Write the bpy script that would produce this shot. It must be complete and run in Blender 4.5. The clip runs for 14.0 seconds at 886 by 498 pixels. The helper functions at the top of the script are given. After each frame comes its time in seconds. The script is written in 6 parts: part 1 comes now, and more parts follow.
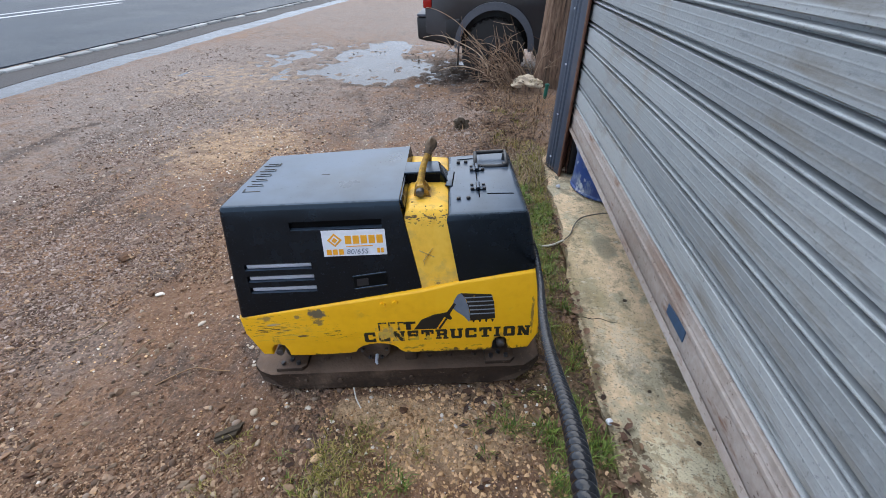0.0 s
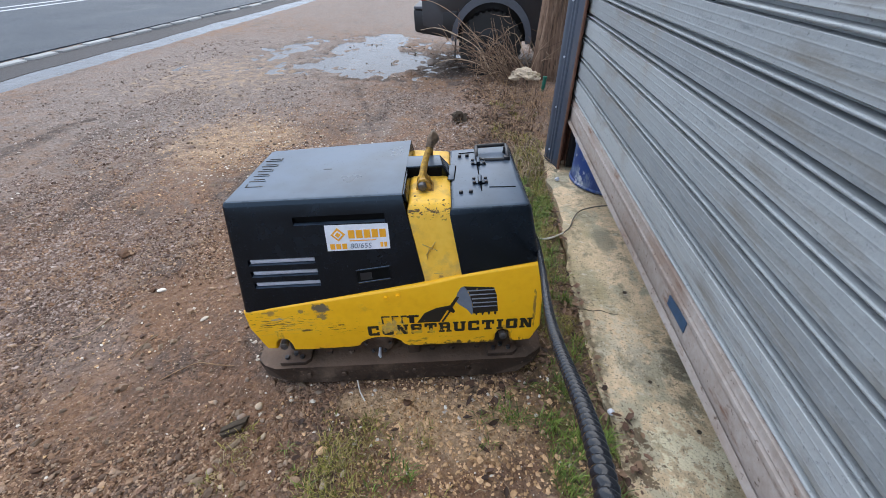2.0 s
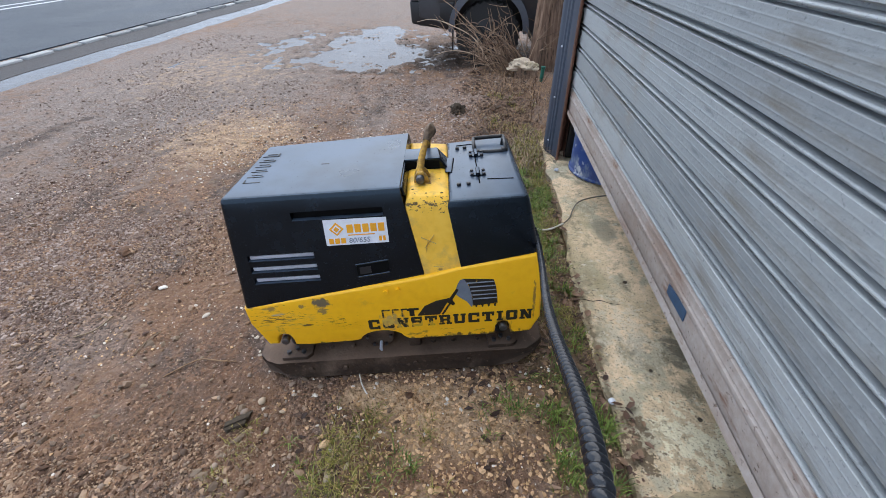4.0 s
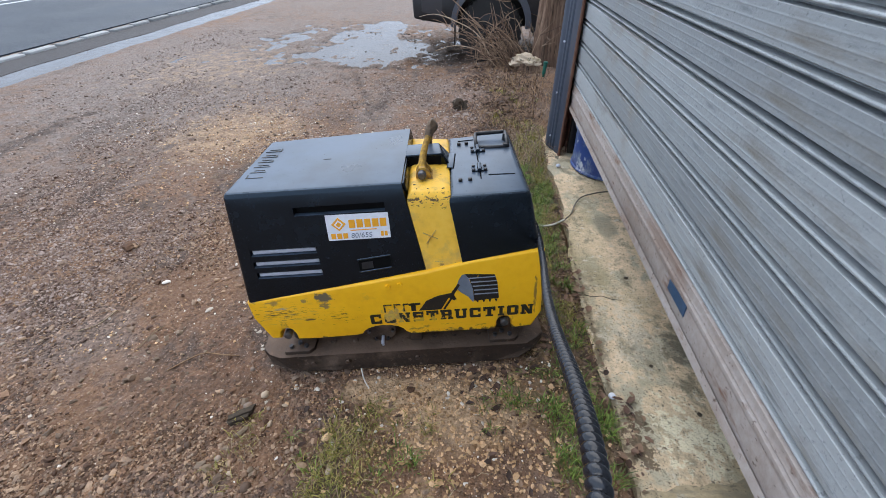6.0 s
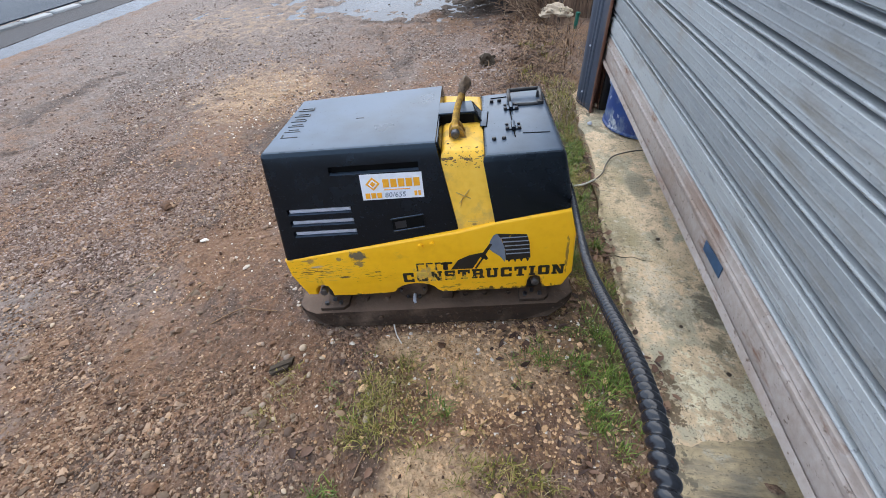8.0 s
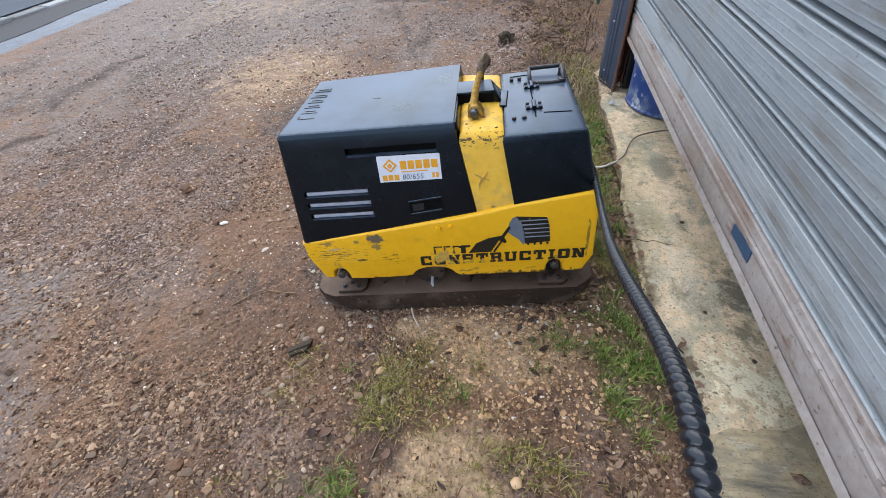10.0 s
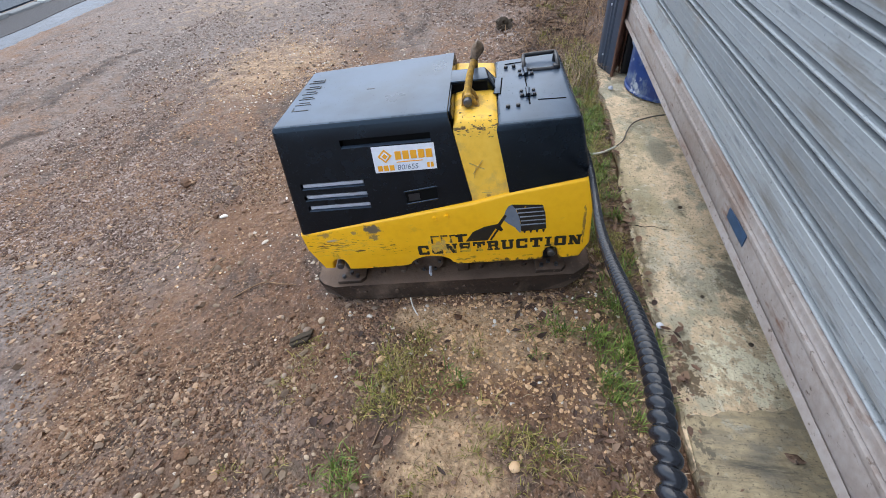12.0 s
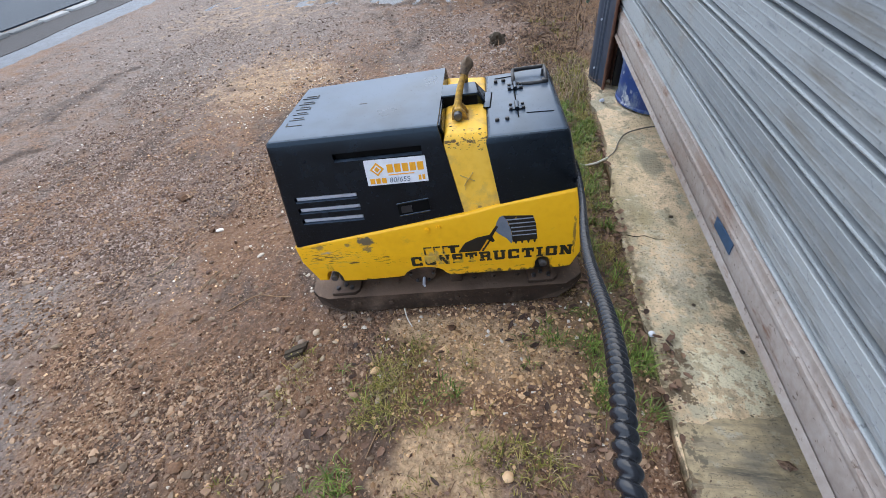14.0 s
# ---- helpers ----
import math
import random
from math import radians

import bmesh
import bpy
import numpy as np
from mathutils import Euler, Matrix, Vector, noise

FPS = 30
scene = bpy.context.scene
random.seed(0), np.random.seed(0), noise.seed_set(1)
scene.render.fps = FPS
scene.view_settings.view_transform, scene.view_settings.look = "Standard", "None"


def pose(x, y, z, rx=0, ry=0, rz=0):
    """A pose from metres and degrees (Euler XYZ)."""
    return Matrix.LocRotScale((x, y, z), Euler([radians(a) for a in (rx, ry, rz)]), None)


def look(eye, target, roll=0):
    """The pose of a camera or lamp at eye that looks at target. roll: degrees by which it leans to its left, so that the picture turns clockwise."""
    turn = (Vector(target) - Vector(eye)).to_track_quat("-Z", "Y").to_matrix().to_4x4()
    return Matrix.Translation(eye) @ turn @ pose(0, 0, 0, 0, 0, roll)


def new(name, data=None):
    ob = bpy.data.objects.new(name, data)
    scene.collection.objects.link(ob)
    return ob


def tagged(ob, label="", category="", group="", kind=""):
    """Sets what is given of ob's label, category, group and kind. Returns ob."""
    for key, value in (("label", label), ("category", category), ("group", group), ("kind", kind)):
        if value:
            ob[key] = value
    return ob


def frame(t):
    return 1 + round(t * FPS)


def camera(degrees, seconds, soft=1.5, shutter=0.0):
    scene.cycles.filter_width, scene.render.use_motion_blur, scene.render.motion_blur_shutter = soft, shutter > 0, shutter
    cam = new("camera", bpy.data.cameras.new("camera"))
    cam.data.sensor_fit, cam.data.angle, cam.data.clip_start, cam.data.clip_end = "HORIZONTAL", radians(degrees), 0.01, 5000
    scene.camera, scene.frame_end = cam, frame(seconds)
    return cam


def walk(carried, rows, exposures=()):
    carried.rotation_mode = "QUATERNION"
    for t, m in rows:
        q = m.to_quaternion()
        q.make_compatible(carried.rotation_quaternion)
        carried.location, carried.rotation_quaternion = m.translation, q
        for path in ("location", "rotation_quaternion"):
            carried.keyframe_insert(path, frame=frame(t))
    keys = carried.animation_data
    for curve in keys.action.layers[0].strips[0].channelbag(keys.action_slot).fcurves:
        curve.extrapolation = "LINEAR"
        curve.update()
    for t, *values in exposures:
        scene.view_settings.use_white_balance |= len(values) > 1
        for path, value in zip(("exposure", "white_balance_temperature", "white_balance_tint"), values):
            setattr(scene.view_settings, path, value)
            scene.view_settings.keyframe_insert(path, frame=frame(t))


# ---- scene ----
cam = camera(88.7, 14.0, soft=0.6)
PATH = [
    (0, (0.015, 0.023, 1.527), (-0.096, 1.789, 0.359), 1.8),
    (0.5, (0.007, 0.017, 1.531), (-0.099, 1.771, 0.345), 1.9),
    (1, (0.002, 0.015, 1.534), (-0.1, 1.768, 0.346), 1.9),
    (1.5, (0.001, 0.014, 1.532), (-0.096, 1.764, 0.339), 1.7),
    (2, (-0.004, 0.014, 1.531), (-0.1, 1.765, 0.339), 1.6),
    (2.5, (0.0, 0.015, 1.533), (-0.091, 1.763, 0.336), 1.5),
    (5, (0.005, 0.006, 1.53), (-0.104, 1.728, 0.297), 0.1),
    (5.5, (0.003, 0.002, 1.534), (-0.104, 1.72, 0.297), 0.3),
    (6, (0.006, 0.006, 1.534), (-0.102, 1.726, 0.299), 0.5),
    (6.5, (0.006, 0.008, 1.532), (-0.102, 1.728, 0.297), 0.6),
    (7, (0.001, 0.006, 1.526), (-0.108, 1.726, 0.29), 0.8),
    (7.5, (-0.016, -0.001, 1.531), (-0.194, 1.723, 0.31), -0.5),
    (8, (-0.031, -0.011, 1.54), (-0.231, 1.587, 0.161), -1.4),
    (8.2, (-0.016, -0.005, 1.514), (-0.245, 1.593, 0.141), -2.6),
    (10.5, (-0.04, 0.004, 1.53), (-0.32, 1.522, 0.076), -3.4),
    (11, (-0.03, 0.002, 1.532), (-0.316, 1.509, 0.069), -3.9),
    (11.5, (-0.021, -0.001, 1.532), (-0.306, 1.501, 0.063), -4.4),
    (12, (-0.012, 0.0, 1.532), (-0.298, 1.5, 0.06), -4.7),
    (12.5, (-0.006, -0.002, 1.531), (-0.294, 1.499, 0.06), -5.1),
    (13, (-0.007, -0.006, 1.537), (-0.297, 1.494, 0.067), -5.0),
    (13.5, (0.002, -0.012, 1.547), (-0.285, 1.509, 0.099), -4.9),
    (14, (0.014, -0.014, 1.541), (-0.269, 1.525, 0.111), -5.0),
]
walk(cam, [(t, look(eye, target, roll)) for t, eye, target, roll in PATH],
     exposures=[(0.0, 0.04), (7.0, 0.02), (8.0, 0.22), (11.0, 0.20), (14.0, 0.20)])

# ---------------------------------------------------------------- light
SUN_ELEV, SUN_ROT = radians(59), radians(352)
world = bpy.data.worlds.new("overcast_sky")
scene.world = world
world.use_nodes = True
wn, wl = world.node_tree.nodes, world.node_tree.links
sky = wn.new("ShaderNodeTexSky")
sky.sky_type = "NISHITA"
sky.sun_disc = False
sky.sun_elevation, sky.sun_rotation = SUN_ELEV, SUN_ROT
sky.air_density, sky.dust_density, sky.ozone_density = 1.0, 1.5, 1.0
grey = wn.new("ShaderNodeHueSaturation")
grey.inputs["Saturation"].default_value = 0.30
wl.new(sky.outputs[0], grey.inputs["Color"])
# an even cloud layer over the clear sky
cloud = wn.new("ShaderNodeMix")
cloud.data_type = "RGBA"
cloud.inputs["Factor"].default_value = 0.80
cloud.inputs["B"].default_value = (7.6, 9.3, 12.2, 1)
wl.new(grey.outputs[0], cloud.inputs["A"])
wl.new(cloud.outputs["Result"], wn["Background"].inputs[0])
wn["Background"].inputs[1].default_value = 0.18
sun_data = bpy.data.lights.new("sun", "SUN")
sun_data.energy, sun_data.angle, sun_data.color = 2.25, radians(86), (1.0, 0.915, 0.80)
sun = new("sun", sun_data)
sun_dir = Vector((math.sin(SUN_ROT) * math.cos(SUN_ELEV), math.cos(SUN_ROT) * math.cos(SUN_ELEV), math.sin(SUN_ELEV)))
sun.matrix_world = look(sun_dir * 30, (0, 0, 0))

# ---------------------------------------------------------------- materials


def material(name, stops, rough=(0.7, 0.9), scale=8.0, fine=60.0, bump=0.0, bump_scale=80.0, metal=0.0,
             spec=0.5, coat=0.0, space="Object", per="", stretch=(1, 1, 1), detail=6.0):
    """Colour from two scales of noise over the stops, roughness between two values, fine relief."""
    m = bpy.data.materials.new(name)
    m.use_nodes = True
    n, l = m.node_tree.nodes, m.node_tree.links
    b = n["Principled BSDF"]
    tc = n.new("ShaderNodeTexCoord")
    mp = n.new("ShaderNodeMapping")
    mp.inputs["Scale"].default_value = stretch
    l.new(tc.outputs[space], mp.inputs[0])
    big, small, mix = n.new("ShaderNodeTexNoise"), n.new("ShaderNodeTexNoise"), n.new("ShaderNodeMath")
    for t, s in ((big, scale), (small, fine)):
        t.inputs["Scale"].default_value, t.inputs["Detail"].default_value = s, detail
        l.new(mp.outputs[0], t.inputs["Vector"])
    mix.operation = "MULTIPLY_ADD"
    l.new(small.outputs[0], mix.inputs[0])
    mix.inputs[1].default_value = 0.5
    half = n.new("ShaderNodeMath")
    half.operation = "MULTIPLY"
    l.new(big.outputs[0], half.inputs[0])
    half.inputs[1].default_value = 0.5
    l.new(half.outputs[0], mix.inputs[2])
    value = mix.outputs[0]
    if per:
        src = n.new("ShaderNodeNewGeometry" if per == "island" else "ShaderNodeObjectInfo").outputs[
            "Random Per Island" if per == "island" else "Random"]
        add = n.new("ShaderNodeMath")
        add.operation = "MULTIPLY_ADD"
        l.new(value, add.inputs[0])
        add.inputs[1].default_value = 0.35
        keep = n.new("ShaderNodeMath")
        keep.operation = "MULTIPLY_ADD"
        l.new(src, keep.inputs[0])
        keep.inputs[1].default_value, keep.inputs[2].default_value = 0.5, 0.08
        l.new(keep.outputs[0], add.inputs[2])
        value = add.outputs[0]
    ramp = n.new("ShaderNodeValToRGB")
    cr = ramp.color_ramp
    k = len(stops)
    for i, c in enumerate(stops):
        p = 0.32 + 0.36 * i / max(1, k - 1)
        e = cr.elements[i] if i < 2 else cr.elements.new(p)
        e.position, e.color = p, (*c, 1)
    l.new(value, ramp.inputs[0])
    l.new(ramp.outputs[0], b.inputs["Base Color"])
    rr = n.new("ShaderNodeMapRange")
    rr.inputs["From Min"].default_value, rr.inputs["From Max"].default_value = 0.3, 0.7
    rr.inputs["To Min"].default_value, rr.inputs["To Max"].default_value = rough
    l.new(mix.outputs[0], rr.inputs["Value"])
    l.new(rr.outputs[0], b.inputs["Roughness"])
    b.inputs["Metallic"].default_value = metal
    b.inputs["Specular IOR Level"].default_value = spec
    b.inputs["Coat Weight"].default_value = coat
    b.inputs["Coat Roughness"].default_value = 0.25
    if bump:
        t2, bp = n.new("ShaderNodeTexNoise"), n.new("ShaderNodeBump")
        t2.inputs["Scale"].default_value, t2.inputs["Detail"].default_value = bump_scale, 5
        l.new(mp.outputs[0], t2.inputs["Vector"])
        l.new(t2.outputs[0], bp.inputs["Height"])
        bp.inputs["Strength"].default_value, bp.inputs["Distance"].default_value = bump, 0.01
        l.new(bp.outputs[0], b.inputs["Normal"])
    return m


def overlay(m, colour, low, high, scale, stretch=(1, 1, 1), rough=None, detail=8.0):
    """Wear of another colour laid over a material where a noise is above low."""
    n, l = m.node_tree.nodes, m.node_tree.links
    b = n["Principled BSDF"]
    tc, mp, t = n.new("ShaderNodeTexCoord"), n.new("ShaderNodeMapping"), n.new("ShaderNodeTexNoise")
    mp.inputs["Scale"].default_value = stretch
    t.inputs["Scale"].default_value, t.inputs["Detail"].default_value = scale, detail
    t.inputs["Roughness"].default_value = 0.65
    r, mx = n.new("ShaderNodeMapRange"), n.new("ShaderNodeMix")
    mx.data_type = "RGBA"
    r.inputs["From Min"].default_value, r.inputs["From Max"].default_value = low, high
    l.new(tc.outputs["Object"], mp.inputs[0])
    l.new(mp.outputs[0], t.inputs["Vector"])
    l.new(t.outputs[0], r.inputs["Value"])
    l.new(r.outputs[0], mx.inputs["Factor"])
    l.new(b.inputs["Base Color"].links[0].from_socket, mx.inputs["A"])
    mx.inputs["B"].default_value = (*colour, 1)
    l.new(mx.outputs["Result"], b.inputs["Base Color"])
    if rough is not None:
        fm = n.new("ShaderNodeMix")
        l.new(r.outputs[0], fm.inputs["Factor"])
        l.new(b.inputs["Roughness"].links[0].from_socket, fm.inputs["A"])
        fm.inputs["B"].default_value = rough
        l.new(fm.outputs["Result"], b.inputs["Roughness"])
    return m


def stain(m, colour, centre, radius, strength=1.0, ragged=1.2, scale=30, stretch=(1, 1, 1), rough=None, hard=2.0, base=0.75):
    """A ragged patch of another colour round one place of a thing; a radius of 0 leaves that axis out."""
    n, l = m.node_tree.nodes, m.node_tree.links
    b = n["Principled BSDF"]
    tc, sub, mul, ln = n.new("ShaderNodeTexCoord"), n.new("ShaderNodeVectorMath"), n.new("ShaderNodeVectorMath"), n.new("ShaderNodeVectorMath")
    sub.operation, mul.operation, ln.operation = "SUBTRACT", "MULTIPLY", "LENGTH"
    l.new(tc.outputs["Object"], sub.inputs[0])
    sub.inputs[1].default_value = centre
    l.new(sub.outputs[0], mul.inputs[0])
    mul.inputs[1].default_value = [1 / r if r else 0 for r in radius]
    l.new(mul.outputs[0], ln.inputs[0])
    mp, t = n.new("ShaderNodeMapping"), n.new("ShaderNodeTexNoise")
    mp.inputs["Scale"].default_value = stretch
    t.inputs["Scale"].default_value, t.inputs["Detail"].default_value, t.inputs["Roughness"].default_value = scale, 8, 0.65
    l.new(tc.outputs["Object"], mp.inputs[0])
    l.new(mp.outputs[0], t.inputs["Vector"])
    nz, near, lim, amt = (n.new("ShaderNodeMath") for _ in range(4))
    nz.operation, near.operation, lim.operation, amt.operation = "MULTIPLY_ADD", "SUBTRACT", "MULTIPLY", "MULTIPLY"
    nz.inputs[1].default_value, nz.inputs[2].default_value = 4 * ragged, base - 2 * ragged
    l.new(t.outputs[0], nz.inputs[0])
    l.new(nz.outputs[0], near.inputs[0])
    l.new(ln.outputs["Value"], near.inputs[1])
    lim.inputs[1].default_value, lim.use_clamp = hard, True
    l.new(near.outputs[0], lim.inputs[0])
    amt.inputs[1].default_value = strength
    l.new(lim.outputs[0], amt.inputs[0])
    mx = n.new("ShaderNodeMix")
    mx.data_type = "RGBA"
    l.new(amt.outputs[0], mx.inputs["Factor"])
    l.new(b.inputs["Base Color"].links[0].from_socket, mx.inputs["A"])
    mx.inputs["B"].default_value = (*colour, 1)
    l.new(mx.outputs["Result"], b.inputs["Base Color"])
    if rough is not None:
        fm = n.new("ShaderNodeMix")
        l.new(amt.outputs[0], fm.inputs["Factor"])
        l.new(b.inputs["Roughness"].links[0].from_socket, fm.inputs["A"])
        fm.inputs["B"].default_value = rough
        l.new(fm.outputs["Result"], b.inputs["Roughness"])
    return m


HOOD = material("black_hood_paint", [(0.0016, 0.0020, 0.0032), (0.0022, 0.0028, 0.0044), (0.0035, 0.0045, 0.0068)], (0.17, 0.32), 4, 22, 0.08, 5, spec=0.50)
HOOD.node_tree.nodes["Principled BSDF"].inputs["Specular Tint"].default_value = (0.60, 0.80, 1.0, 1)


def lit_top_film(m, colour, amount, rough):
    """Paler upward faces: skylight put into the colour with dried film, chalked paint, smears."""
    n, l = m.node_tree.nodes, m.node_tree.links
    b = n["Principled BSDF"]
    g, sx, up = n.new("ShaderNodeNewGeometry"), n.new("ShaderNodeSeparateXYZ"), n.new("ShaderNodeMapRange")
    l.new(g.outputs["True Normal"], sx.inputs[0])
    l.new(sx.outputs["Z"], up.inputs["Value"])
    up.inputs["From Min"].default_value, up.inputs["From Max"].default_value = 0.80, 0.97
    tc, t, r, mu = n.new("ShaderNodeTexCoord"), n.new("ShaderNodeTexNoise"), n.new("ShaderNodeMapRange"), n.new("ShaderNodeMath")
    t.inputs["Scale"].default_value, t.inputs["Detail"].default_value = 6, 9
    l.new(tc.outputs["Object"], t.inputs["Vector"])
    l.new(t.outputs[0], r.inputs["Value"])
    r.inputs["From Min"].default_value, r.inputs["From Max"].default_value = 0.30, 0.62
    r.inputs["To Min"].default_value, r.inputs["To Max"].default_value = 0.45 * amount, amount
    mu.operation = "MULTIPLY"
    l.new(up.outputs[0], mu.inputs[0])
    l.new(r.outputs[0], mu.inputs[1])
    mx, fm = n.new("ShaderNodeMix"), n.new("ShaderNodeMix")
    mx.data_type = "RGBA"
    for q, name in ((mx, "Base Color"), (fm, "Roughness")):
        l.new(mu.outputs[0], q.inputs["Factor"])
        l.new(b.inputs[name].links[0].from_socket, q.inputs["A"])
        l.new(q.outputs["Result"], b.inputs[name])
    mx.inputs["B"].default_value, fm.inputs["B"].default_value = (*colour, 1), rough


# hood tops painted bluer and lighter, part sky sheen, part dried film
lit_top_film(HOOD, (0.072, 0.098, 0.138), 0.95, 0.34)
overlay(HOOD, (0.012, 0.012, 0.014), 0.64, 0.68, 130, (1, 1, 1), 0.6)
YELLOW = material("yellow_machine_paint", [(0.880, 0.432, 0.005), (0.955, 0.497, 0.007), (0.970, 0.527, 0.014)], (0.38, 0.55), 4, 30, 0.05, 40)
overlay(YELLOW, (0.30, 0.20, 0.07), 0.62, 0.85, 5, (1, 1, 1.4), 0.8)
RUB, GRIME, BARE = (0.46, 0.31, 0.10), (0.045, 0.033, 0.02), (0.075, 0.075, 0.062)
# streaks along the worn end, grime along the bottom edge, bare patches, rubbed lettering
stain(YELLOW, (0.50, 0.33, 0.10), (0.12, 0, 0.32), (0.22, 0, 0.085), 0.6, 1.6, 1.0, (16, 1, 120), 0.75, 3, 0.1)
stain(YELLOW, GRIME, (0.10, 0, 0.33), (0.20, 0, 0.06), 0.9, 1.7, 1.0, (24, 1, 230), 0.8, 4, 0.05)
stain(YELLOW, (0.30, 0.30, 0.31), (0.09, 0, 0.352), (0.09, 0, 0.020), 0.9, 0.9, 1.0, (12, 1, 170), 0.6, 4, 0.15)
stain(YELLOW, GRIME, (0.32, 0, 0.30), (0.11, 0, 0.05), 0.85, 1.6, 1.0, (26, 1, 230), 0.8, 4, 0.0)
stain(YELLOW, BARE, (0.272, 0, 0.396), (0.046, 0, 0.036), 0.92, 0.5, 34, (1, 1, 1), 0.7, 4)
stain(YELLOW, (0.13, 0.105, 0.055), (0.268, 0, 0.355), (0.024, 0, 0.020), 0.8, 0.9, 60, (1, 1, 1.5), 0.7, 3)
stain(YELLOW, GRIME, (0.205, 0, 0.292), (0.030, 0, 0.009), 0.9, 0.5, 60, (0.6, 1, 1), 0.8, 4)
stain(YELLOW, BARE, (0.198, 0, 0.386), (0.016, 0, 0.012), 0.7, 0.7, 60, (1, 1, 1), 0.7, 3)
stain(YELLOW, GRIME, (0.5, 0, 0.176), (0, 0, 0.024), 0.9, 1.1, 36, (1, 1, 0.6), 0.85, 2.5)
stain(YELLOW, (0.20, 0.12, 0.035), (0.66, 0, 0.212), (0.26, 0, 0.030), 0.7, 1.4, 34, (0.5, 1, 1.2), 0.8, 2, 0.25)
stain(YELLOW, (0.22, 0.13, 0.035), (0.10, 0, 0.245), (0.035, 0, 0.05), 0.8, 0.8, 30, (1, 1, 0.6), 0.8, 2)
stain(YELLOW, (0.22, 0.13, 0.035), (0.936, 0, 0.235), (0.035, 0, 0.05), 0.7, 0.8, 30, (1, 1, 0.6), 0.8, 2)
stain(YELLOW, RUB, (0.515, 0, 0.285), (0.060, 0, 0.050), 0.85, 0.9, 40, (1, 1, 1), 0.7, 2.5)
stain(YELLOW, (0.16, 0.09, 0.03), (1.048, 0, 0.36), (0.010, 0, 0.10), 0.8, 0.9, 45, (1, 1, 0.4), 0.8, 3)
stain(YELLOW, (0.22, 0.14, 0.05), (0.05, 0, 0.385), (0.16, 0, 0.022), 0.8, 1.2, 30, (0.6, 1, 1.4), 0.8, 2, 0.45)
overlay(YELLOW, (0.10, 0.06, 0.025), 0.735, 0.76, 60, (0.7, 1, 1.6), 0.85)
PLATE = material("dirty_plate_steel", [(0.019, 0.011, 0.008), (0.039, 0.023, 0.014), (0.065, 0.038, 0.025)], (0.45, 0.75), 6, 50, 0.4, 60, metal=0.15)
overlay(PLATE, (0.17, 0.115, 0.078), 0.52, 0.74, 7, (1, 1, 1), 0.85)
overlay(PLATE, (0.20, 0.14, 0.10), 0.60, 0.70, 38, (1, 1, 1), 0.9)
# plate top painted lighter as if lit, along with tan dirt
lit_top_film(PLATE, (0.170, 0.110, 0.074), 0.8, 0.8)
STEEL = material("dull_bolt_steel", [(0.06, 0.06, 0.065), (0.16, 0.16, 0.17)], (0.35, 0.55), 20, 90, 0.1, 90, metal=0.8)
DARK = material("black_plastic", [(0.006, 0.006, 0.007), (0.014, 0.014, 0.016)], (0.3, 0.55), 10, 60, 0.05, 60)
# near-black for shade painted into openings, and for seams and the crack
VOID = material("shade_and_gap_black", [(0.003, 0.003, 0.003), (0.006, 0.006, 0.006)], (0.8, 0.95), 10, 60, spec=0.1)
SLAT = material("pale_grey_louvre", [(0.403, 0.426, 0.482), (0.538, 0.560, 0.627)], (0.4, 0.6), 14, 60)
WHITE = material("sticker_white", [(0.694, 0.706, 0.752), (0.829, 0.840, 0.878)], (0.35, 0.5), 12, 50)
ORANGE = material("sticker_orange", [(0.86, 0.36, 0.01), (0.90, 0.42, 0.02)], (0.35, 0.5), 12, 50)
DECAL = material("black_decal", [(0.008, 0.007, 0.006), (0.02, 0.017, 0.012)], (0.4, 0.6), 14, 60)
overlay(DECAL, (0.62, 0.36, 0.02), 0.66, 0.70, 45, (1, 1, 1))
stain(DECAL, (0.62, 0.40, 0.07), (0.512, 0, 0.295), (0.062, 0, 0.062), 1.0, 0.8, 38, (1, 1, 1), None, 4)
stain(DECAL, (0.66, 0.40, 0.03), (0.63, 0, 0.262), (0.10, 0, 0.018), 0.9, 1.2, 60, (1, 1, 1), None, 4)
GREYDECAL = material("blue_grey_decal", [(0.13, 0.16, 0.20), (0.18, 0.21, 0.26)], (0.4, 0.6), 14, 60)
BUCKET = material("grey_decal_line", [(0.22, 0.25, 0.30), (0.30, 0.33, 0.38)], (0.4, 0.6), 14, 60)
SMUDGE = material("rubbed_paint", [(0.40, 0.27, 0.08), (0.55, 0.36, 0.09), (0.30, 0.24, 0.15)], (0.6, 0.8), 30, 90)
SOOT = material("bare_grey_patch", [(0.04, 0.04, 0.035), (0.10, 0.09, 0.06)], (0.6, 0.8), 30, 90)
FRAMEY = material("dusty_yellow_paint", [(0.706, 0.385, 0.030), (0.856, 0.482, 0.035), (0.899, 0.535, 0.060)], (0.4, 0.6), 5, 40, 0.08, 50)
stain(FRAMEY, (0.09, 0.055, 0.025), (0, 0.072, 0.735), (0, 0.06, 0.034), 0.95, 1.5, 1.0, (60, 50, 110), 0.8, 5, 0.0)
stain(FRAMEY, (0.12, 0.075, 0.03), (0.70, 0.02, 0.505), (0.06, 0.05, 0.020), 0.8, 1.0, 40, (1, 1, 2), 0.8, 3, 0.1)
stain(FRAMEY, (0.30, 0.19, 0.07), (0.67, 0.2, 0.76), (0.09, 0.12, 0), 0.6, 1.0, 25, (1, 1, 1), 0.7, 1.5)
overlay(FRAMEY, (0.36, 0.24, 0.10), 0.52, 0.74, 7, (1, 1, 1), 0.75)
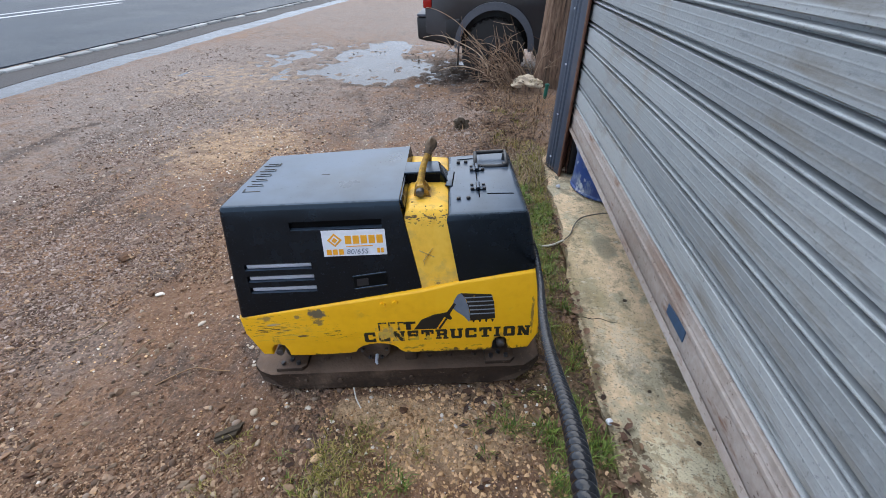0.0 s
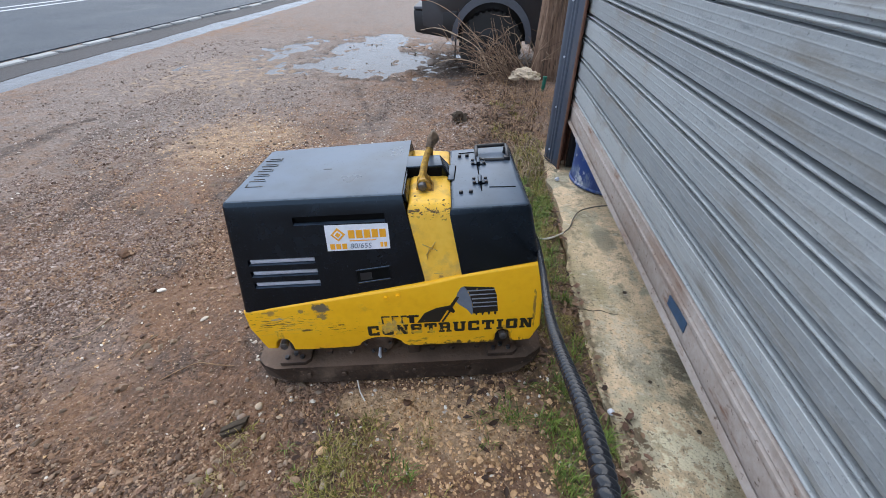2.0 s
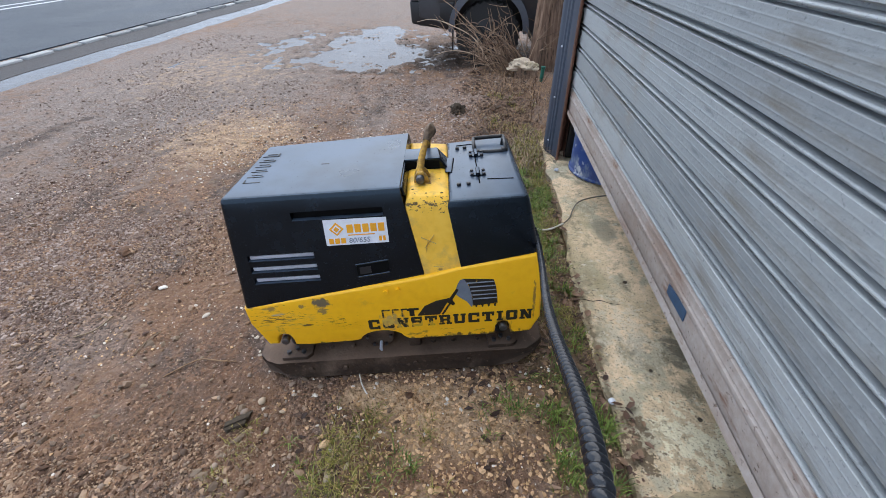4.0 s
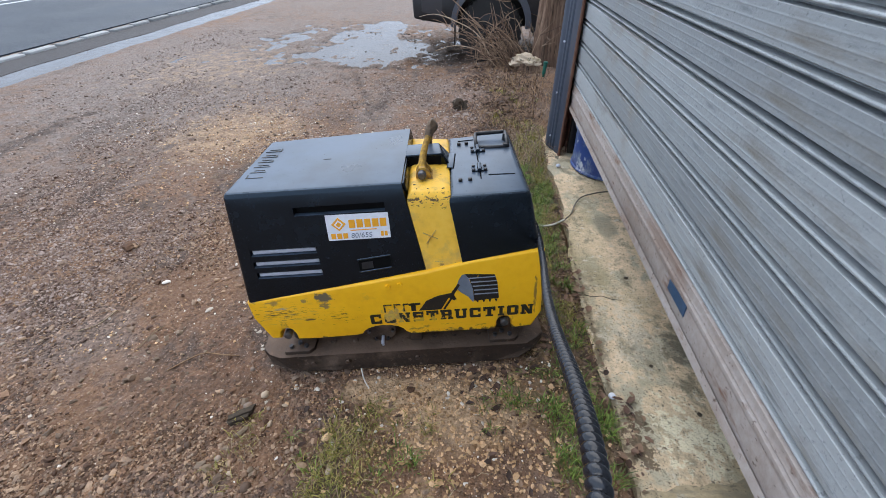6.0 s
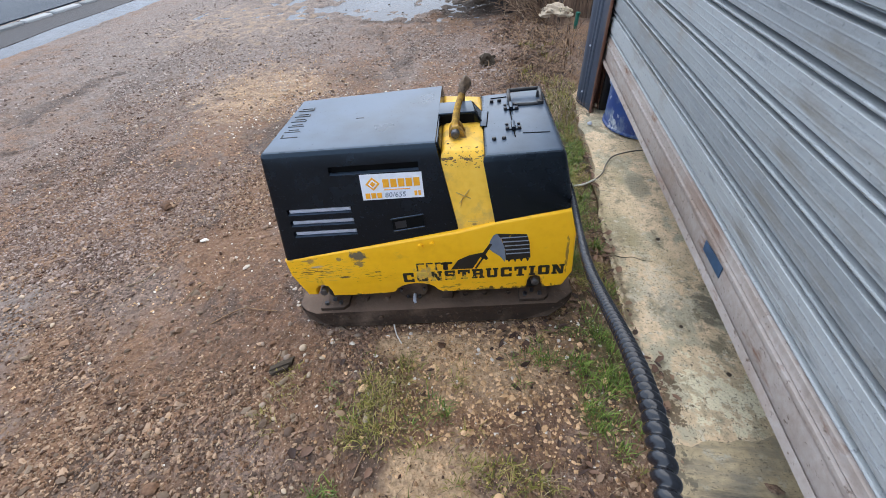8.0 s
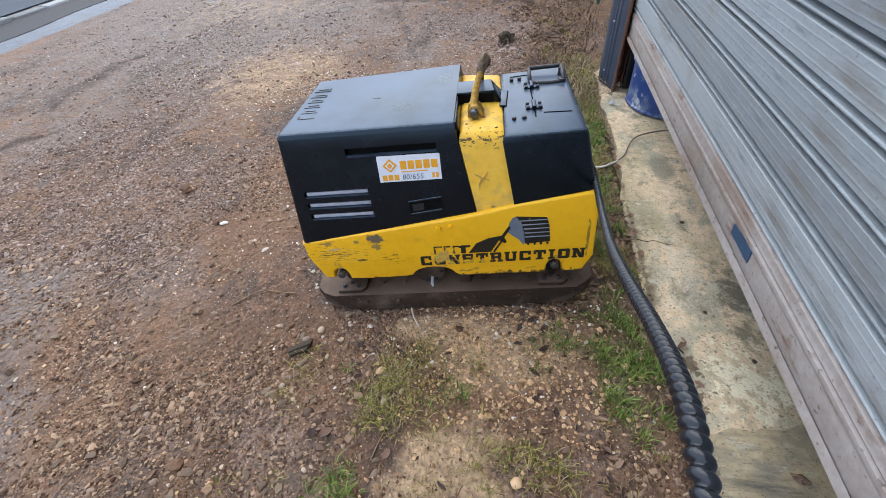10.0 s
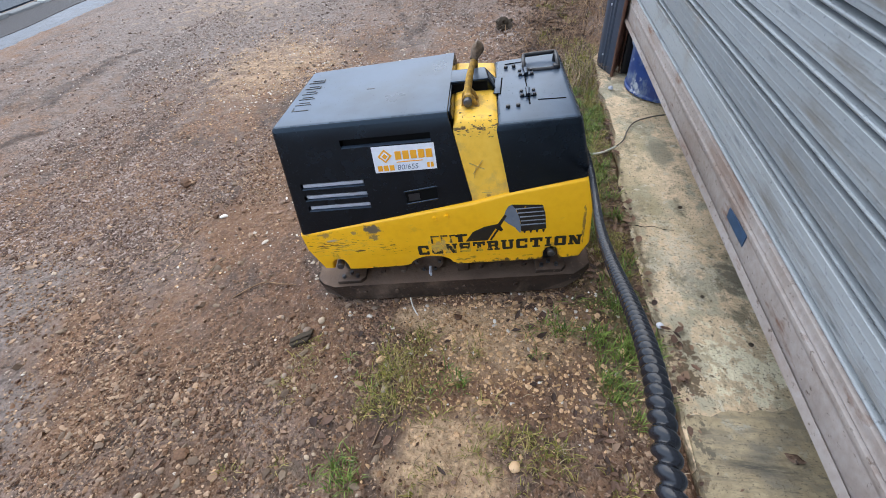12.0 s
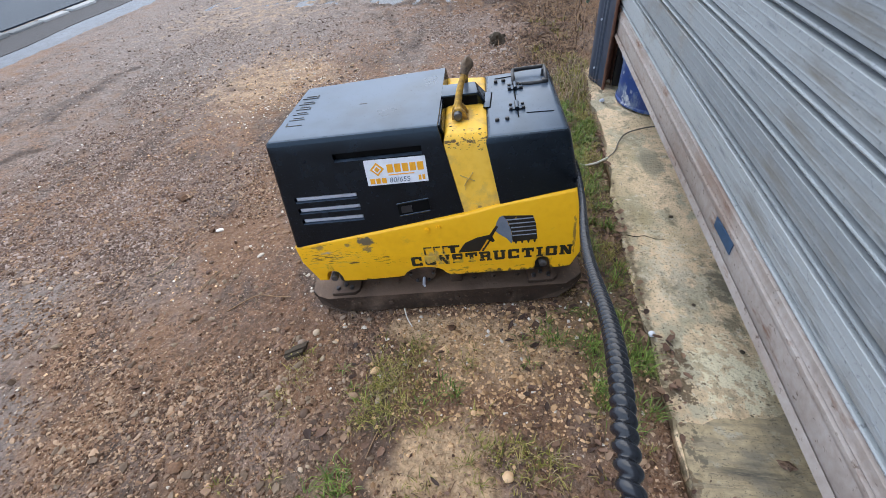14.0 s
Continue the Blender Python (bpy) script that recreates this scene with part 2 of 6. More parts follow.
overlay(FRAMEY, (0.07, 0.05, 0.03), 0.66, 0.70, 42, (1, 1, 1), 0.85)
EYEM = material("worn_eye_paint", [(0.084, 0.048, 0.019), (0.364, 0.203, 0.036), (0.728, 0.420, 0.048)], (0.5, 0.75), 28, 90, 0.3, 60, metal=0.2)
BROWN = material("greasy_brown_steel", [(0.05, 0.032, 0.02), (0.13, 0.085, 0.05), (0.22, 0.16, 0.11)], (0.4, 0.7), 20, 80, 0.4, 60, metal=0.3)
HOSE = material("black_spiral_wrap", [(0.009, 0.010, 0.013), (0.018, 0.020, 0.026)], (0.14, 0.26), 20, 120, 0.06, 90, spec=0.5)
GALV = material("galvanised_slats", [(0.215, 0.232, 0.240), (0.275, 0.297, 0.303), (0.341, 0.363, 0.368)], (0.5, 0.72), 2.6, 45, 0.10, 90, metal=0.12, space="Object", stretch=(1, 0.6, 1), per="object")
overlay(GALV, (0.25, 0.22, 0.175), 0.58, 0.80, 2.3, (1, 1, 1), 0.75)
overlay(GALV, (0.33, 0.36, 0.375), 0.56, 0.74, 34, (1, 0.35, 1), 0.6)
overlay(GALV, (0.15, 0.163, 0.172), 0.58, 0.72, 70, (1, 0.8, 1), 0.75)
overlay(GALV, (0.17, 0.155, 0.13), 0.56, 0.74, 7, (1, 0.2, 1.5), 0.8)
overlay(GALV, (0.13, 0.148, 0.16), 0.58, 0.75, 30, (1, 0.15, 1.0), 0.7)
RAIL = material("weathered_bottom_rail", [(0.25, 0.205, 0.18), (0.33, 0.285, 0.255), (0.40, 0.36, 0.335)], (0.55, 0.8), 3, 40, 0.2, 60, metal=0.15)
overlay(RAIL, (0.24, 0.165, 0.125), 0.50, 0.68, 5, (1, 0.25, 1), 0.85)
overlay(RAIL, (0.17, 0.085, 0.05), 0.58, 0.70, 11, (1, 0.4, 1.6), 0.85)
overlay(RAIL, (0.12, 0.085, 0.065), 0.60, 0.68, 60, (1, 0.6, 1), 0.85)
RUST = material("rusty_steel", [(0.062, 0.026, 0.016), (0.125, 0.053, 0.030), (0.213, 0.105, 0.065)], (0.7, 0.9), 5, 50, 0.4, 70, stretch=(1, 1, 0.4))
CLAD = material("slate_blue_cladding", [(0.023, 0.033, 0.052), (0.036, 0.050, 0.076), (0.054, 0.067, 0.092)], (0.35, 0.55), 3, 30, 0.06, 50, stretch=(1, 1, 0.25))
overlay(CLAD, (0.12, 0.10, 0.08), 0.6, 0.8, 6, (1, 1, 0.3), 0.7)
TAGB = material("blue_plastic_tag", [(0.02, 0.05, 0.10), (0.05, 0.10, 0.18)], (0.4, 0.6), 20, 60)
DRUM = material("blue_drum_paint", [(0.008, 0.03, 0.14), (0.012, 0.05, 0.21)], (0.35, 0.5), 6, 40)
overlay(DRUM, (0.42, 0.44, 0.46), 0.57, 0.63, 9, (1, 1, 1), 0.7)
overlay(DRUM, (0.13, 0.17, 0.24), 0.48, 0.62, 14, (1, 1, 0.6), 0.7)
INSIDE = material("dim_block_wall", [(0.16, 0.15, 0.14), (0.24, 0.23, 0.21)], (0.8, 0.95), 3, 30, 0.3, 40)
CONC = material("mossy_concrete", [(0.529, 0.398, 0.248), (0.748, 0.571, 0.368), (0.954, 0.744, 0.509)], (0.75, 0.95), 1.7, 26, 0.9, 80, detail=10, spec=0.25)
overlay(CONC, (0.50, 0.44, 0.31), 0.50, 0.58, 5.0, (1, 0.8, 1), 0.9)
overlay(CONC, (0.38, 0.315, 0.185), 0.50, 0.68, 2.3, (1, 0.7, 1), 0.9)
overlay(CONC, (0.30, 0.25, 0.165), 0.53, 0.64, 11, (1, 0.8, 1), 0.9)
overlay(CONC, (0.66, 0.58, 0.44), 0.58, 0.66, 21, (1, 1, 1), 0.85)
stain(CONC, (0.70, 0.62, 0.47), (0.75, 1.55, 0), (0.20, 0.30, 0), 0.55, 1.2, 18, (1, 1, 1), 0.9, 2.0, 0.6)
stain(CONC, (0.80, 0.73, 0.52), (0.86, 0.99, 0), (0.26, 0.20, 0), 0.8, 1.2, 26, (1, 1, 1), 0.9, 3.5, 0.6)
stain(CONC, (0.27, 0.24, 0.17), (0.84, 2.37, 0), (0.09, 0.22, 0), 0.75, 0.35, 6, (1, 1, 1), 0.7, 3)
stain(CONC, (0.17, 0.15, 0.11), (0.95, 1.42, 0), (0.10, 0.16, 0), 0.85, 0.8, 24, (1, 1, 1), 0.7, 2)
stain(CONC, (0.27, 0.25, 0.20), (0.765, 1.40, 0), (0.06, 0.14, 0), 0.4, 1.3, 45, (1, 1, 1), 0.9, 3)
stain(CONC, (0.20, 0.17, 0.12), (0.62, 1.42, 0), (0.04, 0.12, 0), 0.5, 1.2, 26, (1, 1, 1), 0.9, 4, 0.6)
stain(CONC, (0.15, 0.105, 0.065), (0.65, 0.97, 0), (0.085, 0.17, 0), 0.92, 1.3, 26, (1, 1, 1), 0.95, 5, 0.6)
stain(CONC, (0.24, 0.19, 0.12), (0.595, 1.5, 0), (0.018, 2.4, 0), 0.85, 1.5, 12, (1, 1, 1), 0.95, 1.5)
overlay(CONC, (0.20, 0.165, 0.11), 0.60, 0.66, 55, (1, 1, 1), 0.95)
overlay(CONC, (0.17, 0.14, 0.095), 0.585, 0.64, 120, (1, 1, 1), 0.95)
overlay(CONC, (0.21, 0.185, 0.13), 0.66, 0.69, 9, (1.6, 0.35, 1), 0.95)
ASPH = material("wet_asphalt", [(0.015, 0.023, 0.033), (0.024, 0.034, 0.048)], (0.46, 0.66), 0.7, 30, 0.3, 180, spec=0.24)
overlay(ASPH, (0.038, 0.049, 0.064), 0.50, 0.66, 1.1, (1, 0.35, 1), 0.62)
PAINT = material("road_marking", [(0.36, 0.37, 0.38), (0.55, 0.56, 0.57)], (0.5, 0.7), 3, 30)
KERB = material("pale_kerb_stone", [(0.14, 0.145, 0.145), (0.29, 0.295, 0.29)], (0.6, 0.8), 2, 30, 0.4, 50, per="object")
VERGE = material("wet_verge_tar", [(0.029, 0.027, 0.027), (0.049, 0.045, 0.046), (0.083, 0.074, 0.071)], (0.55, 0.85), 1.6, 30, 0.6, 90, spec=0.25)
WATER = material("muddy_water", [(0.047, 0.042, 0.042), (0.069, 0.062, 0.061)], (0.16, 0.30), 2.2, 9, 0.06, 9, spec=0.12)
overlay(WATER, (0.092, 0.086, 0.085), 0.50, 0.68, 2.4, (1, 0.5, 1))
STONE = material("mixed_gravel", [(0.079, 0.042, 0.025), (0.165, 0.089, 0.050), (0.234, 0.136, 0.080), (0.278, 0.175, 0.110), (0.228, 0.160, 0.113), (0.419, 0.281, 0.180)], (0.55, 0.85), 25, 120, 0.2, 120, per="island", spec=0.25)
FARSTONE = material("pale_far_gravel", [(0.117, 0.079, 0.062), (0.207, 0.149, 0.121), (0.280, 0.219, 0.186), (0.397, 0.326, 0.281)], (0.6, 0.9), 25, 120, 0.2, 120, per="island", spec=0.2)
MIDSTONE = material("pinkish_grey_gravel", [(0.114, 0.073, 0.057), (0.196, 0.131, 0.104), (0.271, 0.199, 0.164), (0.381, 0.296, 0.249)], (0.6, 0.9), 25, 120, 0.2, 120, per="island", spec=0.2)
PEBBLE = material("rounded_pebbles", [(0.113, 0.071, 0.047), (0.191, 0.125, 0.086), (0.278, 0.191, 0.131), (0.227, 0.176, 0.140), (0.360, 0.255, 0.171), (0.309, 0.245, 0.194), (0.474, 0.363, 0.252)], (0.5, 0.8), 22, 110, 0.12, 120, per="island", spec=0.3)
SLATE = material("grey_stone", [(0.119, 0.079, 0.052), (0.179, 0.125, 0.085), (0.249, 0.182, 0.124)], (0.55, 0.85), 25, 120, 0.2, 120, per="island", spec=0.25)
CHIP = material("white_stone_chips", [(0.46, 0.39, 0.31), (0.58, 0.51, 0.43), (0.70, 0.64, 0.56)], (0.6, 0.9), 25, 120, 0.2, 120, per="island", spec=0.25)
PALE = material("pale_gravel", [(0.239, 0.138, 0.072), (0.422, 0.260, 0.135), (0.530, 0.333, 0.174), (0.688, 0.453, 0.260)], (0.6, 0.9), 25, 120, 0.2, 120, per="island", spec=0.25)
LEAF = material("dead_leaf", [(0.038, 0.018, 0.011), (0.093, 0.047, 0.029), (0.162, 0.091, 0.058), (0.212, 0.118, 0.075), (0.264, 0.163, 0.099)], (0.55, 0.85), 40, 120, 0.2, 60, per="island")
GRASS = material("winter_grass", [(0.116, 0.118, 0.018), (0.209, 0.202, 0.030), (0.319, 0.280, 0.060), (0.396, 0.302, 0.110)], (0.6, 0.8), 5, 60, per="island")
GREEN = material("fresh_grass", [(0.058, 0.099, 0.012), (0.121, 0.181, 0.021), (0.229, 0.302, 0.055)], (0.5, 0.7), 5, 60, per="island")
STRAW = material("dead_stems", [(0.13, 0.085, 0.05), (0.26, 0.18, 0.11), (0.38, 0.29, 0.18)], (0.6, 0.85), 20, 90, per="island")
LITTER = material("dead_weed_stems", [(0.046, 0.025, 0.015), (0.110, 0.062, 0.034), (0.202, 0.117, 0.061), (0.331, 0.203, 0.108)], (0.7, 0.9), 20, 90, per="island")
BARK = material("tree_bark", [(0.056, 0.031, 0.019), (0.184, 0.112, 0.072), (0.336, 0.224, 0.150)], (0.8, 0.95), 14, 60, 1.0, 30, stretch=(1, 1, 0.13))
overlay(BARK, (0.04, 0.027, 0.018), 0.57, 0.64, 26, (1, 1, 0.09))
TWIG = material("bare_twig", [(0.097, 0.057, 0.035), (0.205, 0.130, 0.085), (0.367, 0.255, 0.170)], (0.7, 0.9), 5, 90, per="object")
STEM = material("pale_orange_stem", [(0.24, 0.15, 0.09), (0.38, 0.26, 0.17), (0.50, 0.37, 0.26)], (0.6, 0.8), 9, 90, per="object")
CARP = material("dark_grey_car_paint", [(0.018, 0.018, 0.022), (0.025, 0.025, 0.030)], (0.25, 0.4), 2, 20, coat=0.4)
ARCH = material("grey_arch_plastic", [(0.077, 0.084, 0.102), (0.105, 0.112, 0.132)], (0.45, 0.6), 5, 40)
TYRE = material("tyre_rubber", [(0.012, 0.012, 0.012), (0.03, 0.028, 0.026)], (0.7, 0.9), 10, 60, 0.3, 60)
RED = material("red_lamp_lens", [(0.28, 0.008, 0.006), (0.38, 0.012, 0.01)], (0.1, 0.2), 5, 30)
ROCK = material("lichen_rock", [(0.357, 0.280, 0.187), (0.527, 0.424, 0.312), (0.323, 0.264, 0.133)], (0.8, 0.95), 9, 50, 0.9, 40)
overlay(ROCK, (0.08, 0.07, 0.05), 0.58, 0.64, 17)
WOOD = material("weathered_wood", [(0.041, 0.031, 0.022), (0.101, 0.078, 0.055)], (0.75, 0.92), 8, 60, 0.5, 60, stretch=(1, 4, 4), spec=0.2)
WIRE = material("white_cable", [(0.50, 0.47, 0.40), (0.66, 0.62, 0.55)], (0.4, 0.6), 10, 50)
RAG = material("black_plastic_scrap", [(0.008, 0.009, 0.014), (0.02, 0.022, 0.035)], (0.22, 0.4), 10, 50, 0.3, 50)
RAGB = material("dirty_cable", [(0.10, 0.085, 0.065), (0.17, 0.145, 0.11)], (0.5, 0.7), 10, 50)
GREENP = material("green_plastic", [(0.006, 0.096, 0.063), (0.012, 0.144, 0.099)], (0.4, 0.6), 10, 50)
GLASS = material("dark_car_glass", [(0.01, 0.012, 0.013), (0.014, 0.016, 0.018)], (0.03, 0.06), 4, 20, spec=0.8)
DUST = material("tan_roof_sheet", [(0.10, 0.11, 0.12), (0.15, 0.16, 0.17)], (0.6, 0.8), 2, 20)

# ---------------------------------------------------------------- mesh helpers


def link(name, bm, mat, parent=None, label="", smooth=True, auto=35):
    me = bpy.data.meshes.new(name)
    bmesh.ops.recalc_face_normals(bm, faces=bm.faces[:])
    if smooth:
        for f in bm.faces:
            f.smooth = True
        for e in bm.edges:
            if len(e.link_faces) == 2 and e.calc_face_angle(0) > radians(auto):
                e.smooth = False
    bm.to_mesh(me)
    bm.free()
    me.materials.append(mat)
    ob = new(name, me)
    if parent:
        ob.parent = parent
    if label:
        ob["label"] = label
    return ob


def part(name, bm, mat, parent, label="", smooth=True):
    return link(name, bm, mat, parent, label, smooth)


def thing(name, m, label, category, group="", kind=""):
    ob = new(name)
    ob.empty_display_size = 0.1
    ob.matrix_world = m
    return tagged(ob, label, category, group, kind)


def solid(bottom, top, bevel=0.0, seg=3):
    """A six-sided solid from two rings of corners."""
    bm = bmesh.new()
    a = [bm.verts.new(p) for p in bottom]
    b = [bm.verts.new(p) for p in top]
    k = len(a)
    bm.faces.new(a[::-1])
    bm.faces.new(b)
    for i in range(k):
        bm.faces.new((a[i], a[(i + 1) % k], b[(i + 1) % k], b[i]))
    if bevel:
        bmesh.ops.bevel(bm, geom=bm.edges[:], offset=bevel, segments=seg, affect="EDGES", profile=0.5, clamp_overlap=True)
    return bm


def block(lo, hi, bevel=0.0, seg=2):
    (x0, y0, z0), (x1, y1, z1) = lo, hi
    return solid([(x0, y0, z0), (x1, y0, z0), (x1, y1, z0), (x0, y1, z0)],
                 [(x0, y0, z1), (x1, y0, z1), (x1, y1, z1), (x0, y1, z1)], bevel, seg)


def extrude(outline, offset, bevel=0.0, seg=2):
    """A flat outline of points pushed along a vector."""
    o = Vector(offset)
    return solid([Vector(p) for p in outline], [Vector(p) + o for p in outline], bevel, seg)


def rod(p, q, r, n=12, r2=None, bevel=0.0):
    p, q = Vector(p), Vector(q)
    bm = bmesh.new()
    d = (q - p)
    bmesh.ops.create_cone(bm, cap_ends=True, segments=n, radius1=r, radius2=r if r2 is None else r2, depth=d.length)
    m = Matrix.Translation((p + q) / 2) @ d.to_track_quat("Z", "Y").to_matrix().to_4x4()
    bmesh.ops.transform(bm, matrix=m, verts=bm.verts)
    if bevel:
        bmesh.ops.bevel(bm, geom=[e for e in bm.edges if len(e.link_faces) == 2 and e.calc_face_angle(0) > 1.0], offset=bevel, segments=2, affect="EDGES", profile=0.5)
    return bm


def smooth_path(pts, step):
    """Points along a smooth curve through pts."""
    P = [Vector(p) for p in pts]
    P = [P[0] * 2 - P[1]] + P + [P[-1] * 2 - P[-2]]
    out = []
    for i in range(1, len(P) - 2):
        a, b, c, d = P[i - 1:i + 3]
        n = max(2, int((c - b).length / step))
        for j in range(n):
            t = j / n
            out.append(0.5 * (2 * b + (c - a) * t + (2 * a - 5 * b + 4 * c - d) * t * t + (3 * b - a - 3 * c + d) * t ** 3))
    out.append(P[-2])
    return out


def sweep(pts, radius, n=8, step=0.02, wave=None):
    """A tube along a smooth curve; radius may be a function of (0..1); wave adds relief from (length, angle)."""
    path = smooth_path(pts, step)
    bm = bmesh.new()
    rings, s = [], 0.0
    up = Vector((0.31, 0.2, 0.93))
    for i, p in enumerate(path):
        d = (path[min(i + 1, len(path) - 1)] - path[max(i - 1, 0)]).normalized()
        x = d.cross(up)
        x = x.normalized() if x.length > 1e-4 else Vector((1, 0, 0))
        up = x.cross(d)
        if i:
            s += (p - path[i - 1]).length
        r = radius(i / (len(path) - 1)) if callable(radius) else radius
        ring = []
        for k in range(n):
            a = 2 * math.pi * k / n
            rr = r * (1 + (wave(s, a) if wave else 0))
            ring.append(bm.verts.new(p + (x * math.cos(a) + up * math.sin(a)) * rr))
        rings.append(ring)
    for a, b in zip(rings, rings[1:]):
        for k in range(n):
            bm.faces.new((a[k], a[(k + 1) % n], b[(k + 1) % n], b[k]))
    bm.faces.new(rings[0][::-1])
    bm.faces.new(rings[-1])
    return bm


def join(*bms):
    out = bmesh.new()
    for b in bms:
        me = bpy.data.meshes.new("tmp")
        b.to_mesh(me)
        b.free()
        out.from_mesh(me)
        bpy.data.meshes.remove(me)
    return out


def fast_mesh(name, verts, faces, mat, loops=3):
    """A mesh from arrays: verts (n, 3) and faces (m, loops)."""
    me = bpy.data.meshes.new(name)
    me.vertices.add(len(verts))
    me.vertices.foreach_set("co", np.asarray(verts, np.float32).ravel())
    f = np.asarray(faces, np.int32)
    me.loops.add(f.size)
    me.loops.foreach_set("vertex_index", f.ravel())
    me.polygons.add(len(f))
    me.polygons.foreach_set("loop_start", np.arange(len(f), dtype=np.int32) * loops)
    me.update(calc_edges=True)
    me.validate()
    me.materials.append(mat)
    return me


def step01(a, b, x):
    t = np.clip((np.asarray(x, float) - a) / (b - a), 0, 1)
    return t * t * (3 - 2 * t)


def fbm(x, y, freq, octaves=4, seed=0):
    """Smooth value noise over arrays, about -1 to 1."""
    out, amp, tot = np.zeros_like(x, dtype=float), 1.0, 0.0
    for o in range(octaves):
        rng = np.random.RandomState(seed * 17 + o)
        tab = rng.rand(256, 256)
        fx, fy = x * freq, y * freq
        ix, iy = np.floor(fx).astype(int), np.floor(fy).astype(int)
        tx, ty = fx - ix, fy - iy
        tx, ty = tx * tx * (3 - 2 * tx), ty * ty * (3 - 2 * ty)
        g = lambda i, j: tab[i % 256, j % 256]
        v = (g(ix, iy) * (1 - tx) + g(ix + 1, iy) * tx) * (1 - ty) + (g(ix, iy + 1) * (1 - tx) + g(ix + 1, iy + 1) * tx) * ty
        out += amp * (v * 2 - 1)
        tot += amp
        amp *= 0.5
        freq *= 2.03
    return out / tot


def blob(x, y, cx, cy, rx, ry, soft=0.5):
    d = np.sqrt(((x - cx) / rx) ** 2 + ((y - cy) / ry) ** 2)
    return 1 - step01(1 - soft, 1 + soft, d)

# ---------------------------------------------------------------- ground


def kerb_x(y):
    """Where the road's edge runs, from the yard."""
    return -6.85 + 0.055 * y + 0.0018 * np.maximum(0, y - 10) ** 2


def puddle_mask(x, y):
    n = 0.26 * fbm(x, y, 1.7, 3, 5) + 0.34 * fbm(x, y, 4.6, 4, 6)
    p = np.maximum.reduce([
        blob(x, y, -1.62, 7.05, 0.72, 0.85, 0.25), blob(x, y, -1.62, 8.7, 0.42, 1.0, 0.3), blob(x, y, -1.10, 7.35, 0.45, 0.75, 0.3), blob(x, y, -2.12, 8.1, 0.28, 0.62, 0.3),
        0.8 * blob(x, y, -2.42, 6.72, 0.20, 0.26, 0.4), 0.72 * blob(x, y, -2.95, 8.1, 0.30, 0.5, 0.5), 0.6 * blob(x, y, -3.37, 7.8, 0.14, 0.15, 0.5)])
    return np.where(p > 0.12, p + n - 0.34, -1.0)


def gutter_mask(x, y):
    c = kerb_x(y) + 1.08 + 0.04 * fbm(y, y * 0, 0.5, 2, 8)
    return 1 - np.abs(x - c) / (0.21 + 0.05 * fbm(y, y * 0 + 3, 0.9, 2, 9)) + 0.22 * fbm(x, y, 2.4, 3, 12)


def lie(x, y):
    """The ground's broad height: a low rise towards the slab."""
    x, y = np.asarray(x, float), np.asarray(y, float)
    z = 0.05 * step01(-0.75, 0.25, x) * step01(4.4, 3.2, y)
    z = z + 0.16 * blob(x, y, 0.55, 5.3, 0.7, 1.1, 0.6)
    return z


def ground_z(x, y):
    x, y = np.asarray(x, float), np.asarray(y, float)
    z = lie(x, y) + 0.010 * fbm(x, y, 2.2, 3, 1) + 0.007 * fbm(x, y, 11, 3, 2)
    rut = np.exp(-((x + 0.9 + 0.25 * (y - 3.5)) / 0.22) ** 2) * step01(2.6, 3.4, y) * step01(6.4, 5.2, y)
    z = z - 0.022 * rut - 0.02 * np.exp(-((x + 2.5 + 0.1 * y) / 0.3) ** 2) * step01(1.8, 2.4, y) * step01(5.5, 4.4, y)
    z = z - 0.028 * step01(-0.05, 0.55, puddle_mask(x, y)) + 0.042 * fbm(x, y, 7.5, 4, 15) * blob(x, y, -1.7, 7.6, 1.9, 1.9, 0.3) - 0.03 * step01(0, 0.6, gutter_mask(x, y)) * step01(2, 3, y)
    for x0, deep in ((-2.55, 0.030), (-3.0, 0.024), (-3.42, 0.026), (-3.85, 0.034), (-1.75, 0.014)):
        off_line = (x - x0 - 0.10 * fbm(y, y * 0 + x0, 0.8, 2, 14) + 0.05 * (y - 3)) / 0.10
        z = z + deep * (0.45 * np.exp(-(np.abs(off_line) - 1.7) ** 2 * 2) - np.exp(-off_line ** 2)) * step01(1.7, 2.3, y) * step01(7.0, 5.0, y) * (0.6 + 0.6 * fbm(x, y, 1.6, 3, 16))
    wet = np.maximum(blob(x, y, -2.32, 0.95, 0.45, 0.5, 0.5), blob(x, y, -1.95, 0.52, 0.36, 0.28, 0.5))
    z = z * (1 - 0.7 * wet)
    off = step01(1.1, 0.9, x - kerb_x(y))
    z = z * (1 - off) - 0.03 * off
    inside = step01(0.56, 0.62, x) * step01(3.9, 3.6, y)
    z = z * (1 - inside) - 0.02 * inside
    return z


def spread(parts):
    return np.concatenate([np.arange(a, b, s) for a, b, s in parts])


GX = spread([(-400, -60, 40), (-60, -12, 4), (-12, -7, 0.25), (-7, -4.2, 0.055), (-4.2, -3.4, 0.03), (-3.4, 0.75, 0.016), (0.75, 4, 0.1), (4, 60, 4), (60, 401, 40)])
GY = spread([(-400, -40, 40), (-40, -2, 2), (-2, 0.25, 0.15), (0.25, 3.9, 0.016), (3.9, 10, 0.045), (10, 20, 0.2), (20, 60, 4), (60, 401, 40)])
XX, YY = np.meshgrid(GX, GY)
grit = 0.0045 * fbm(XX, YY, 42, 2, 3) + 0.004 * fbm(XX, YY, 61, 1, 4)
ZZ = ground_z(XX, YY) + grit * (np.abs(XX) < 9) * (np.abs(YY) < 22)
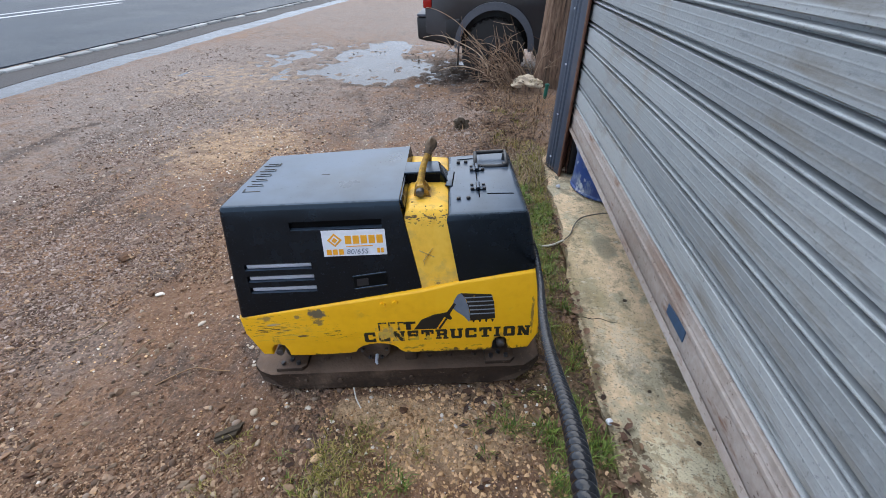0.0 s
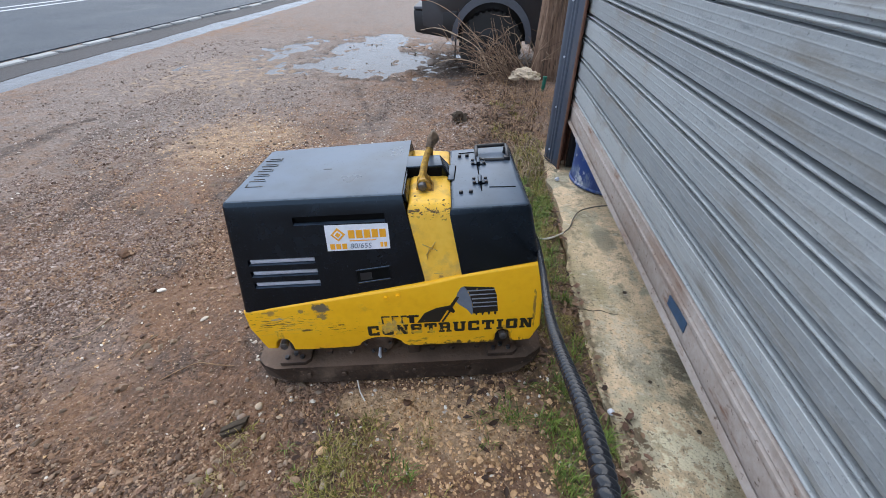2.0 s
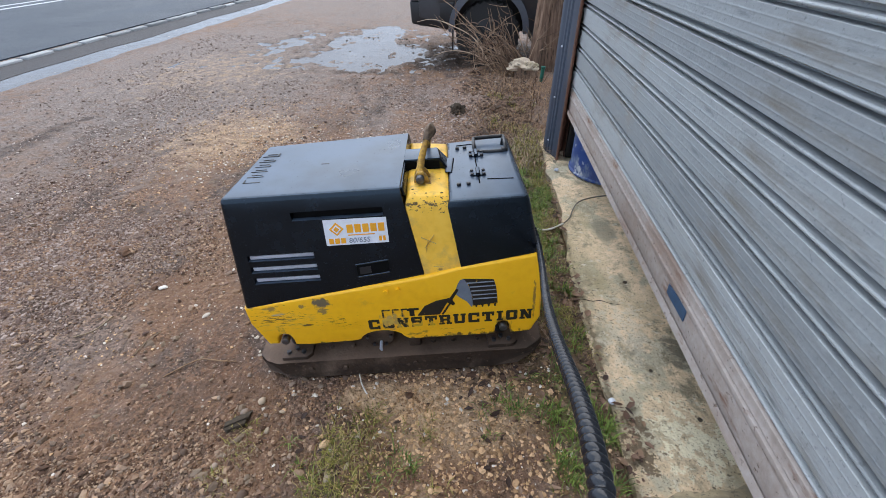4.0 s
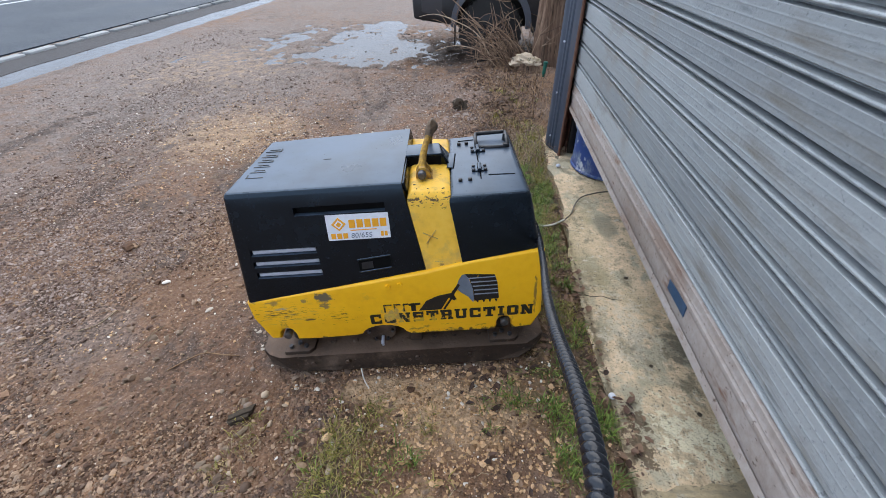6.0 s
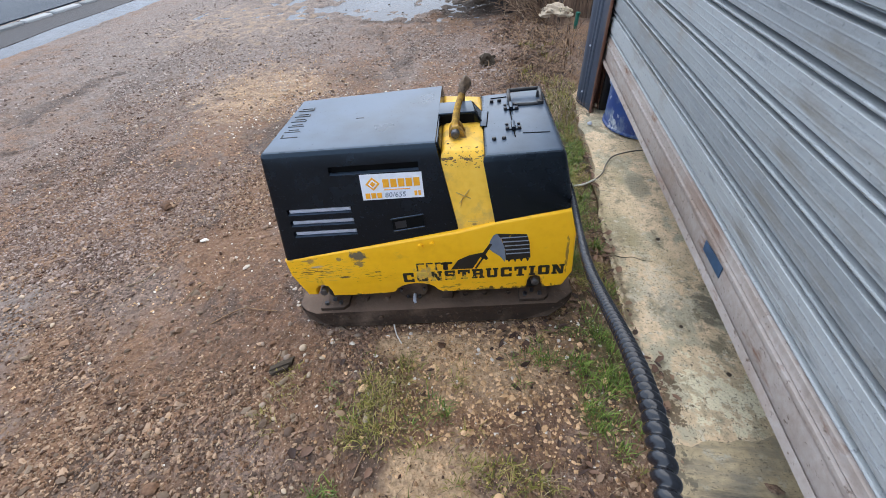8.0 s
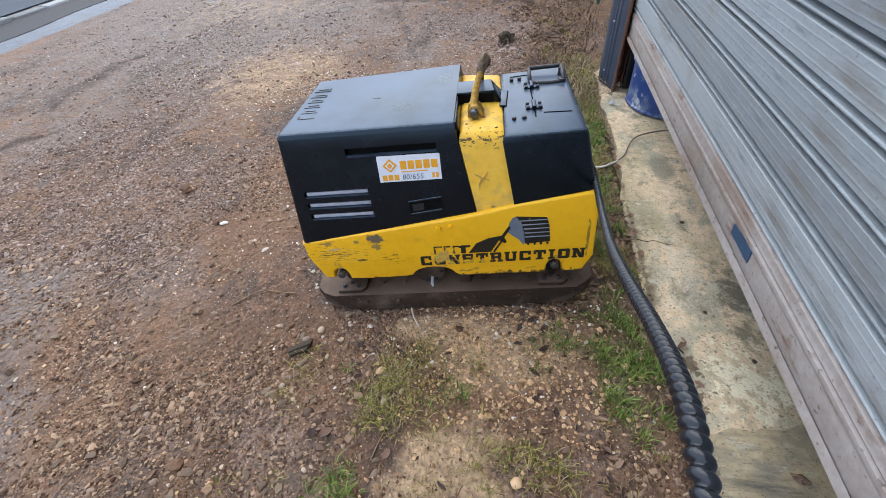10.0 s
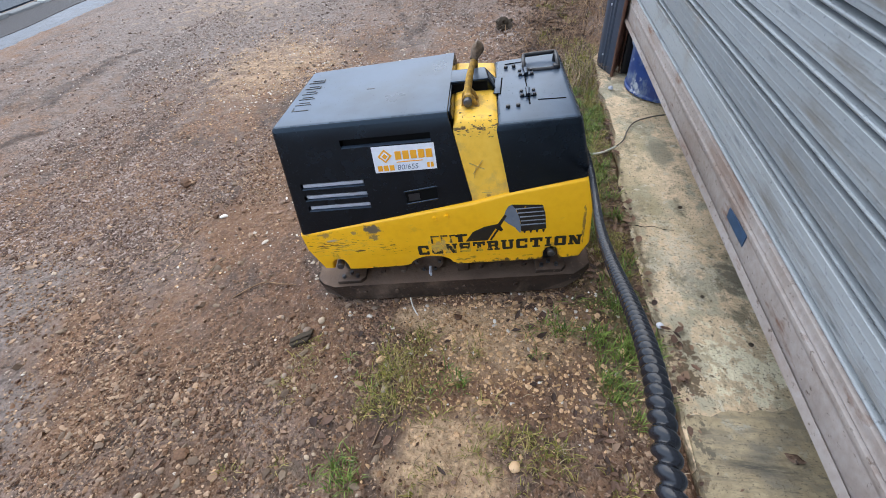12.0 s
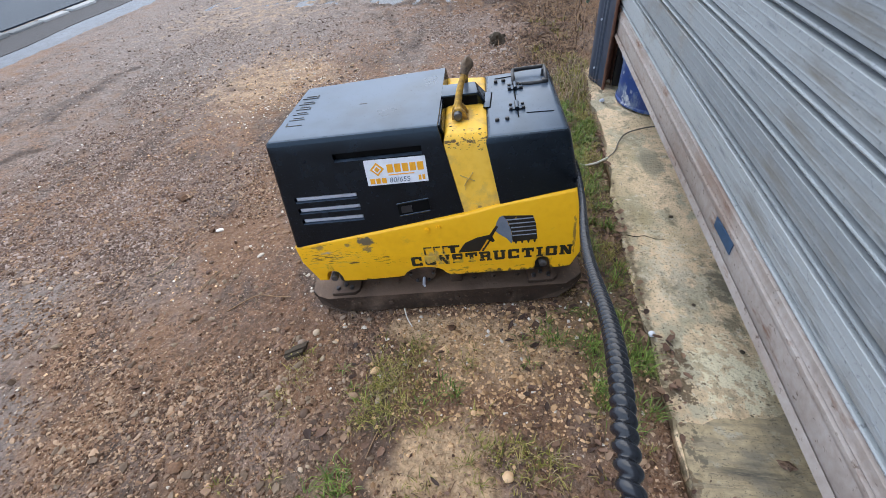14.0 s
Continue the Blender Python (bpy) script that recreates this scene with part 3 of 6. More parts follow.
nx, ny = len(GX), len(GY)
ii = (np.arange(ny - 1)[:, None] * nx + np.arange(nx - 1)[None, :]).ravel()
ground_me = fast_mesh("ground", np.stack([XX, YY, ZZ], -1).reshape(-1, 3), np.stack([ii, ii + 1, ii + nx + 1, ii + nx], -1), CONC, 4)
# soils: red pale sand, green damp smooth mud, blue mossy earth
SX0, SY0 = XX + 0.16 * fbm(XX, YY, 5, 4, 61), YY + 0.16 * fbm(XX, YY, 5, 4, 62)
sand = np.maximum.reduce([1.12 * blob(SX0, SY0, -0.15, 0.56, 0.20, 0.20, 0.6), 0.9 * blob(SX0, SY0, 0.05, 1.08, 0.42, 0.26, 0.7), 1.3 * blob(XX, YY, -0.26, 1.12, 0.22, 0.08, 0.6),
                          0.7 * blob(XX, YY, -2.1, 3.8, 0.8, 0.85, 0.8), 0.55 * blob(XX, YY, -3.3, 6.0, 1.5, 1.8, 0.8), 0.35 * blob(XX, YY, -2.2, 1.75, 0.3, 0.2, 0.8)])
mud = np.maximum.reduce([blob(XX, YY, -2.32, 0.98, 0.40, 0.50, 0.5), 0.9 * blob(XX, YY, -1.95, 0.52, 0.36, 0.28, 0.6), 0.45 * blob(XX, YY, -2.6, 1.9, 0.35, 0.5, 0.8), 0.8 * blob(XX, YY, -0.95, 4.7, 0.3, 1.0, 0.7), 0.6 * blob(XX, YY, -1.75, 2.2, 0.25, 0.7, 0.7), 0.6 * blob(XX, YY, -3.0, 2.6, 0.3, 1.2, 0.7), step01(-0.45, 0.1, puddle_mask(XX, YY)),
                         step01(-0.5, 0.2, gutter_mask(XX, YY)) * step01(2, 3, YY), step01(1.0, 0.6, XX - kerb_x(YY))])
# painted dark: wet mud with vehicle shade, bank shade at the puddle, old ruts
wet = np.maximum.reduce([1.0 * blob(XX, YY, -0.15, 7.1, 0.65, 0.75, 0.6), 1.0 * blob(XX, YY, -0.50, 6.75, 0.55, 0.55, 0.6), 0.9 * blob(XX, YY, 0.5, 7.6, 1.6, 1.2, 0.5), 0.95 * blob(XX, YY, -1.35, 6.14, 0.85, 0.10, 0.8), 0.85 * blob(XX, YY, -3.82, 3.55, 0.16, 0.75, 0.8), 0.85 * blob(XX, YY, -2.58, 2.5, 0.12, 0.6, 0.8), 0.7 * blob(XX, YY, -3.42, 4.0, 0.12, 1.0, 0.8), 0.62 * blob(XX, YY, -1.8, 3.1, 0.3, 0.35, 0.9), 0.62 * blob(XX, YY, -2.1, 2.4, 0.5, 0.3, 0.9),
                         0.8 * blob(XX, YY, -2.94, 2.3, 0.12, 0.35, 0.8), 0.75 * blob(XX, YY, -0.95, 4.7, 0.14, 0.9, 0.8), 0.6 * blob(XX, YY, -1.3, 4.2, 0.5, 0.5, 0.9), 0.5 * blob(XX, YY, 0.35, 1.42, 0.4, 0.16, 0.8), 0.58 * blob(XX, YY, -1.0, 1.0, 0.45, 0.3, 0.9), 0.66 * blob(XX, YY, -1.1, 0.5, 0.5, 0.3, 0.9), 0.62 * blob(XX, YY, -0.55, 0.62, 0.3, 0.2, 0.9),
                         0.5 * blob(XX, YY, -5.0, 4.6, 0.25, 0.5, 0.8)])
# narrow wheel tracks, (y, x) along each
for ys, xs, half, amount in (((2.90, 3.3, 3.6, 3.9, 4.3), (-3.68, -3.84, -3.855, -3.83, -3.66), 0.060, 0.98), ((2.30, 2.58, 2.75, 3.15), (-3.18, -2.94, -2.84, -2.84), 0.050, 0.92), ((2.2, 2.5, 2.75), (-3.60, -3.55, -3.33), 0.05, 0.85), ((1.9, 2.1, 2.2), (-2.30, -2.42, -2.40), 0.045, 0.85), ((4.2, 5.2, 6.0), (-0.95, -1.25, -1.55), 0.07, 0.8)):
    mark = np.exp(-((XX - np.interp(YY, ys, xs)) / half) ** 2) * step01(ys[0] - 0.1, ys[0] + 0.15, YY) * step01(ys[-1] + 0.1, ys[-1] - 0.15, YY)
    wet = np.maximum(wet, amount * mark)
moss = np.maximum.reduce([0.9 * blob(XX, YY, 0.32, 2.5, 0.34, 1.1, 0.5), 0.8 * blob(XX, YY, 0.42, 1.15, 0.2, 0.4, 0.6), 0.42 * blob(XX, YY, -0.42, 0.88, 0.32, 0.17, 0.7), 0.5 * blob(XX, YY, -0.6, 0.45, 0.25, 0.12, 0.7),
                          0.35 * blob(XX, YY, -3.2, 5.2, 1.6, 1.2, 0.8), 0.3 * blob(XX, YY, 0.45, 4.7, 0.5, 1.5, 0.6)])
pale = np.maximum.reduce([1.0 * blob(XX, YY, -3.4, 6.4, 2.4, 4.4, 0.7), 0.6 * blob(XX, YY, -3.4, 3.2, 1.2, 1.6, 0.8), 0.55 * blob(XX, YY, -0.8, 5.0, 1.0, 1.6, 0.8), 0.9 * blob(XX, YY, -1.0, 14.0, 8.0, 7.0, 0.7), 0.45 * blob(XX, YY, -1.6, 2.9, 0.8, 0.6, 0.8)])
col = ground_me.color_attributes.new("soil", "FLOAT_COLOR", "POINT")
col.data.foreach_set("color", np.stack([sand, mud, moss, pale], -1).astype(np.float32).ravel())
damp_shade = ground_me.attributes.new("damp_shade", "FLOAT", "POINT")
damp_shade.data.foreach_set("value", wet.astype(np.float32).ravel())
ground_me.polygons.foreach_set("use_smooth", np.ones(len(ground_me.polygons), bool))


def soil_material():
    m = material("yard_earth", [(0.110, 0.054, 0.030), (0.176, 0.092, 0.050), (0.220, 0.122, 0.067), (0.282, 0.166, 0.096)], (0.6, 0.9), 1.1, 60, 1.0, 160, detail=12, spec=0.42)
    overlay(m, (0.165, 0.102, 0.070), 0.50, 0.62, 2.6)
    overlay(m, (0.205, 0.140, 0.106), 0.51, 0.62, 1.3)
    overlay(m, (0.095, 0.060, 0.042), 0.53, 0.62, 1.9, (1.35, 0.6, 1))
    overlay(m, (0.45, 0.32, 0.24), 0.585, 0.66, 95)
    overlay(m, (0.07, 0.045, 0.035), 0.60, 0.68, 70)
    n, l = m.node_tree.nodes, m.node_tree.links
    b = n["Principled BSDF"]
    # embedded small stones
    vo, tcv, hs, mv = n.new("ShaderNodeTexVoronoi"), n.new("ShaderNodeTexCoord"), n.new("ShaderNodeMapRange"), n.new("ShaderNodeMix")
    vo.inputs["Scale"].default_value = 85
    l.new(tcv.outputs["Object"], vo.inputs["Vector"])
    sv = n.new("ShaderNodeSeparateColor")
    l.new(vo.outputs["Color"], sv.inputs[0])
    hs.inputs["To Min"].default_value, hs.inputs["To Max"].default_value = 0.32, 1.75
    l.new(sv.outputs[0], hs.inputs["Value"])
    mv.data_type, mv.blend_type = "RGBA", "MULTIPLY"
    pn, pr = n.new("ShaderNodeTexNoise"), n.new("ShaderNodeMapRange")
    pn.inputs["Scale"].default_value, pn.inputs["Detail"].default_value = 2.4, 5
    l.new(tcv.outputs["Object"], pn.inputs["Vector"])
    pr.inputs["From Min"].default_value, pr.inputs["From Max"].default_value = 0.40, 0.60
    pr.inputs["To Min"].default_value, pr.inputs["To Max"].default_value = 0.05, 0.85
    l.new(pn.outputs[0], pr.inputs["Value"])
    l.new(pr.outputs[0], mv.inputs["Factor"])
    l.new(b.inputs["Base Color"].links[0].from_socket, mv.inputs["A"])
    l.new(hs.outputs[0], mv.inputs["B"])
    l.new(mv.outputs["Result"], b.inputs["Base Color"])
    bv = n.new("ShaderNodeBump")
    bv.invert = True
    bv.inputs["Distance"].default_value = 0.009
    l.new(pr.outputs[0], bv.inputs["Strength"])
    l.new(vo.outputs["Distance"], bv.inputs["Height"])
    l.new(b.inputs["Normal"].links[0].from_socket, bv.inputs["Normal"])
    l.new(bv.outputs[0], b.inputs["Normal"])
    # lumps a few centimetres across
    lt, lb = n.new("ShaderNodeTexNoise"), n.new("ShaderNodeBump")
    lt.inputs["Scale"].default_value, lt.inputs["Detail"].default_value = 34, 6
    l.new(tcv.outputs["Object"], lt.inputs["Vector"])
    l.new(lt.outputs[0], lb.inputs["Height"])
    lb.inputs["Strength"].default_value, lb.inputs["Distance"].default_value = 0.9, 0.022
    l.new(b.inputs["Normal"].links[0].from_socket, lb.inputs["Normal"])
    l.new(lb.outputs[0], b.inputs["Normal"])
    at = n.new("ShaderNodeVertexColor")
    at.layer_name = "soil"
    sp = n.new("ShaderNodeSeparateColor")
    l.new(at.outputs["Color"], sp.inputs[0])
    da = n.new("ShaderNodeAttribute")
    da.attribute_name = "damp_shade"
    for ch, c, ro in (("Alpha", (0.222, 0.177, 0.151), 0.85), ("Red", (0.49, 0.33, 0.195), 0.9), ("Blue", (0.11, 0.085, 0.035), 0.9), ("Green", (0.215, 0.166, 0.138), 0.76), ("damp_shade", (0.070, 0.044, 0.030), 0.72)):
        t, mu, mx, mr = n.new("ShaderNodeTexNoise"), n.new("ShaderNodeMath"), n.new("ShaderNodeMix"), n.new("ShaderNodeMix")
        t.inputs["Scale"].default_value, t.inputs["Detail"].default_value = 9, 8
        tc = n.new("ShaderNodeTexCoord")
        l.new(tc.outputs["Object"], t.inputs["Vector"])
        mu.operation, mu.use_clamp = "MULTIPLY_ADD", True
        l.new(t.outputs[0], mu.inputs[0])
        mu.inputs[1].default_value = 2.2
        ad = n.new("ShaderNodeMath")
        ad.operation = "MULTIPLY_ADD"
        l.new(at.outputs["Alpha"] if ch == "Alpha" else da.outputs["Fac"] if ch == "damp_shade" else sp.outputs[ch], ad.inputs[0])
        ad.inputs[1].default_value, ad.inputs[2].default_value = 1.9, -1.95
        l.new(ad.outputs[0], mu.inputs[2])
        mx.data_type = "RGBA"
        l.new(mu.outputs[0], mx.inputs["Factor"])
        l.new(b.inputs["Base Color"].links[0].from_socket, mx.inputs["A"])
        # the other soil keeps the earth's own grain
        gr = n.new("ShaderNodeTexNoise")
        gr.inputs["Scale"].default_value, gr.inputs["Detail"].default_value = 45, 8
        l.new(tc.outputs["Object"], gr.inputs["Vector"])
        ra = n.new("ShaderNodeValToRGB")
        ra.color_ramp.elements[0].position, ra.color_ramp.elements[0].color = 0.3, (*[v * 0.6 for v in c], 1)
        ra.color_ramp.elements[1].position, ra.color_ramp.elements[1].color = 0.7, (*[v * 1.35 for v in c], 1)
        l.new(gr.outputs[0], ra.inputs[0])
        l.new(ra.outputs[0], mx.inputs["B"])
        l.new(mx.outputs["Result"], b.inputs["Base Color"])
        l.new(mu.outputs[0], mr.inputs["Factor"])
        l.new(b.inputs["Roughness"].links[0].from_socket, mr.inputs["A"])
        mr.inputs["B"].default_value = ro
        l.new(mr.outputs["Result"], b.inputs["Roughness"])
    return m


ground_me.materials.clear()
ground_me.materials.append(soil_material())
tagged(new("ground", ground_me), "reddish-brown stony yard earth with dark ruts and bare patches", "ground", kind="structure")

# road, markings, kerb
ry = np.concatenate([np.arange(-60, 3, 3.0), np.arange(3, 30, 0.75), np.arange(30, 121, 6.0)])


def ribbon(name, left, right, z0, z1, mat, label, category, y=ry, parent=None):
    bm = bmesh.new()
    rows = []
    for v in y:
        a, b = float(left(v)), float(right(v))
        rows.append([bm.verts.new(p) for p in ((a, v, z0), (b, v, z0), (b, v, z1), (a, v, z1))])
    for p, q in zip(rows, rows[1:]):
        for k in range(4):
            bm.faces.new((p[k], p[(k + 1) % 4], q[(k + 1) % 4], q[k]))
    bm.faces.new(rows[0])
    bm.faces.new(rows[-1][::-1])
    ob = link(name, bm, mat, parent)
    return tagged(ob, label, category, kind="structure") if not parent else ob


far = lambda v: min(float(kerb_x(v)), 30) - 10.2
road = ribbon("road", far, lambda v: min(float(kerb_x(v)), 30) - 0.16, -0.3, -0.012, ASPH, "wet blue-grey asphalt road beside the yard", "road")
for off, y0, dash in ((4.95, -20.0, 0), (4.47, -20.0, 1)):
    for k in range(1 if not dash else 14):
        a, b = (y0, 60.0) if not dash else (y0 + k * 6.0, y0 + k * 6.0 + 4.2)
        ys = np.arange(a, b + 0.01, 0.6)
        ribbon("road_marking", lambda v, o=off: float(kerb_x(v)) - o - 0.06, lambda v, o=off: float(kerb_x(v)) - o + 0.06, -0.02, -0.007, PAINT, "", "", ys, road)
ribbon("verge", lambda v: float(kerb_x(v)) - 0.02, lambda v: float(kerb_x(v)) + 0.80 + 0.03 * math.sin(v * 1.7) + 0.02 * math.sin(v * 4.1), -0.3, -0.010, VERGE, "dark wet tarmac verge between kerb and gutter", "verge", np.concatenate([np.arange(-60, 2, 4.0), np.arange(2, 26, 0.25), np.arange(26, 121, 6.0)]))
kerb_root = thing("kerb", Matrix(), "row of pale worn kerb stones flush with the road", "kerb", kind="structure")
yy = -6.0
rk = random.Random(4)
while yy < 40:
    ln = rk.uniform(0.5, 0.62)
    bm = block((-0.07, 0, -0.2), (0.07, ln - rk.uniform(0.03, 0.12), 0.026 + rk.uniform(-0.012, 0.008)), 0.020)
    o = part("kerb_stone", bm, KERB, kerb_root)
    x0 = float(kerb_x(yy))
    o.matrix_basis = pose(x0 + 0.14 + rk.uniform(-0.012, 0.012), yy, 0, 0, 0, -math.degrees(math.atan2(float(kerb_x(yy + ln)) - x0, ln)) + rk.uniform(-1, 1))
    yy += ln

# standing water
bm = bmesh.new()
bmesh.ops.create_grid(bm, x_segments=1, y_segments=1, size=1)
bmesh.ops.transform(bm, matrix=Matrix.LocRotScale((-1.7, 7.95, -0.010), None, (2.4, 1.85, 1)), verts=bm.verts)
tagged(link("puddle", bm, WATER), "shallow muddy rain puddle reflecting the grey sky", "puddle", kind="structure")
ribbon("gutter_puddle", lambda v: float(kerb_x(v)) + 0.72, lambda v: float(kerb_x(v)) + 1.7, -0.03, -0.0135, WATER, "long strip of rainwater along the road edge", "puddle", np.arange(3.2, 24, 0.8))

# ---------------------------------------------------------------- building
SX = 0.7355
PITCH, LATH0 = 0.1335, 0.592
slab = block((0.585, -4.0, -0.15), (8.0, 3.9, 0.055), 0.0)
bmesh.ops.subdivide_edges(slab, edges=[e for e in slab.edges if abs((e.verts[0].co - e.verts[1].co).y) > 1], cuts=260)
for v in slab.verts:
    if v.co.x < 0.6:
        yv = np.array([v.co.y])
        v.co.x += float(0.055 * fbm(yv, yv * 0, 2.6, 5, 21)[0]) + 0.035 * float(blob(yv, yv * 0, 3.2, 0, 0.8, 1, 0.9)[0])
        if v.co.z > 0:
            v.co.z -= 0.008 + 0.006 * float(fbm(yv, yv * 0 + 5, 6, 2, 22)[0])
tagged(link("slab", slab, CONC), "pale mossy cracked concrete threshold slab", "slab", kind="structure")
# a later, darker strip of floor nearer the road end
WORN = material("grey_concrete", [(0.322, 0.249, 0.146), (0.450, 0.354, 0.215), (0.568, 0.452, 0.283)], (0.6, 0.92), 4.5, 40, 0.4, 55, detail=9, spec=0.3)
overlay(WORN, (0.24, 0.21, 0.155), 0.50, 0.64, 4.2, (1, 1.6, 1), 0.6)
overlay(WORN, (0.45, 0.40, 0.30), 0.58, 0.66, 14, (1, 1, 1), 0.9)
stain(WORN, (0.15, 0.105, 0.065), (0.60, 0.45, 0), (0.035, 0.55, 0), 0.9, 1.4, 24, (1, 1, 1), 0.95, 3, 0.6)
stain(WORN, (0.10, 0.092, 0.075), (0.76, 0.63, 0), (0.21, 0.065, 0), 0.85, 0.7, 14, (0.35, 3.5, 1), 0.6, 1.2)
stain(WORN, (0.07, 0.064, 0.053), (0.74, 0.632, 0), (0.17, 0.022, 0), 0.7, 0.8, 22, (0.25, 4, 1), 0.6, 1.4)
stain(WORN, (0.11, 0.095, 0.07), (0.64, 0.70, 0), (0.05, 0.08, 0), 0.8, 1.2, 28, (1, 1, 1), 0.9, 4, 0.6)
stain(WORN, (0.15, 0.135, 0.11), (0.70, 0.47, 0), (0.22, 0.12, 0), 0.6, 0.9, 14, (0.3, 3, 1), 0.6, 1.4)
overlay(WORN, (0.20, 0.17, 0.12), 0.56, 0.66, 60, (0.6, 1.6, 1), 0.9)
overlay(WORN, (0.17, 0.145, 0.10), 0.585, 0.64, 130, (1, 1, 1), 0.95)
overlay(WORN, (0.30, 0.25, 0.17), 0.52, 0.66, 16, (0.5, 2.5, 1), 0.9)
joint = [(0.60 + 0.04 * k, 0.776 + 0.0068 * k + 0.007 * math.sin(2.3 * k) + 0.004 * math.sin(5.1 * k)) for k in range(26)]
tagged(link("slab_patch", extrude([(0.60, -3.9, 0.0), (1.6, -3.9, 0.0)] + [(x, y, 0.0) for x, y in joint[::-1]], (0, 0, 0.0595)), WORN), "darker grey concrete floor strip with dark stains", "slab", kind="structure")
# the long crack across the slab
crack = link("crack", sweep([(0.598, 1.735, 0.0545), (0.64, 1.722, 0.0548), (0.68, 1.731, 0.0548), (0.72, 1.712, 0.0548), (0.77, 1.706, 0.0546)], lambda t: 0.0022 * (1 - 0.6 * t), 5, 0.012), VOID)
tagged(crack, "fine dark crack across the concrete slab", "crack", kind="structure")


def wall(name, lo, hi, mat, label):
    tagged(link(name, block(lo, hi), mat), label, "wall", kind="structure")


wall("wall_front", (0.70, -4.2, 2.95), (0.95, 3.9, 4.2), CLAD, "dark sheet-clad wall over the shutter")
wall("wall_south", (0.70, -4.45, -0.1), (8.0, -4.2, 4.2), INSIDE, "plain grey end wall of the shed")
wall("wall_north", (0.93, 3.66, -0.1), (8.0, 3.9, 4.2), CLAD, "dark sheet-clad side wall of the shed")
wall("wall_back", (8.0, -4.45, -0.1), (8.2, 3.9, 4.2), INSIDE, "plain grey back wall of the shed")
tagged(link("ceiling", block((0.7, -4.45, 4.2), (8.2, 3.9, 4.3)), INSIDE), "dark underside of the shed roof", "ceiling", kind="structure")

# roller shutter: one slat per lath
shutter = thing("roller_shutter", pose(SX, 0, 0), "weathered galvanised steel roller shutter pulled partly down", "shutter")
lath = [(0.036, -0.003), (0.034, 0.0045), (0.010, 0.0060), (0.003, 0.0080), (0.0005, 0.0115), (0.0005, 0.0140), (0.003, 0.0175), (0.010, 0.0195), (0.034, 0.0215), (0.034, 0.0315), (0.003, 0.0345), (-0.001, 0.0375)]
for zc in (0.053, 0.079, 0.105):
    lath += [(-0.001, zc - 0.0060), (-0.001, zc - 0.0020), (-0.0015, zc - 0.0006), (-0.0015, zc + 0.0006), (-0.001, zc + 0.0020), (-0.001, zc + 0.0060)]
lath += [(-0.001, 0.1275), (0.001, 0.1290), (0.034, 0.1298), (0.036, 0.1302)]
bm = bmesh.new()
Y0, Y1 = -4.15, 3.62
cols = []
for yv in np.linspace(Y0, Y1, 30):
    cols.append([bm.verts.new((px, yv, pz)) for px, pz in lath])
for a, b in zip(cols, cols[1:]):
    for k in range(len(lath) - 1):
        bm.faces.new((a[k], b[k], b[k + 1], a[k + 1]))
    bm.faces.new((a[-1], b[-1], b[0], a[0]))
bm.faces.new(cols[0])
bm.faces.new(cols[-1])
first = part("slat", bm, GALV, shutter)
first.location = (0, 0, LATH0)
rk = random.Random(9)
for k in range(1, 19):
    o = new("slat", first.data)
    o.parent = shutter
    o.location = (rk.uniform(-0.0012, 0.0012), 0, LATH0 + k * PITCH)
    o.rotation_euler = (0, rk.uniform(-0.006, 0.006), 0)
# bottom lath with its ribbed face, the rail and its foot
low = [(0.010, 0.548 - 0.026), (-0.003, 0.525), (-0.0045, 0.531), (-0.0048, 0.537), (-0.0035, 0.543), (0.004, 0.548), (-0.001, 0.556), (-0.003, 0.559), (-0.001, 0.562), (-0.001, 0.575), (0.001, 0.586), (0.010, 0.5915)]
bm = bmesh.new()
cols = [[bm.verts.new((px, yv, pz)) for px, pz in low] for yv in np.linspace(Y0, Y1, 20)]
for a, b in zip(cols, cols[1:]):
    for k in range(len(low) - 1):
        bm.faces.new((a[k], b[k], b[k + 1], a[k + 1]))
    bm.faces.new((a[-1], b[-1], b[0], a[0]))
part("bottom_slat", bm, RAIL, shutter)
rail = part("bottom_rail", block((0.0, Y0, 0.424), (0.006, Y1, 0.527), 0.0015), RAIL, shutter, "dull brown-grey steel rail with rust")
part("rail_foot", extrude([(-0.014, Y0, 0.423), (0.004, Y0, 0.421), (0.004, Y0, 0.429), (-0.011, Y0, 0.431), (-0.003, Y0, 0.446), (-0.006, Y0, 0.449)], (0, Y1 - Y0, 0)), RAIL, rail)
part("tag", solid([(-0.004, 1.147, 0.482), (-0.004, 1.297, 0.480), (-0.001, 1.297, 0.480), (-0.001, 1.147, 0.482)],
                         [(-0.004, 1.150, 0.527), (-0.004, 1.302, 0.516), (-0.001, 1.302, 0.516), (-0.001, 1.150, 0.527)], 0.0), TAGB, shutter, "torn blue plastic tag")

# door jamb: folded cladding with screws, rusty guide
jamb = thing("door_jamb", Matrix(), "slate-blue folded steel door jamb with screws and a rusty edge", "door frame")
ro = [(0.700, 3.425), (0.690, 3.450), (0.680, 3.470), (0.672, 3.505), (0.660, 3.512), (0.655, 3.540), (0.645, 3.548), (0.640, 3.575), (0.632, 3.583), (0.621, 3.637), (0.628, 3.668), (0.660, 3.690), (0.93, 3.690), (0.93, 3.60), (0.70, 3.58), (0.715, 3.44)]
part("cladding", extrude([(x, y, 0.055) for x, y in ro], (0, 0, 2.95)), CLAD, jamb)
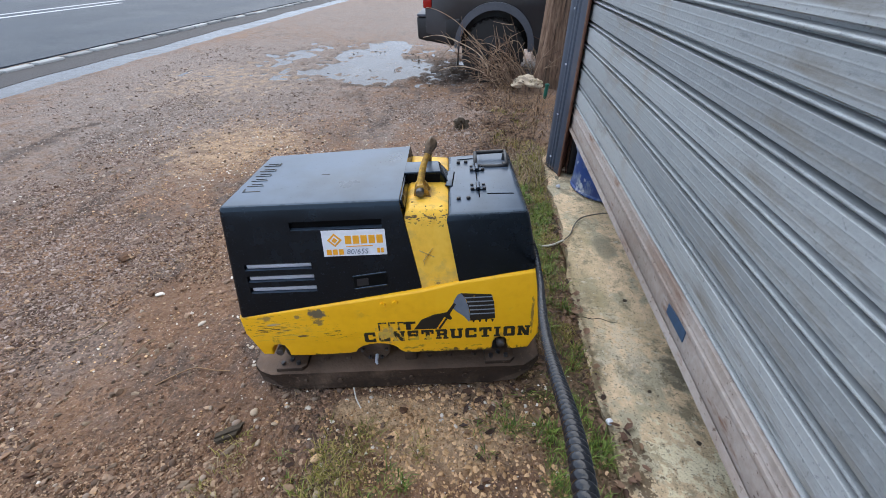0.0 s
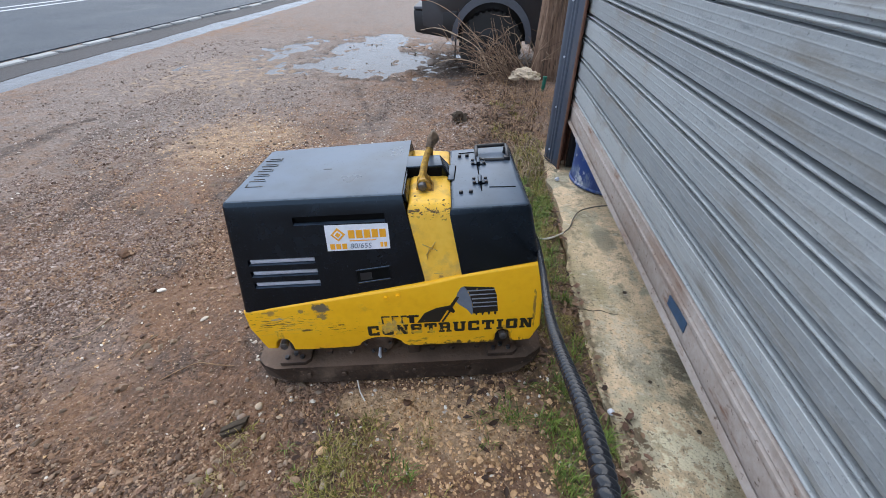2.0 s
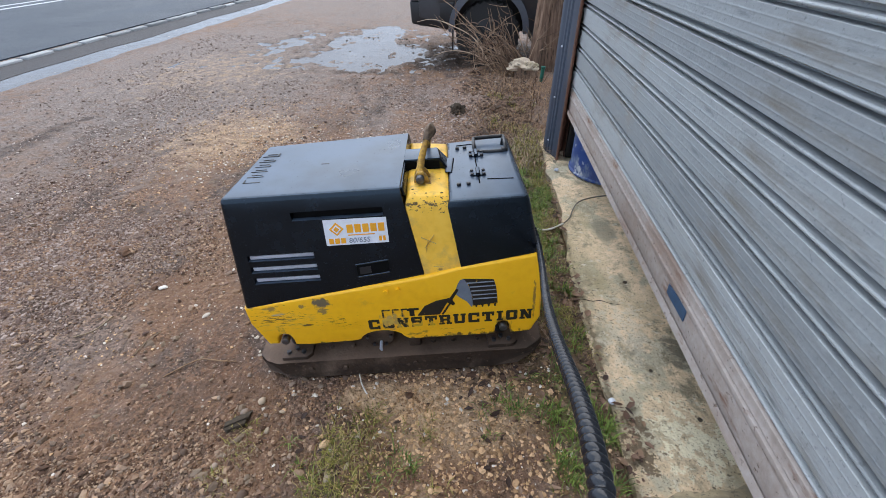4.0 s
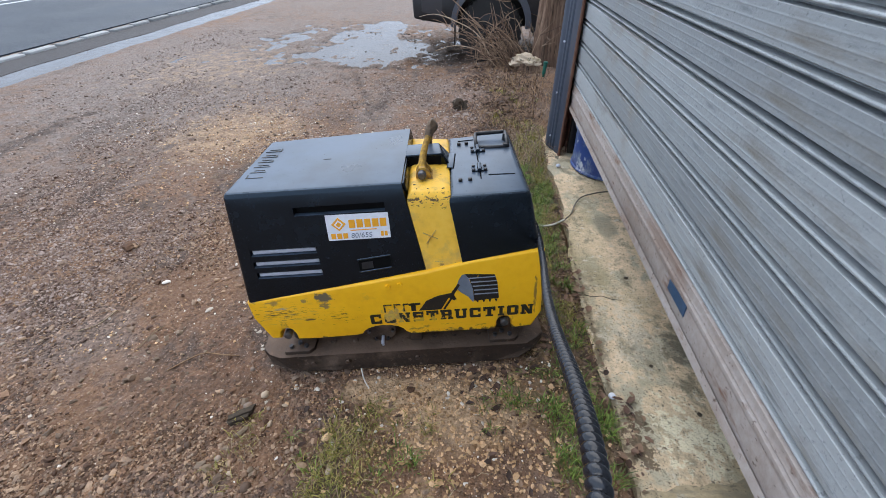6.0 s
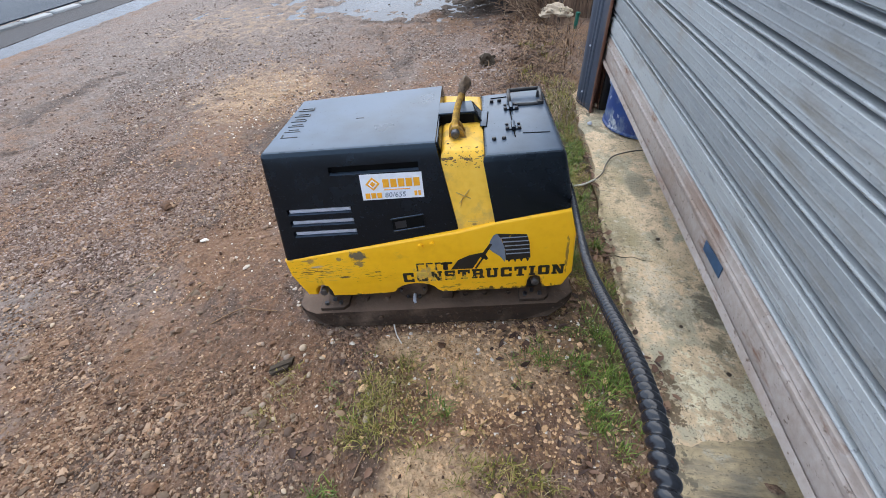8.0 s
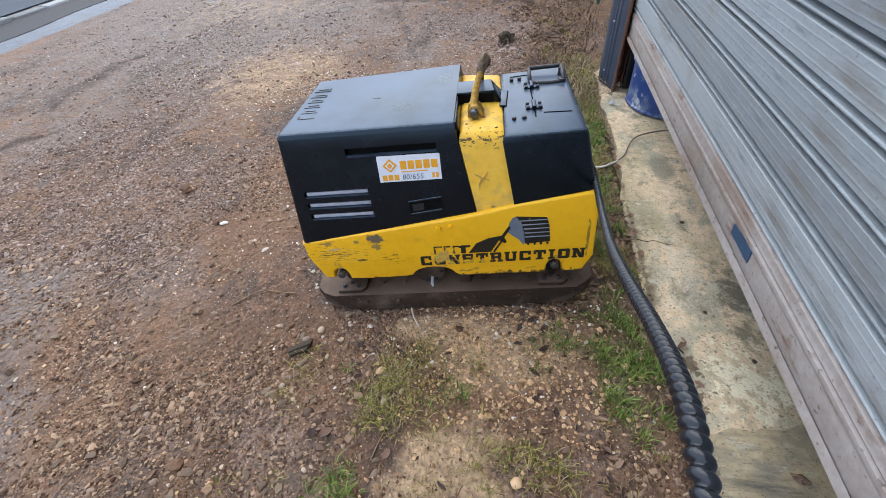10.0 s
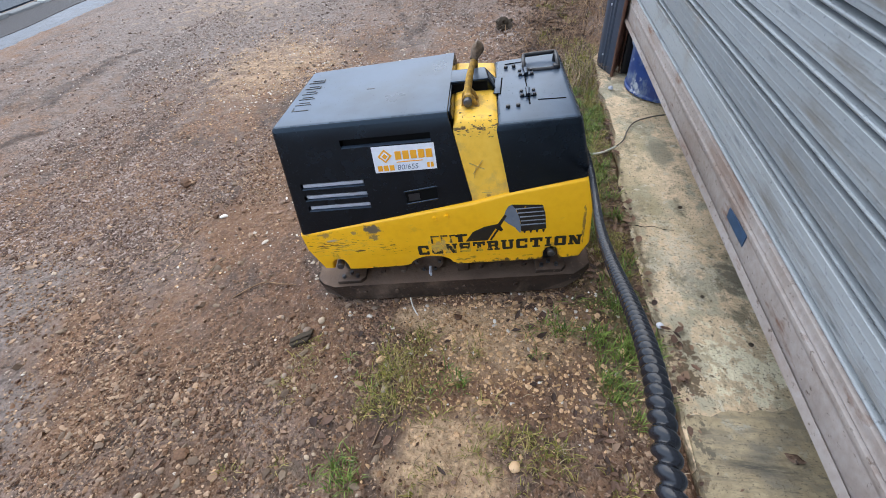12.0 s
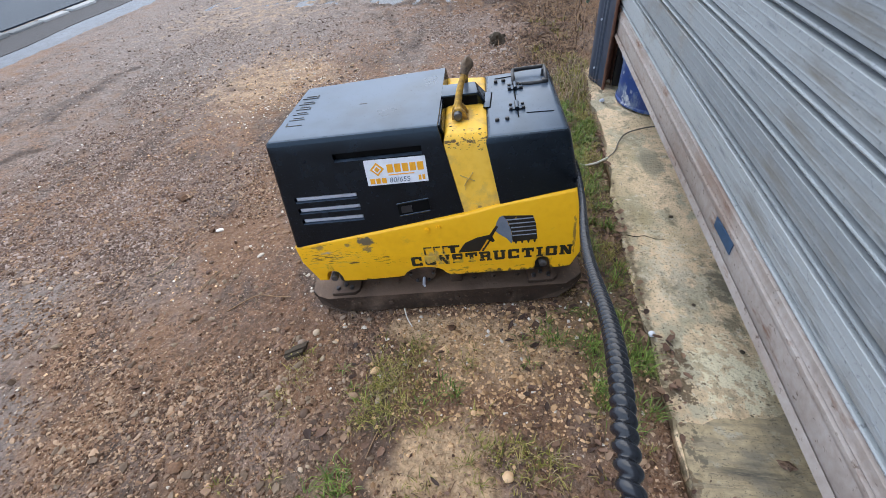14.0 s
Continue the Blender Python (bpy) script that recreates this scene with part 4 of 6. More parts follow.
part("rusty_flange", extrude([(x, y, 0.0) for x, y in [(0.701, 3.412), (0.714, 3.414), (0.714, 3.448), (0.697, 3.442), (0.695, 3.428)]], (0, 0, 3.0), 0.002), RUST, jamb, "brown rusted steel edge")
part("guide_channel", extrude([(x, y, 0.055) for x, y in [(0.722, 3.47), (0.727, 3.47), (0.727, 3.56), (0.762, 3.56), (0.762, 3.47), (0.767, 3.47), (0.767, 3.578), (0.722, 3.578)]], (0, 0, 2.9)), RUST, jamb)
part("inner_stop", block((0.775, 3.46, 0.055), (0.83, 3.578, 2.95), 0.003), DARK, jamb)
for z in (0.16, 0.50, 0.86, 1.22, 1.6, 2.0, 2.4):
    part("screw", rod((0.650, 3.556, z), (0.636, 3.550, z), 0.0075, 8), SLAT, jamb)
tagged(link("roof", block((0.5, -4.6, 4.3), (8.4, 4.1, 4.4)), DUST), "plain grey sheet roof of the shed", "roof", kind="structure")

# blue drum just inside
drum = thing("drum", pose(1.06, 3.24, 0.055, 0, 0, 25), "scuffed blue steel drum standing on the shed floor", "drum")
bm = bmesh.new()
R = 0.285
pr = [(0.0, 0.0), (R - 0.006, 0.0), (R + 0.006, 0.006), (R + 0.006, 0.018), (R - 0.003, 0.026), (R - 0.003, 0.27)] + [(R - 0.003 + 0.014 * math.sin(math.pi * k / 6), 0.27 + 0.04 * k / 6) for k in range(1, 7)] + \
     [(R - 0.003, 0.57)] + [(R - 0.003 + 0.014 * math.sin(math.pi * k / 6), 0.57 + 0.04 * k / 6) for k in range(1, 7)] + [(R - 0.003, 0.86), (R + 0.006, 0.868), (R + 0.006, 0.88), (R - 0.012, 0.88), (R - 0.014, 0.862), (0, 0.862)]
vs = [bm.verts.new((r, 0, z)) for r, z in pr]
es = [bm.edges.new((a, b)) for a, b in zip(vs, vs[1:])]
bmesh.ops.spin(bm, geom=vs + es, cent=(0, 0, 0), axis=(0, 0, 1), angle=2 * math.pi, steps=48)
bmesh.ops.remove_doubles(bm, verts=bm.verts, dist=1e-4)
part("body", bm, DRUM, drum)
part("bung", rod((0.19, 0, 0.86), (0.19, 0, 0.885), 0.03, 14), STEEL, drum)

# ---------------------------------------------------------------- the compactor
MACH = pose(-0.750, 1.189, 0.008, -0.2, -3.8, 5.4)
mach = thing("plate_compactor", MACH, "yellow and black vibratory plate compactor on a dirty steel plate", "compactor")


def wf(z):
    """How far the leaning front of the hoods lies back at a height."""
    return 0.005 + 0.178 * (z - 0.39)


def recess(bm, rects, depth):
    """Sinks openings (u0, u1, z0, z1) into the front of a body."""
    for u0, u1, z0, z1 in rects:
        for co, no in (((u0, 0, 0), (1, 0, 0)), ((u1, 0, 0), (1, 0, 0)), ((0, 0, z0), (0, 0, 1)), ((0, 0, z1), (0, 0, 1))):
            fs = [f for f in bm.faces if f.normal.y < -0.9 and f.calc_center_median().y < 0.2 and f.calc_area() > 1e-5]
            geom = list({v for f in fs for v in f.verts} | {e for f in fs for e in f.edges}) + fs
            bmesh.ops.bisect_plane(bm, geom=geom, plane_co=co, plane_no=no, dist=1e-5)
        bm.normal_update()
        inner = [f for f in bm.faces if f.normal.y < -0.9 and u0 < f.calc_center_median().x < u1 and z0 < f.calc_center_median().z < z1 and f.calc_center_median().y < 0.2]
        r = bmesh.ops.extrude_face_region(bm, geom=inner)
        bmesh.ops.translate(bm, vec=(0, depth, 0), verts=[g for g in r["geom"] if isinstance(g, bmesh.types.BMVert)])
        bmesh.ops.delete(bm, geom=inner, context="FACES")
        bm.normal_update()


# base plate: side outline, ends turned up, corners cut
side = [(-0.055, 0.055), (-0.02, 0.035), (0.06, 0.012), (0.16, 0.0), (0.90, 0.0), (1.0, 0.012), (1.075, 0.035), (1.105, 0.055), (1.105, 0.088), (1.075, 0.093), (1.03, 0.095), (0.03, 0.095), (-0.02, 0.093), (-0.055, 0.088)]
bm = extrude([(u, 0.0, z) for u, z in side], (0, 0.655, 0))
for y in (0.058, 0.597):
    bmesh.ops.bisect_plane(bm, geom=bm.verts[:] + bm.edges[:] + bm.faces[:], plane_co=(0, y, 0), plane_no=(0, 1, 0), dist=1e-5)
# the upper rim is worn down a little
for v in bm.verts:
    if v.co.z > 0.06 and (v.co.y < 0.03 or v.co.y > 0.62):
        v.co.z -= 0.004
for v in bm.verts:
    cut = max(0, 0.055 - v.co.x - 0.055) / 0.055 + max(0, v.co.x - 1.04) / 0.065
    v.co.y += (0.065 if v.co.y < 0.3 else -0.065) * min(1.0, max(0.0, cut))
bm.normal_update()
bmesh.ops.bevel(bm, geom=[e for e in bm.edges if e.calc_face_angle(0) > 0.9], offset=0.0035, segments=2, affect="EDGES", profile=0.5)
plate = part("base_plate", bm, PLATE, mach, "dirty brown steel base plate")
for u in (0.16, 0.30, 0.585, 0.80):
    part("plug", rod((u, 0.004, 0.048), (u, -0.005, 0.048), 0.011, 12, bevel=0.002), PLATE, plate)
for u0, u1 in ((0.05, 0.17), (0.88, 1.0)):
    part("mount_foot", extrude([(u0, 0.016, 0.088), (u1 - 0.02, 0.016, 0.088), (u1, 0.035, 0.088), (u1, 0.12, 0.088), (u0, 0.12, 0.088)], (0, 0, 0.020), 0.003), PLATE, plate)
    for du in (0.025, 0.055, 0.085):
        part("bolt", rod((u0 + du, 0.04 + 0.02 * (du == 0.055), 0.106), (u0 + du, 0.04 + 0.02 * (du == 0.055), 0.120), 0.009, 6), STEEL, plate)
for u in (0.24, 0.33, 0.66, 0.74, 0.84):
    part("bolt", rod((u, 0.07, 0.088), (u, 0.07, 0.108), 0.011, 6), PLATE, plate)
part("gusset", block((0.56, 0.05, 0.090), (0.61, 0.12, 0.17), 0.008), PLATE, plate)
# exciter and drive under the housing
exc = part("exciter", rod((0.30, 0.33, 0.15), (0.62, 0.33, 0.15), 0.085, 24, bevel=0.01), PLATE, mach, "oily cast exciter housing under the body")
part("flange", rod((0.445, 0.06, 0.155), (0.445, 0.10, 0.155), 0.062, 20, bevel=0.004), PLATE, exc)
part("drain_fitting", join(rod((0.450, 0.024, 0.116), (0.450, 0.06, 0.122), 0.0065, 8), rod((0.453, 0.020, 0.112), (0.453, 0.020, 0.122), 0.005, 6)), SLAT, exc, "bright metal drain fitting")
for k in range(6):
    a = k * math.pi / 3
    part("bolt", rod((0.445 + 0.048 * math.cos(a), 0.05, 0.155 + 0.048 * math.sin(a)), (0.445 + 0.048 * math.cos(a), 0.065, 0.155 + 0.048 * math.sin(a)), 0.007, 6), STEEL, exc)
for u in (0.10, 0.936):
    for w in (0.06, 0.59):
        part("rubber_mount", rod((u, w + (0.06 if w < 0.3 else -0.06), 0.10), (u, w + (0.06 if w < 0.3 else -0.06), 0.21), 0.035, 16, bevel=0.006), DARK, mach)

# lower housing
arch = [(0.385 + 0.085 - 0.085 * math.cos(a), 0.188 + 0.047 * math.sin(a)) for a in np.linspace(0.15, math.pi - 0.15, 9)]
notch_l = [(0.068, 0.20), (0.072, 0.232), (0.085, 0.247), (0.102, 0.25), (0.118, 0.243), (0.128, 0.215), (0.13, 0.19)]
notch_r = [(0.905, 0.18), (0.908, 0.222), (0.918, 0.24), (0.935, 0.246), (0.952, 0.24), (0.962, 0.222), (0.965, 0.181)]
outline = [(-0.012, 0.392), (-0.010, 0.312), (0.03, 0.202)] + notch_l + [(0.20, 0.186), (0.36, 0.190)] + arch + [(0.575, 0.182)] + notch_r + [(1.042, 0.186), (1.077, 0.259), (1.072, 0.545), (1.050, 0.550), (0.788, 0.513), (0.651, 0.482), (0.337, 0.437)]
bm = extrude([(u, 0.003, z) for u, z in outline], (0, 0.645, 0))
bm.normal_update()
bmesh.ops.bevel(bm, geom=[e for e in bm.edges if abs((e.verts[0].co - e.verts[1].co).y) < 0.01 and e.calc_face_angle(0) > 0.9], offset=0.009, segments=3, affect="EDGES", profile=0.5)
body = part("lower_housing", bm, YELLOW, mach, "scratched yellow steel lower housing")
# bolts, knobs and notches
for u, w0 in ((0.100, 0.222), (0.936, 0.222)):
    part("side_knob", rod((u, 0.02, w0), (u, -0.010, w0), 0.0155, 14, bevel=0.004), STEEL, body, "greasy steel bolt head")
for u, z in ((0.512, 0.431), (0.556, 0.437)):
    part("bolt", rod((u, 0.004, z), (u, -0.006, z), 0.009, 6), YELLOW, body)


def flat(name, pts, mat, parent, w=-0.0022, depth=0.0012, label="", z_to_w=None):
    """A thin decal on the front: outline of (u, z)."""
    f = z_to_w or (lambda z: 0.003)
    bm = bmesh.new()
    a = [bm.verts.new((u, f(z) + w, z)) for u, z in pts]
    b = [bm.verts.new((u, f(z) + w + depth + 0.004, z)) for u, z in pts]
    bm.faces.new(a)
    for i in range(len(a)):
        bm.faces.new((a[i], a[(i + 1) % len(a)], b[(i + 1) % len(b)], b[i]))
    return part(name, bm, mat, parent, label, False)




# heavy slab letters: boxes (x0, x1, z0, z1) on a unit cell
GLYPH = {
    "C": [(0.06, 0.36, 0.08, 0.92), (0.12, 0.90, 0.78, 1), (0.12, 0.94, 0, 0.22), (0.72, 0.94, 0.60, 1), (0.74, 0.94, 0, 0.34)],
    "O": [(0.05, 0.35, 0.08, 0.92), (0.65, 0.95, 0.08, 0.92), (0.12, 0.88, 0.78, 1), (0.12, 0.88, 0, 0.22)],
    "N": [(0.08, 0.32, 0, 1), (0.70, 0.92, 0, 1), (0.0, 0.42, 0, 0.15), (0.58, 1, 0.85, 1), (0.0, 0.34, 0.85, 1)],
    "S": [(0.10, 0.90, 0.79, 1), (0.10, 0.90, 0.40, 0.61), (0.10, 0.90, 0, 0.21), (0.06, 0.36, 0.50, 0.92), (0.64, 0.94, 0.08, 0.50), (0.74, 0.92, 0.68, 1), (0.08, 0.26, 0, 0.32)],
    "T": [(0.02, 0.98, 0.78, 1), (0.34, 0.66, 0, 1), (0.20, 0.80, 0, 0.15), (0.02, 0.20, 0.60, 1), (0.80, 0.98, 0.60, 1)],
    "R": [(0.08, 0.36, 0, 1), (0.0, 0.46, 0, 0.15), (0.0, 0.84, 0.80, 1), (0.10, 0.82, 0.40, 0.58), (0.62, 0.90, 0.50, 0.92), (0.62, 0.88, 0, 0.44), (0.58, 1.0, 0, 0.15)],
    "U": [(0.08, 0.36, 0.10, 1), (0.66, 0.92, 0.10, 1), (0.14, 0.86, 0, 0.22), (0.0, 0.44, 0.85, 1), (0.58, 1.0, 0.85, 1)],
    "I": [(0.28, 0.72, 0, 1), (0.08, 0.92, 0, 0.16), (0.08, 0.92, 0.84, 1)],
}
WORD = "CONSTRUCTION"
wide = [0.6 if c == "I" else 1.0 for c in WORD]
cell = (1.045 - 0.424) / (sum(wide) + 0.13 * (len(WORD) - 1))
u = 0.424
for c, wd in zip(WORD, wide):
    bits = []
    for k, (a, b, z0, z1) in enumerate(GLYPH[c]):
        lift = 0.006 * (u - 0.424) / 0.62 + 0.2495
        bits.append(block((u + a * cell * wd, 0.0014 - 0.00012 * k, lift + z0 * 0.047), (u + b * cell * wd, 0.006, lift + z1 * 0.047)))
    if c == "N":
        lift = 0.006 * (u - 0.424) / 0.62 + 0.2495
        bits.append(extrude([(u + 0.08 * cell, 0.0006, lift + 0.047), (u + 0.40 * cell, 0.0006, lift + 0.047), (u + 0.92 * cell, 0.0006, lift), (u + 0.60 * cell, 0.0006, lift)], (0, 0.005, 0)))
    part("letter", join(*bits), DECAL, body)
    u += cell * (wd + 0.13)
for u0, u1 in ((0.484, 0.515), (0.522, 0.548), (0.556, 0.578), (0.586, 0.606)):
    for a, b, c, d in ((u0, u1, 0.338, 0.343), (u0, u0 + 0.006, 0.306, 0.338)):
        flat("worn_mark", [(a, c), (b, c), (b, d), (a, d)], DECAL, body)
flat("worn_mark", [(0.590, 0.305), (0.604, 0.305), (0.604, 0.338), (0.590, 0.338)], DECAL, body)
flat("worn_mark", [(0.578, 0.332), (0.622, 0.334), (0.622, 0.343), (0.578, 0.341)], DECAL, body)
# excavator drawing
flat("digger_arm", [(0.615, 0.305), (0.645, 0.350), (0.690, 0.372), (0.738, 0.381), (0.735, 0.372), (0.712, 0.330), (0.698, 0.305)], DECAL, body, label="black digger drawing with a grey bucket")
flat("digger_stick", [(0.727, 0.362), (0.765, 0.424), (0.773, 0.418), (0.748, 0.372), (0.757, 0.352), (0.750, 0.345)], DECAL, body)
flat("digger_ram", [(0.705, 0.305), (0.745, 0.372), (0.750, 0.368), (0.712, 0.303)], DECAL, body)
flat("bucket_side", [(0.758, 0.402), (0.768, 0.438), (0.779, 0.460), (0.792, 0.466), (0.806, 0.440), (0.818, 0.40), (0.823, 0.348), (0.819, 0.330), (0.800, 0.360), (0.775, 0.382)], GREYDECAL, body, -0.0016)
flat("bucket_shell", [(0.792, 0.466), (0.898, 0.456), (0.908, 0.42), (0.914, 0.345), (0.823, 0.338), (0.820, 0.39), (0.808, 0.44)], DECAL, body)
for k in range(5):
    z = 0.368 + 0.019 * k
    s = 0.002 * k * k * 0.5
    flat("bucket_stripe", [(0.823 - s * 1.2, z), (0.911 - s * 0.6, z + 0.002), (0.911 - s * 0.6, z + 0.0052), (0.823 - s * 1.2, z + 0.0050)], BUCKET, body, -0.0034)
for k in range(4):
    u = 0.830 + 0.023 * k
    flat("bucket_tooth", [(u, 0.341), (u + 0.010, 0.341), (u + 0.007, 0.329), (u + 0.003, 0.329)], DECAL, body)
# engine hood
bm = solid([(-0.010, 0.005, 0.39), (0.655, 0.020, 0.478), (0.655, 0.632, 0.478), (-0.010, 0.645, 0.39)],
           [(0.004, 0.078, 0.800), (0.598, 0.078, 0.800), (0.614, 0.578, 0.800), (0.042, 0.530, 0.800)])
bm.normal_update()
sharp = [e for e in bm.edges if min(v.co.z for v in e.verts) > 0.7] + [e for e in bm.edges if abs(e.verts[0].co.z - e.verts[1].co.z) > 0.2]
bmesh.ops.bevel(bm, geom=[e for e in sharp if not min(v.co.x for v in e.verts) > 0.5], offset=0.017, segments=5, affect="EDGES", profile=0.5, clamp_overlap=True)
bm.normal_update()
SLATS = [(0.056, 0.278, 0.577, 0.592), (0.058, 0.281, 0.533, 0.548), (0.060, 0.284, 0.490, 0.505)]
recess(bm, [(0.229, 0.536, 0.711, 0.741)] + [(a - 0.007, b + 0.003, c - 0.004, d + 0.004) for a, b, c, d in SLATS], 0.022)
for v in bm.verts:
    if v.co.z > 0.785:
        v.co.z += 0.001 * math.sin(v.co.x * 9) * math.sin(v.co.y * 8)
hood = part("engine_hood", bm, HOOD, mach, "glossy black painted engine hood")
for a, b, c, d in SLATS:
    y0 = wf((c + d) / 2)
    part("louvre", solid([(a, y0 + 0.006, c), (b, y0 + 0.006, c), (b, y0 + 0.02, c), (a, y0 + 0.02, c)], [(a, y0 + 0.004, d), (b, y0 + 0.004, d), (b, y0 + 0.02, d), (a, y0 + 0.02, d)], 0.0015), SLAT, hood, "pale grey louvre")
# black sheet at the grip's back paints the shade in the opening
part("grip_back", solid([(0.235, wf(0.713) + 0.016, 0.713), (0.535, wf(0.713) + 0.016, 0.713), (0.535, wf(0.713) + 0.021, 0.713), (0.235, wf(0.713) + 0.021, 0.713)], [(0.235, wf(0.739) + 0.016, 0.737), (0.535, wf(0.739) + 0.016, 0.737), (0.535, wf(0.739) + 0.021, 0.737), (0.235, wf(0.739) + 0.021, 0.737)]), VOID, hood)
# flat black panel on the surface, painted for the shade in the latch hole
pocket = flat("latch_shade_panel", [(0.420, 0.489), (0.536, 0.502), (0.534, 0.549), (0.418, 0.537)], VOID, hood, -0.0012, z_to_w=wf)
for (a, b), (c, d) in (((0.418, 0.537), (0.534, 0.549)), ((0.420, 0.489), (0.536, 0.502)), ((0.420, 0.489), (0.418, 0.537)), ((0.536, 0.502), (0.534, 0.549))):
    part("pocket_rim", rod((a, wf(b) - 0.001, b), (c, wf(d) - 0.001, d), 0.0028, 8), HOOD, pocket)
part("pocket_catch", solid([(0.43, wf(0.505) - 0.003, 0.500), (0.47, wf(0.505) - 0.003, 0.504), (0.47, wf(0.505), 0.504), (0.43, wf(0.505), 0.500)], [(0.43, wf(0.53) - 0.003, 0.526), (0.47, wf(0.53) - 0.003, 0.530), (0.47, wf(0.53), 0.530), (0.43, wf(0.53), 0.526)]), DARK, pocket)
part("dent", block((0.300, 0.308, 0.7985), (0.330, 0.315, 0.8012), 0.0012), DARK, hood)
# sticker with plain marks
stk = flat("sticker", [(0.331, 0.616), (0.545, 0.616), (0.544, 0.706), (0.331, 0.708)], WHITE, hood, label="white and orange sticker", z_to_w=wf)
ring = [(0.373, 0.650), (0.398, 0.674), (0.373, 0.698), (0.348, 0.674)]
flat("sticker_diamond", ring, ORANGE, stk, -0.0034, z_to_w=wf)
flat("sticker_diamond_hole", [(0.373, 0.658), (0.389, 0.674), (0.373, 0.690), (0.357, 0.674)], WHITE, stk, -0.0042, z_to_w=wf)
flat("sticker_diamond_core", [(0.373, 0.664), (0.383, 0.674), (0.373, 0.684), (0.363, 0.674)], ORANGE, stk, -0.005, z_to_w=wf)
for k in range(5):
    u = 0.408 + k * 0.0265
    flat("sticker_bar", [(u, 0.659), (u + 0.021, 0.659), (u + 0.021, 0.688), (u, 0.688)], ORANGE, stk, -0.0034, z_to_w=wf)
flat("sticker_line", [(0.41, 0.649), (0.50, 0.649), (0.50, 0.652), (0.41, 0.652)], ORANGE, stk, -0.0034, z_to_w=wf)
for k in range(3):
    u = 0.342 + k * 0.0205
    flat("sticker_bar", [(u, 0.622), (u + 0.016, 0.622), (u + 0.016, 0.641), (u, 0.641)], ORANGE, stk, -0.0034, z_to_w=wf)
font = bpy.data.curves.new("number", "FONT")
font.body, font.size, font.extrude, font.shear, font.space_character = "80/65S", 0.0255, 0.0003, 0.15, 1.05
carrier = bpy.data.objects.new("number", font)
digits = bpy.data.meshes.new_from_object(carrier)
bpy.data.objects.remove(carrier)
for v in digits.vertices:
    h = 0.623 + v.co.y
    v.co = (0.409 + v.co.x, wf(h) - 0.0036 - v.co.z, h)
digits.materials.clear()
digits.materials.append(GREYDECAL)
number = new("number", digits)
number.parent = stk
for k in range(2):
    u = 0.513 + k * 0.013
    flat("sticker_bar", [(u, 0.624), (u + 0.009, 0.624), (u + 0.009, 0.641), (u, 0.641)], ORANGE, stk, -0.0034, z_to_w=wf)
# cut strokes on top of the hood, too worn to read
for k, (w, long, second, hook) in enumerate(((0.188, 0.072, 0.0, 0.026), (0.232, 0.068, 0.016, 0.0), (0.276, 0.070, 0.015, 0.0), (0.318, 0.066, 0.018, 0.014), (0.362, 0.070, 0.017, 0.016), (0.412, 0.072, 0.018, 0.028))):
    u = 0.050 + 0.03 * (w - 0.2)
    long *= 0.85
    bars = [(0.0, 0.0, long, 0.0042)] + ([(0.012, second, long * 0.66, 0.0036)] if second else []) + ([(0.0 if k == 0 else long - 0.004, 0.0, 0.0042, hook)] if hook else [])
    for du, dw, su, sw in bars:
        part("stroke", block((u + du, w + dw, 0.797), (u + du + su, w + dw + sw, 0.8014)), DECAL, hood)

# yellow centre frame
bm = solid([(0.660, 0.014, 0.465), (0.800, 0.012, 0.500), (0.800, 0.635, 0.500), (0.660, 0.635, 0.465)],
           [(0.6065, 0.076, 0.765), (0.770, 0.070, 0.752), (0.775, 0.570, 0.752), (0.6065, 0.575, 0.765)])
bm.normal_update()
bmesh.ops.bevel(bm, geom=[e for e in bm.edges if min(v.co.z for v in e.verts) > 0.7], offset=0.035, segments=5, affect="EDGES", profile=0.5, clamp_overlap=True)
frame_p = part("centre_frame", bm, FRAMEY, mach, "yellow steel centre frame with chipped paint")
for i in range(5):
    u, w = rk.uniform(0.618, 0.745), rk.uniform(0.105, 0.155)
    s = rk.uniform(0.002, 0.007)
    z = 0.7672 - 0.075 * (u - 0.59)
    part("paint_chip", extrude([(u, w, z - 0.004), (u + s, w - s * 0.3, z - 0.004), (u + s * 1.3, w + s * 0.2, z - 0.004), (u + s * 0.4, w + s * 0.4, z - 0.004)], (0, 0, 0.005)), SOOT, frame_p)
for a, b in (((0.665, 0.585), (0.700, 0.632)), ((0.655, 0.625), (0.705, 0.60)), ((0.69, 0.515), (0.735, 0.512)), ((0.668, 0.57), (0.676, 0.61))):
    p, q = Vector(a), Vector(b)
    nrm = Vector((-(q - p).y, (q - p).x)).normalized() * 0.0004
    flat("scratch", [tuple(p - nrm), tuple(q - nrm), tuple(q + nrm), tuple(p + nrm)], SMUDGE, frame_p, -0.0068, 0.002, z_to_w=wf)

# bridge of the hood over the frame
bm = solid([(0.585, 0.302, 0.745), (0.768, 0.306, 0.745), (0.768, 0.420, 0.745), (0.585, 0.410, 0.745)],
           [(0.585, 0.298, 0.7992), (0.738, 0.298, 0.7992), (0.728, 0.402, 0.7992), (0.585, 0.402, 0.7992)], 0.005, 3)
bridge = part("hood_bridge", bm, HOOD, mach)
# black sheet on the bridge front paints the shade of the opening
part("bridge_recess_shade", block((0.612, 0.2965, 0.758), (0.734, 0.3005, 0.790), 0.0), VOID, bridge)
